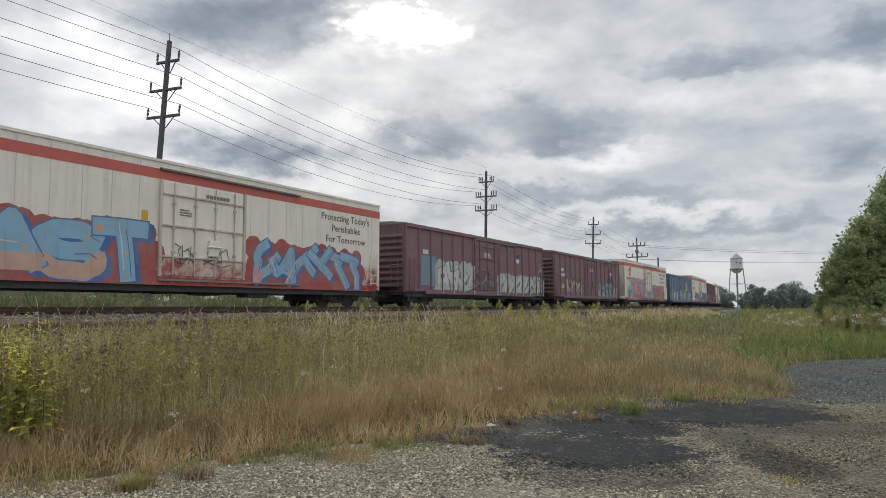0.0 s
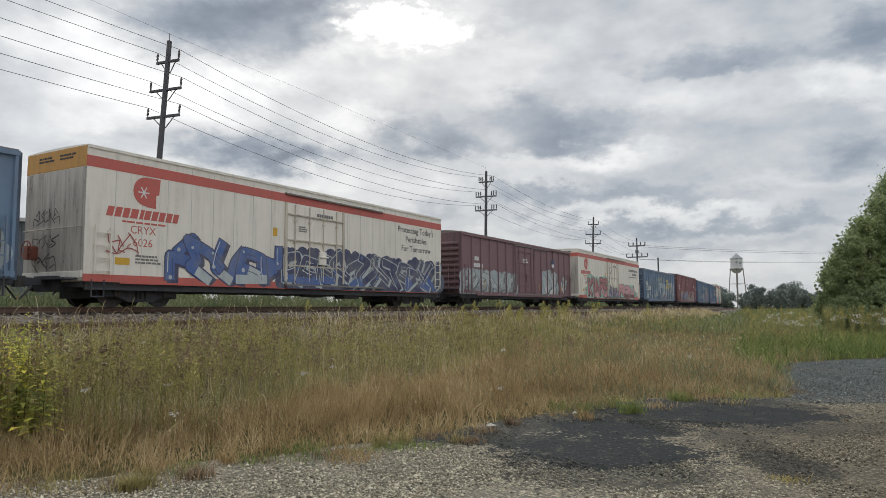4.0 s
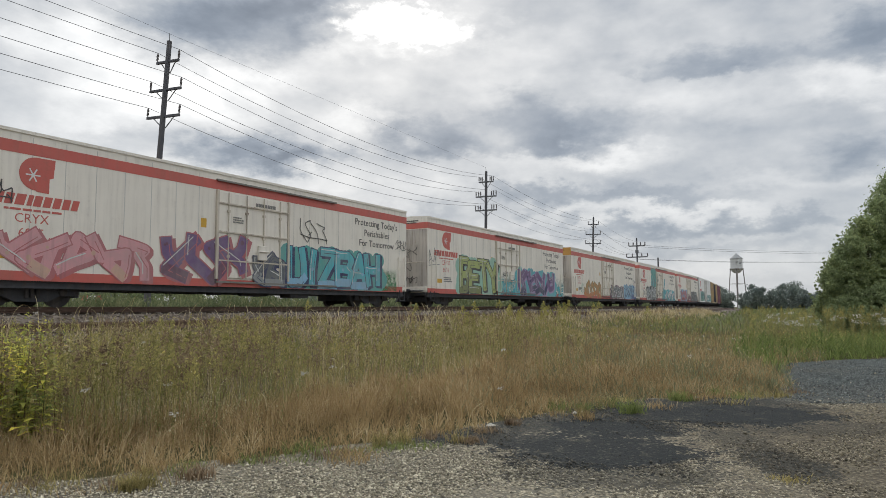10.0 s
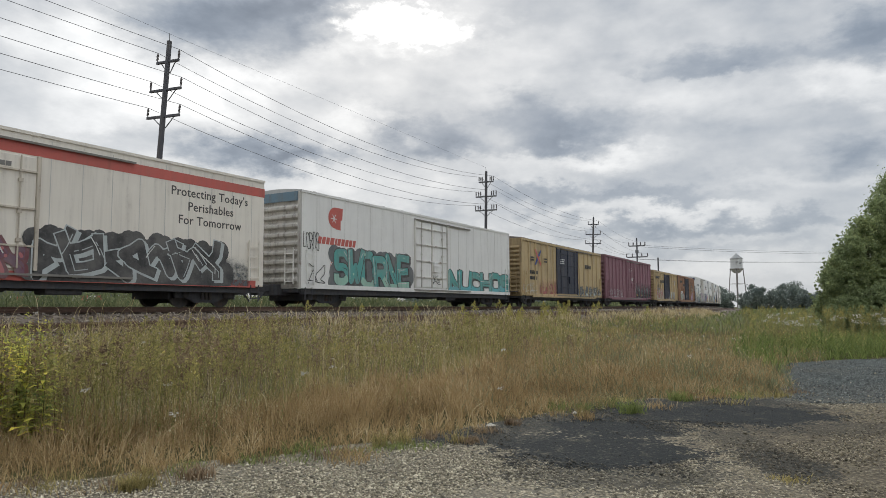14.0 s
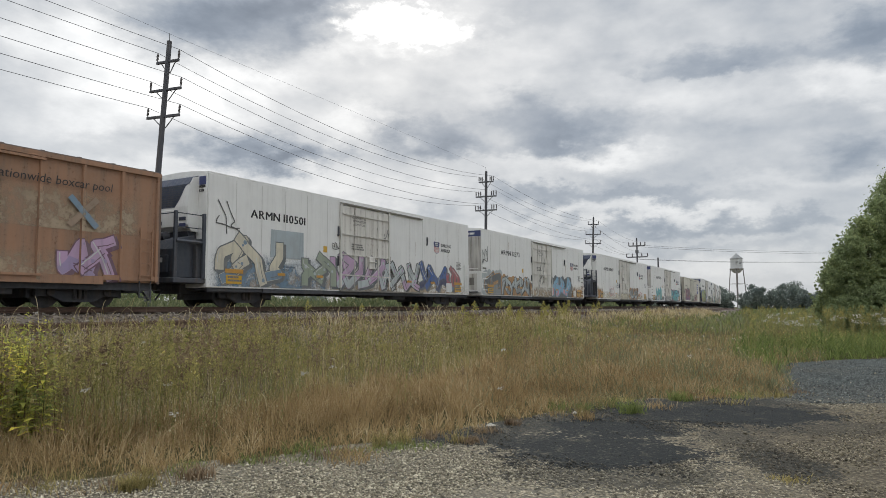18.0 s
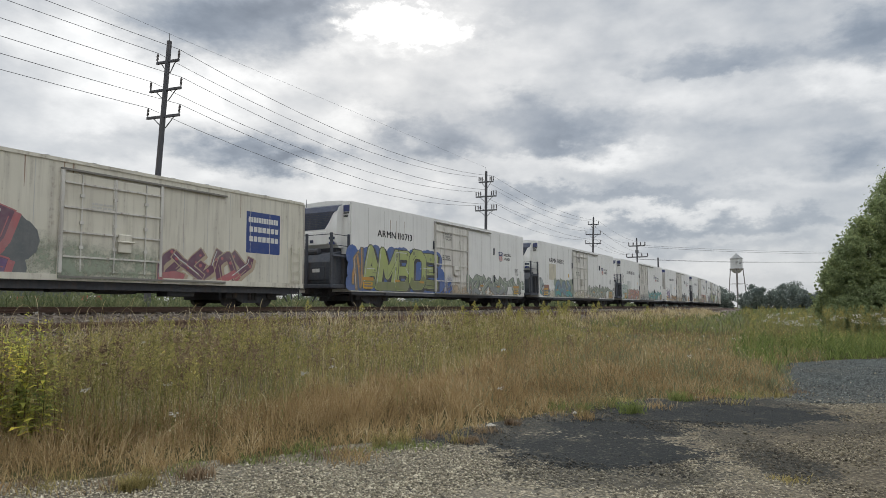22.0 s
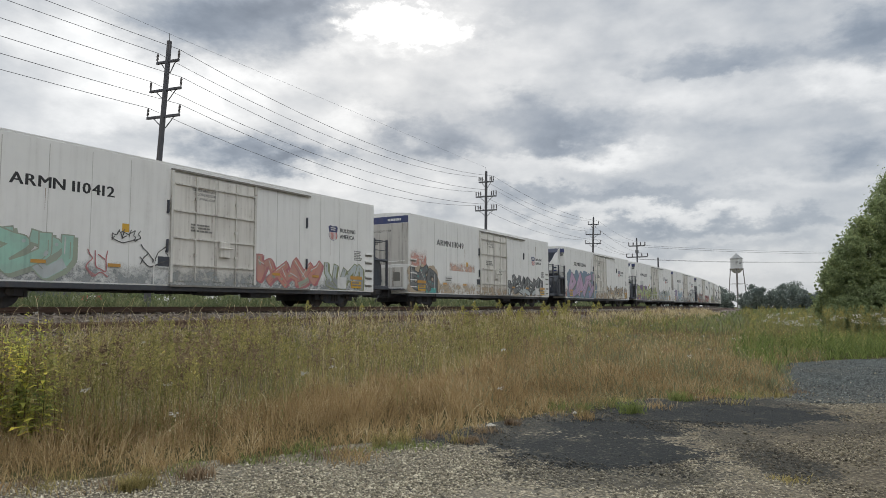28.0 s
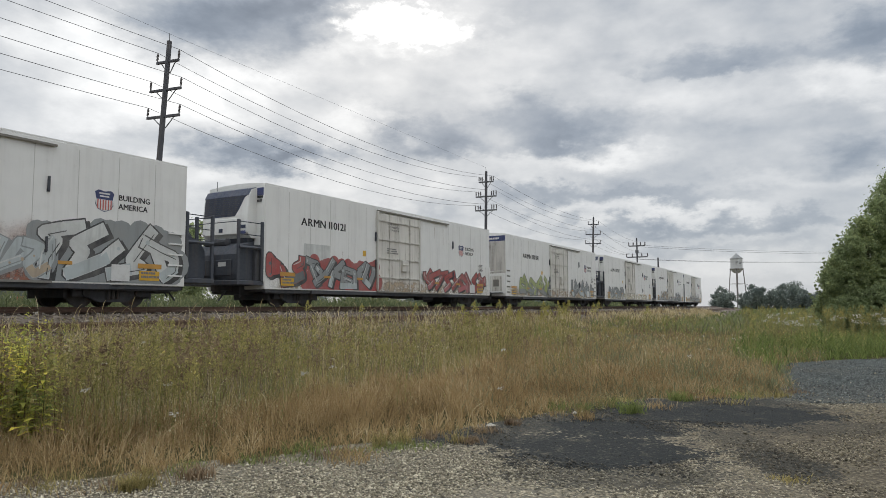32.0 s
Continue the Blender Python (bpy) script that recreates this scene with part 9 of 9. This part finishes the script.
c = white_reefer("white reefer with cooling unit and faint sage graffiti", "ARMN 110533", 1)
couple(662.7, 19.3, c)
rust_runs(c, 32, 4)
art(c, (("H", -9.5, 9.5, 0.8, 1.15, "tan"),), 532, (), DOOR_W)

art(c, (
    ("P", -9.3, -7.6, 1.2, 2.2, "sage pale smoke -"),
    ("P", -5.5, -2.3, 0.8, 1.8, "sage tan smoke -"),
    ("P", 2.0, 8.8, 0.8, 2.0, "tan grey smoke salmon"),
), 32, (), DOOR_W)


c = white_reefer("white reefer with navy end band and lime graffiti on navy", "ARMN 110625", 0)
couple(684.2, 19.3, c)
rust_runs(c, 33, 4)
art(c, (("H", -9.5, 9.5, 0.8, 1.15, "cream"),), 533, (), DOOR_W)

art(c, (
    ("P", -2.6, 2.4, 0.85, 2.6, "lime teal black navy"),
    ("P", 2.4, 9.1, 0.85, 2.6, "lime amber black navy"),
    ("P", -9.2, -2.4, 0.8, 2.2, "grey steel wine -"),
), 33, (), DOOR_W)


c = white_reefer("white reefer with navy end band and mint and salmon graffiti", "ARMN 110412", 0)
couple(706.2, 19.3, c)
rust_runs(c, 34, 4)
art(c, (("H", -9.5, 9.5, 0.8, 1.15, "grey"),), 534, (), DOOR_W)

art(c, (
    ("T", -8.7, -7.2, 2.0, 2.4, "olive"),
    ("P", -7.9, -5.0, 0.85, 2.1, "mint pale sage -"),
    ("T", -4.6, -3.9, 0.9, 1.7, "rose"),
    ("T", -3.8, -2.8, 2.0, 2.4, "black"),
    ("T", -2.8, -1.8, 1.3, 2.1, "black"),
    ("P", 2.2, 5.9, 0.85, 2.0, "salmon sage rose -"),
    ("P", 6.1, 8.8, 0.85, 1.9, "pale grey olive -"),
), 34, (), DOOR_W)


c = white_reefer("white reefer with navy end band and smoky black graffiti", "ARMN 111049", 0)
couple(728.5, 19.3, c)
rust_runs(c, 35, 4)
art(c, (("H", -9.5, 9.5, 0.8, 1.15, "tan"),), 535, (), DOOR_W)

art(c, (
    ("H", -9.3, -8.1, 2.0, 2.8, "salmon"),
    ("P", -9.5, -6.9, 0.8, 2.2, "smoke teal black tan"),
    ("H", -5.3, -2.5, 2.0, 2.3, "peach"),
    ("T", 0.5, 1.3, 2.0, 2.4, "black"),
    ("P", 2.4, 8.3, 0.8, 2.1, "smoke pale black -"),
), 35, (), DOOR_W)


c = white_reefer("white reefer with cooling unit and large mauve graffiti", "ARMN 110100", 1)
couple(751.5, 19.3, c)
rust_runs(c, 36, 4)
art(c, (("H", -9.5, 9.5, 0.8, 1.15, "tan"),), 536, (), DOOR_W)

art(c, (
    ("P", -9.0, -2.2, 0.8, 2.9, "mauve lilac smoke steel"),
    ("P", 1.4, 8.6, 0.8, 1.9, "tan cream black -"),
    ("H", -9.6, -8.7, 0.9, 1.4, "salmon"),
), 36, (), DOOR_W)


c = white_reefer("white reefer with cooling unit and lime graffiti on purple", "ARMN 110359", 1)
couple(773.9, 19.3, c)
rust_runs(c, 37, 4)
art(c, (("H", -9.5, 9.5, 0.8, 1.15, "cream"),), 537, (), DOOR_W)

art(c, (
    ("T", -9.6, -9.3, 2.5, 4.0, "black"),
    ("T", -9.6, -9.4, 2.1, 2.5, "black"),
    ("P", -9.4, -4.6, 0.85, 2.3, "lime pale smoke purple"),
    ("B", -7.8, -6.3, 2.0, 2.8, "white"),
    ("P", -4.8, 0.3, 0.85, 2.3, "lime sage black -"),
    ("P", 1.2, 8.1, 0.85, 1.9, "pale grey smoke -"),
    ("P", 4.2, 7.9, 0.85, 2.1, "sage pale smoke -"),
), 37, (), DOOR_W)


c = white_reefer("white reefer with navy end band and lilac and sky-blue graffiti", "ARMN 110693", 0)
couple(794.9, 19.3, c)
rust_runs(c, 38, 4)
art(c, (("H", -9.5, 9.5, 0.8, 1.15, "grey"),), 538, (), DOOR_W)

art(c, (
    ("P", -8.8, -6.9, 0.8, 2.3, "lilac pale smoke -"),
    ("B", -6.8, -5.3, 2.0, 3.1, "white"),
    ("P", -6.2, -2.8, 0.85, 2.1, "sky pale smoke -"),
    ("T", -2.8, -2.2, 1.2, 1.9, "rust"),
    ("P", 2.4, 5.2, 0.85, 1.9, "pale tan grey -"),
    ("H", 1.8, 4.6, 0.8, 2.3, "rust"),
    ("P", 4.7, 9.4, 0.85, 2.6, "white pale black grey"),
), 38, (), DOOR_W)


c = white_reefer("white reefer with cooling unit and red and grey graffiti", "ARMN 110121", 1)
couple(817.9, 19.3, c)
rust_runs(c, 39, 4)
art(c, (("H", -9.5, 9.5, 0.8, 1.15, "tan"),), 539, (), DOOR_W)

art(c, (
    ("P", -9.6, -7.4, 0.85, 2.2, "red smoke black -"),
    ("B", -7.5, -5.8, 1.8, 2.6, "white"),
    ("P", -7.4, -2.5, 0.85, 2.1, "grey pale black red"),
    ("P", 1.7, 9.1, 0.85, 2.0, "red rose black -"),
), 39, (), DOOR_W)


c = white_reefer("white reefer with navy end band and pale lime graffiti", "ARMN 111138", 0)
couple(839.6, 19.3, c)
rust_runs(c, 40, 4)
art(c, (("H", -9.5, 9.5, 0.8, 1.15, "tan"),), 540, (), DOOR_W)

art(c, (
    ("P", -7.5, -1.8, 0.85, 2.2, "lime grey smoke -"),
    ("P", 3.0, 8.8, 0.85, 2.2, "grey pale smoke -"),
), 40, (), DOOR_W)


c = white_reefer("white reefer with cooling unit and faint grey graffiti", "ARMN 110707", 1)
couple(861.6, 19.3, c)
rust_runs(c, 41, 4)
art(c, (("H", -9.5, 9.5, 0.8, 1.15, "cream"),), 541, (), DOOR_W)

art(c, (
    ("P", -8.5, -3.0, 0.85, 1.9, "grey pale smoke -"),
), 41, (), DOOR_W)


c = white_reefer("white reefer with cooling unit and faint tan graffiti", "ARMN 110448", 1)
couple(883.0, 19.3, c)
rust_runs(c, 42, 4)
art(c, (("H", -9.5, 9.5, 0.8, 1.15, "grey"),), 542, (), DOOR_W)

art(c, (
    ("P", -6.5, -2.0, 0.85, 1.9, "tan grey smoke -"),
    ("P", 3.0, 7.0, 0.85, 1.8, "grey smoke smoke -"),
), 42, (), DOOR_W)


c = white_reefer("white reefer with cooling unit, last car of the train", "ARMN 110219", 1)
couple(903.5, 19.3, c)
rust_runs(c, 43, 4)
art(c, (("H", -9.5, 9.5, 0.8, 1.15, "tan"),), 543, (), DOOR_W)

art(c, (
    ("P", -4.5, 6.0, 0.85, 1.7, "grey pale smoke -"),
), 43, (), DOOR_W)


def motions():
    """The train rolls by; each car follows the bend by its two trucks."""
    times = [0.5 * k for k in range(65)]
    for mid, L, car in TRAIN:
        rows = []
        for t in times:
            s, b = mid - travel(t), L / 2 - 2.3
            p, q = line(s - b)[0], line(s + b)[0]
            c = (p + q) / 2
            rows.append((t, Matrix.Translation((c.x, c.y, RAIL_Z)) @ Matrix.Rotation(math.atan2(q.y - p.y, q.x - p.x), 4, "Z")))
        walk(car, rows)


motions()
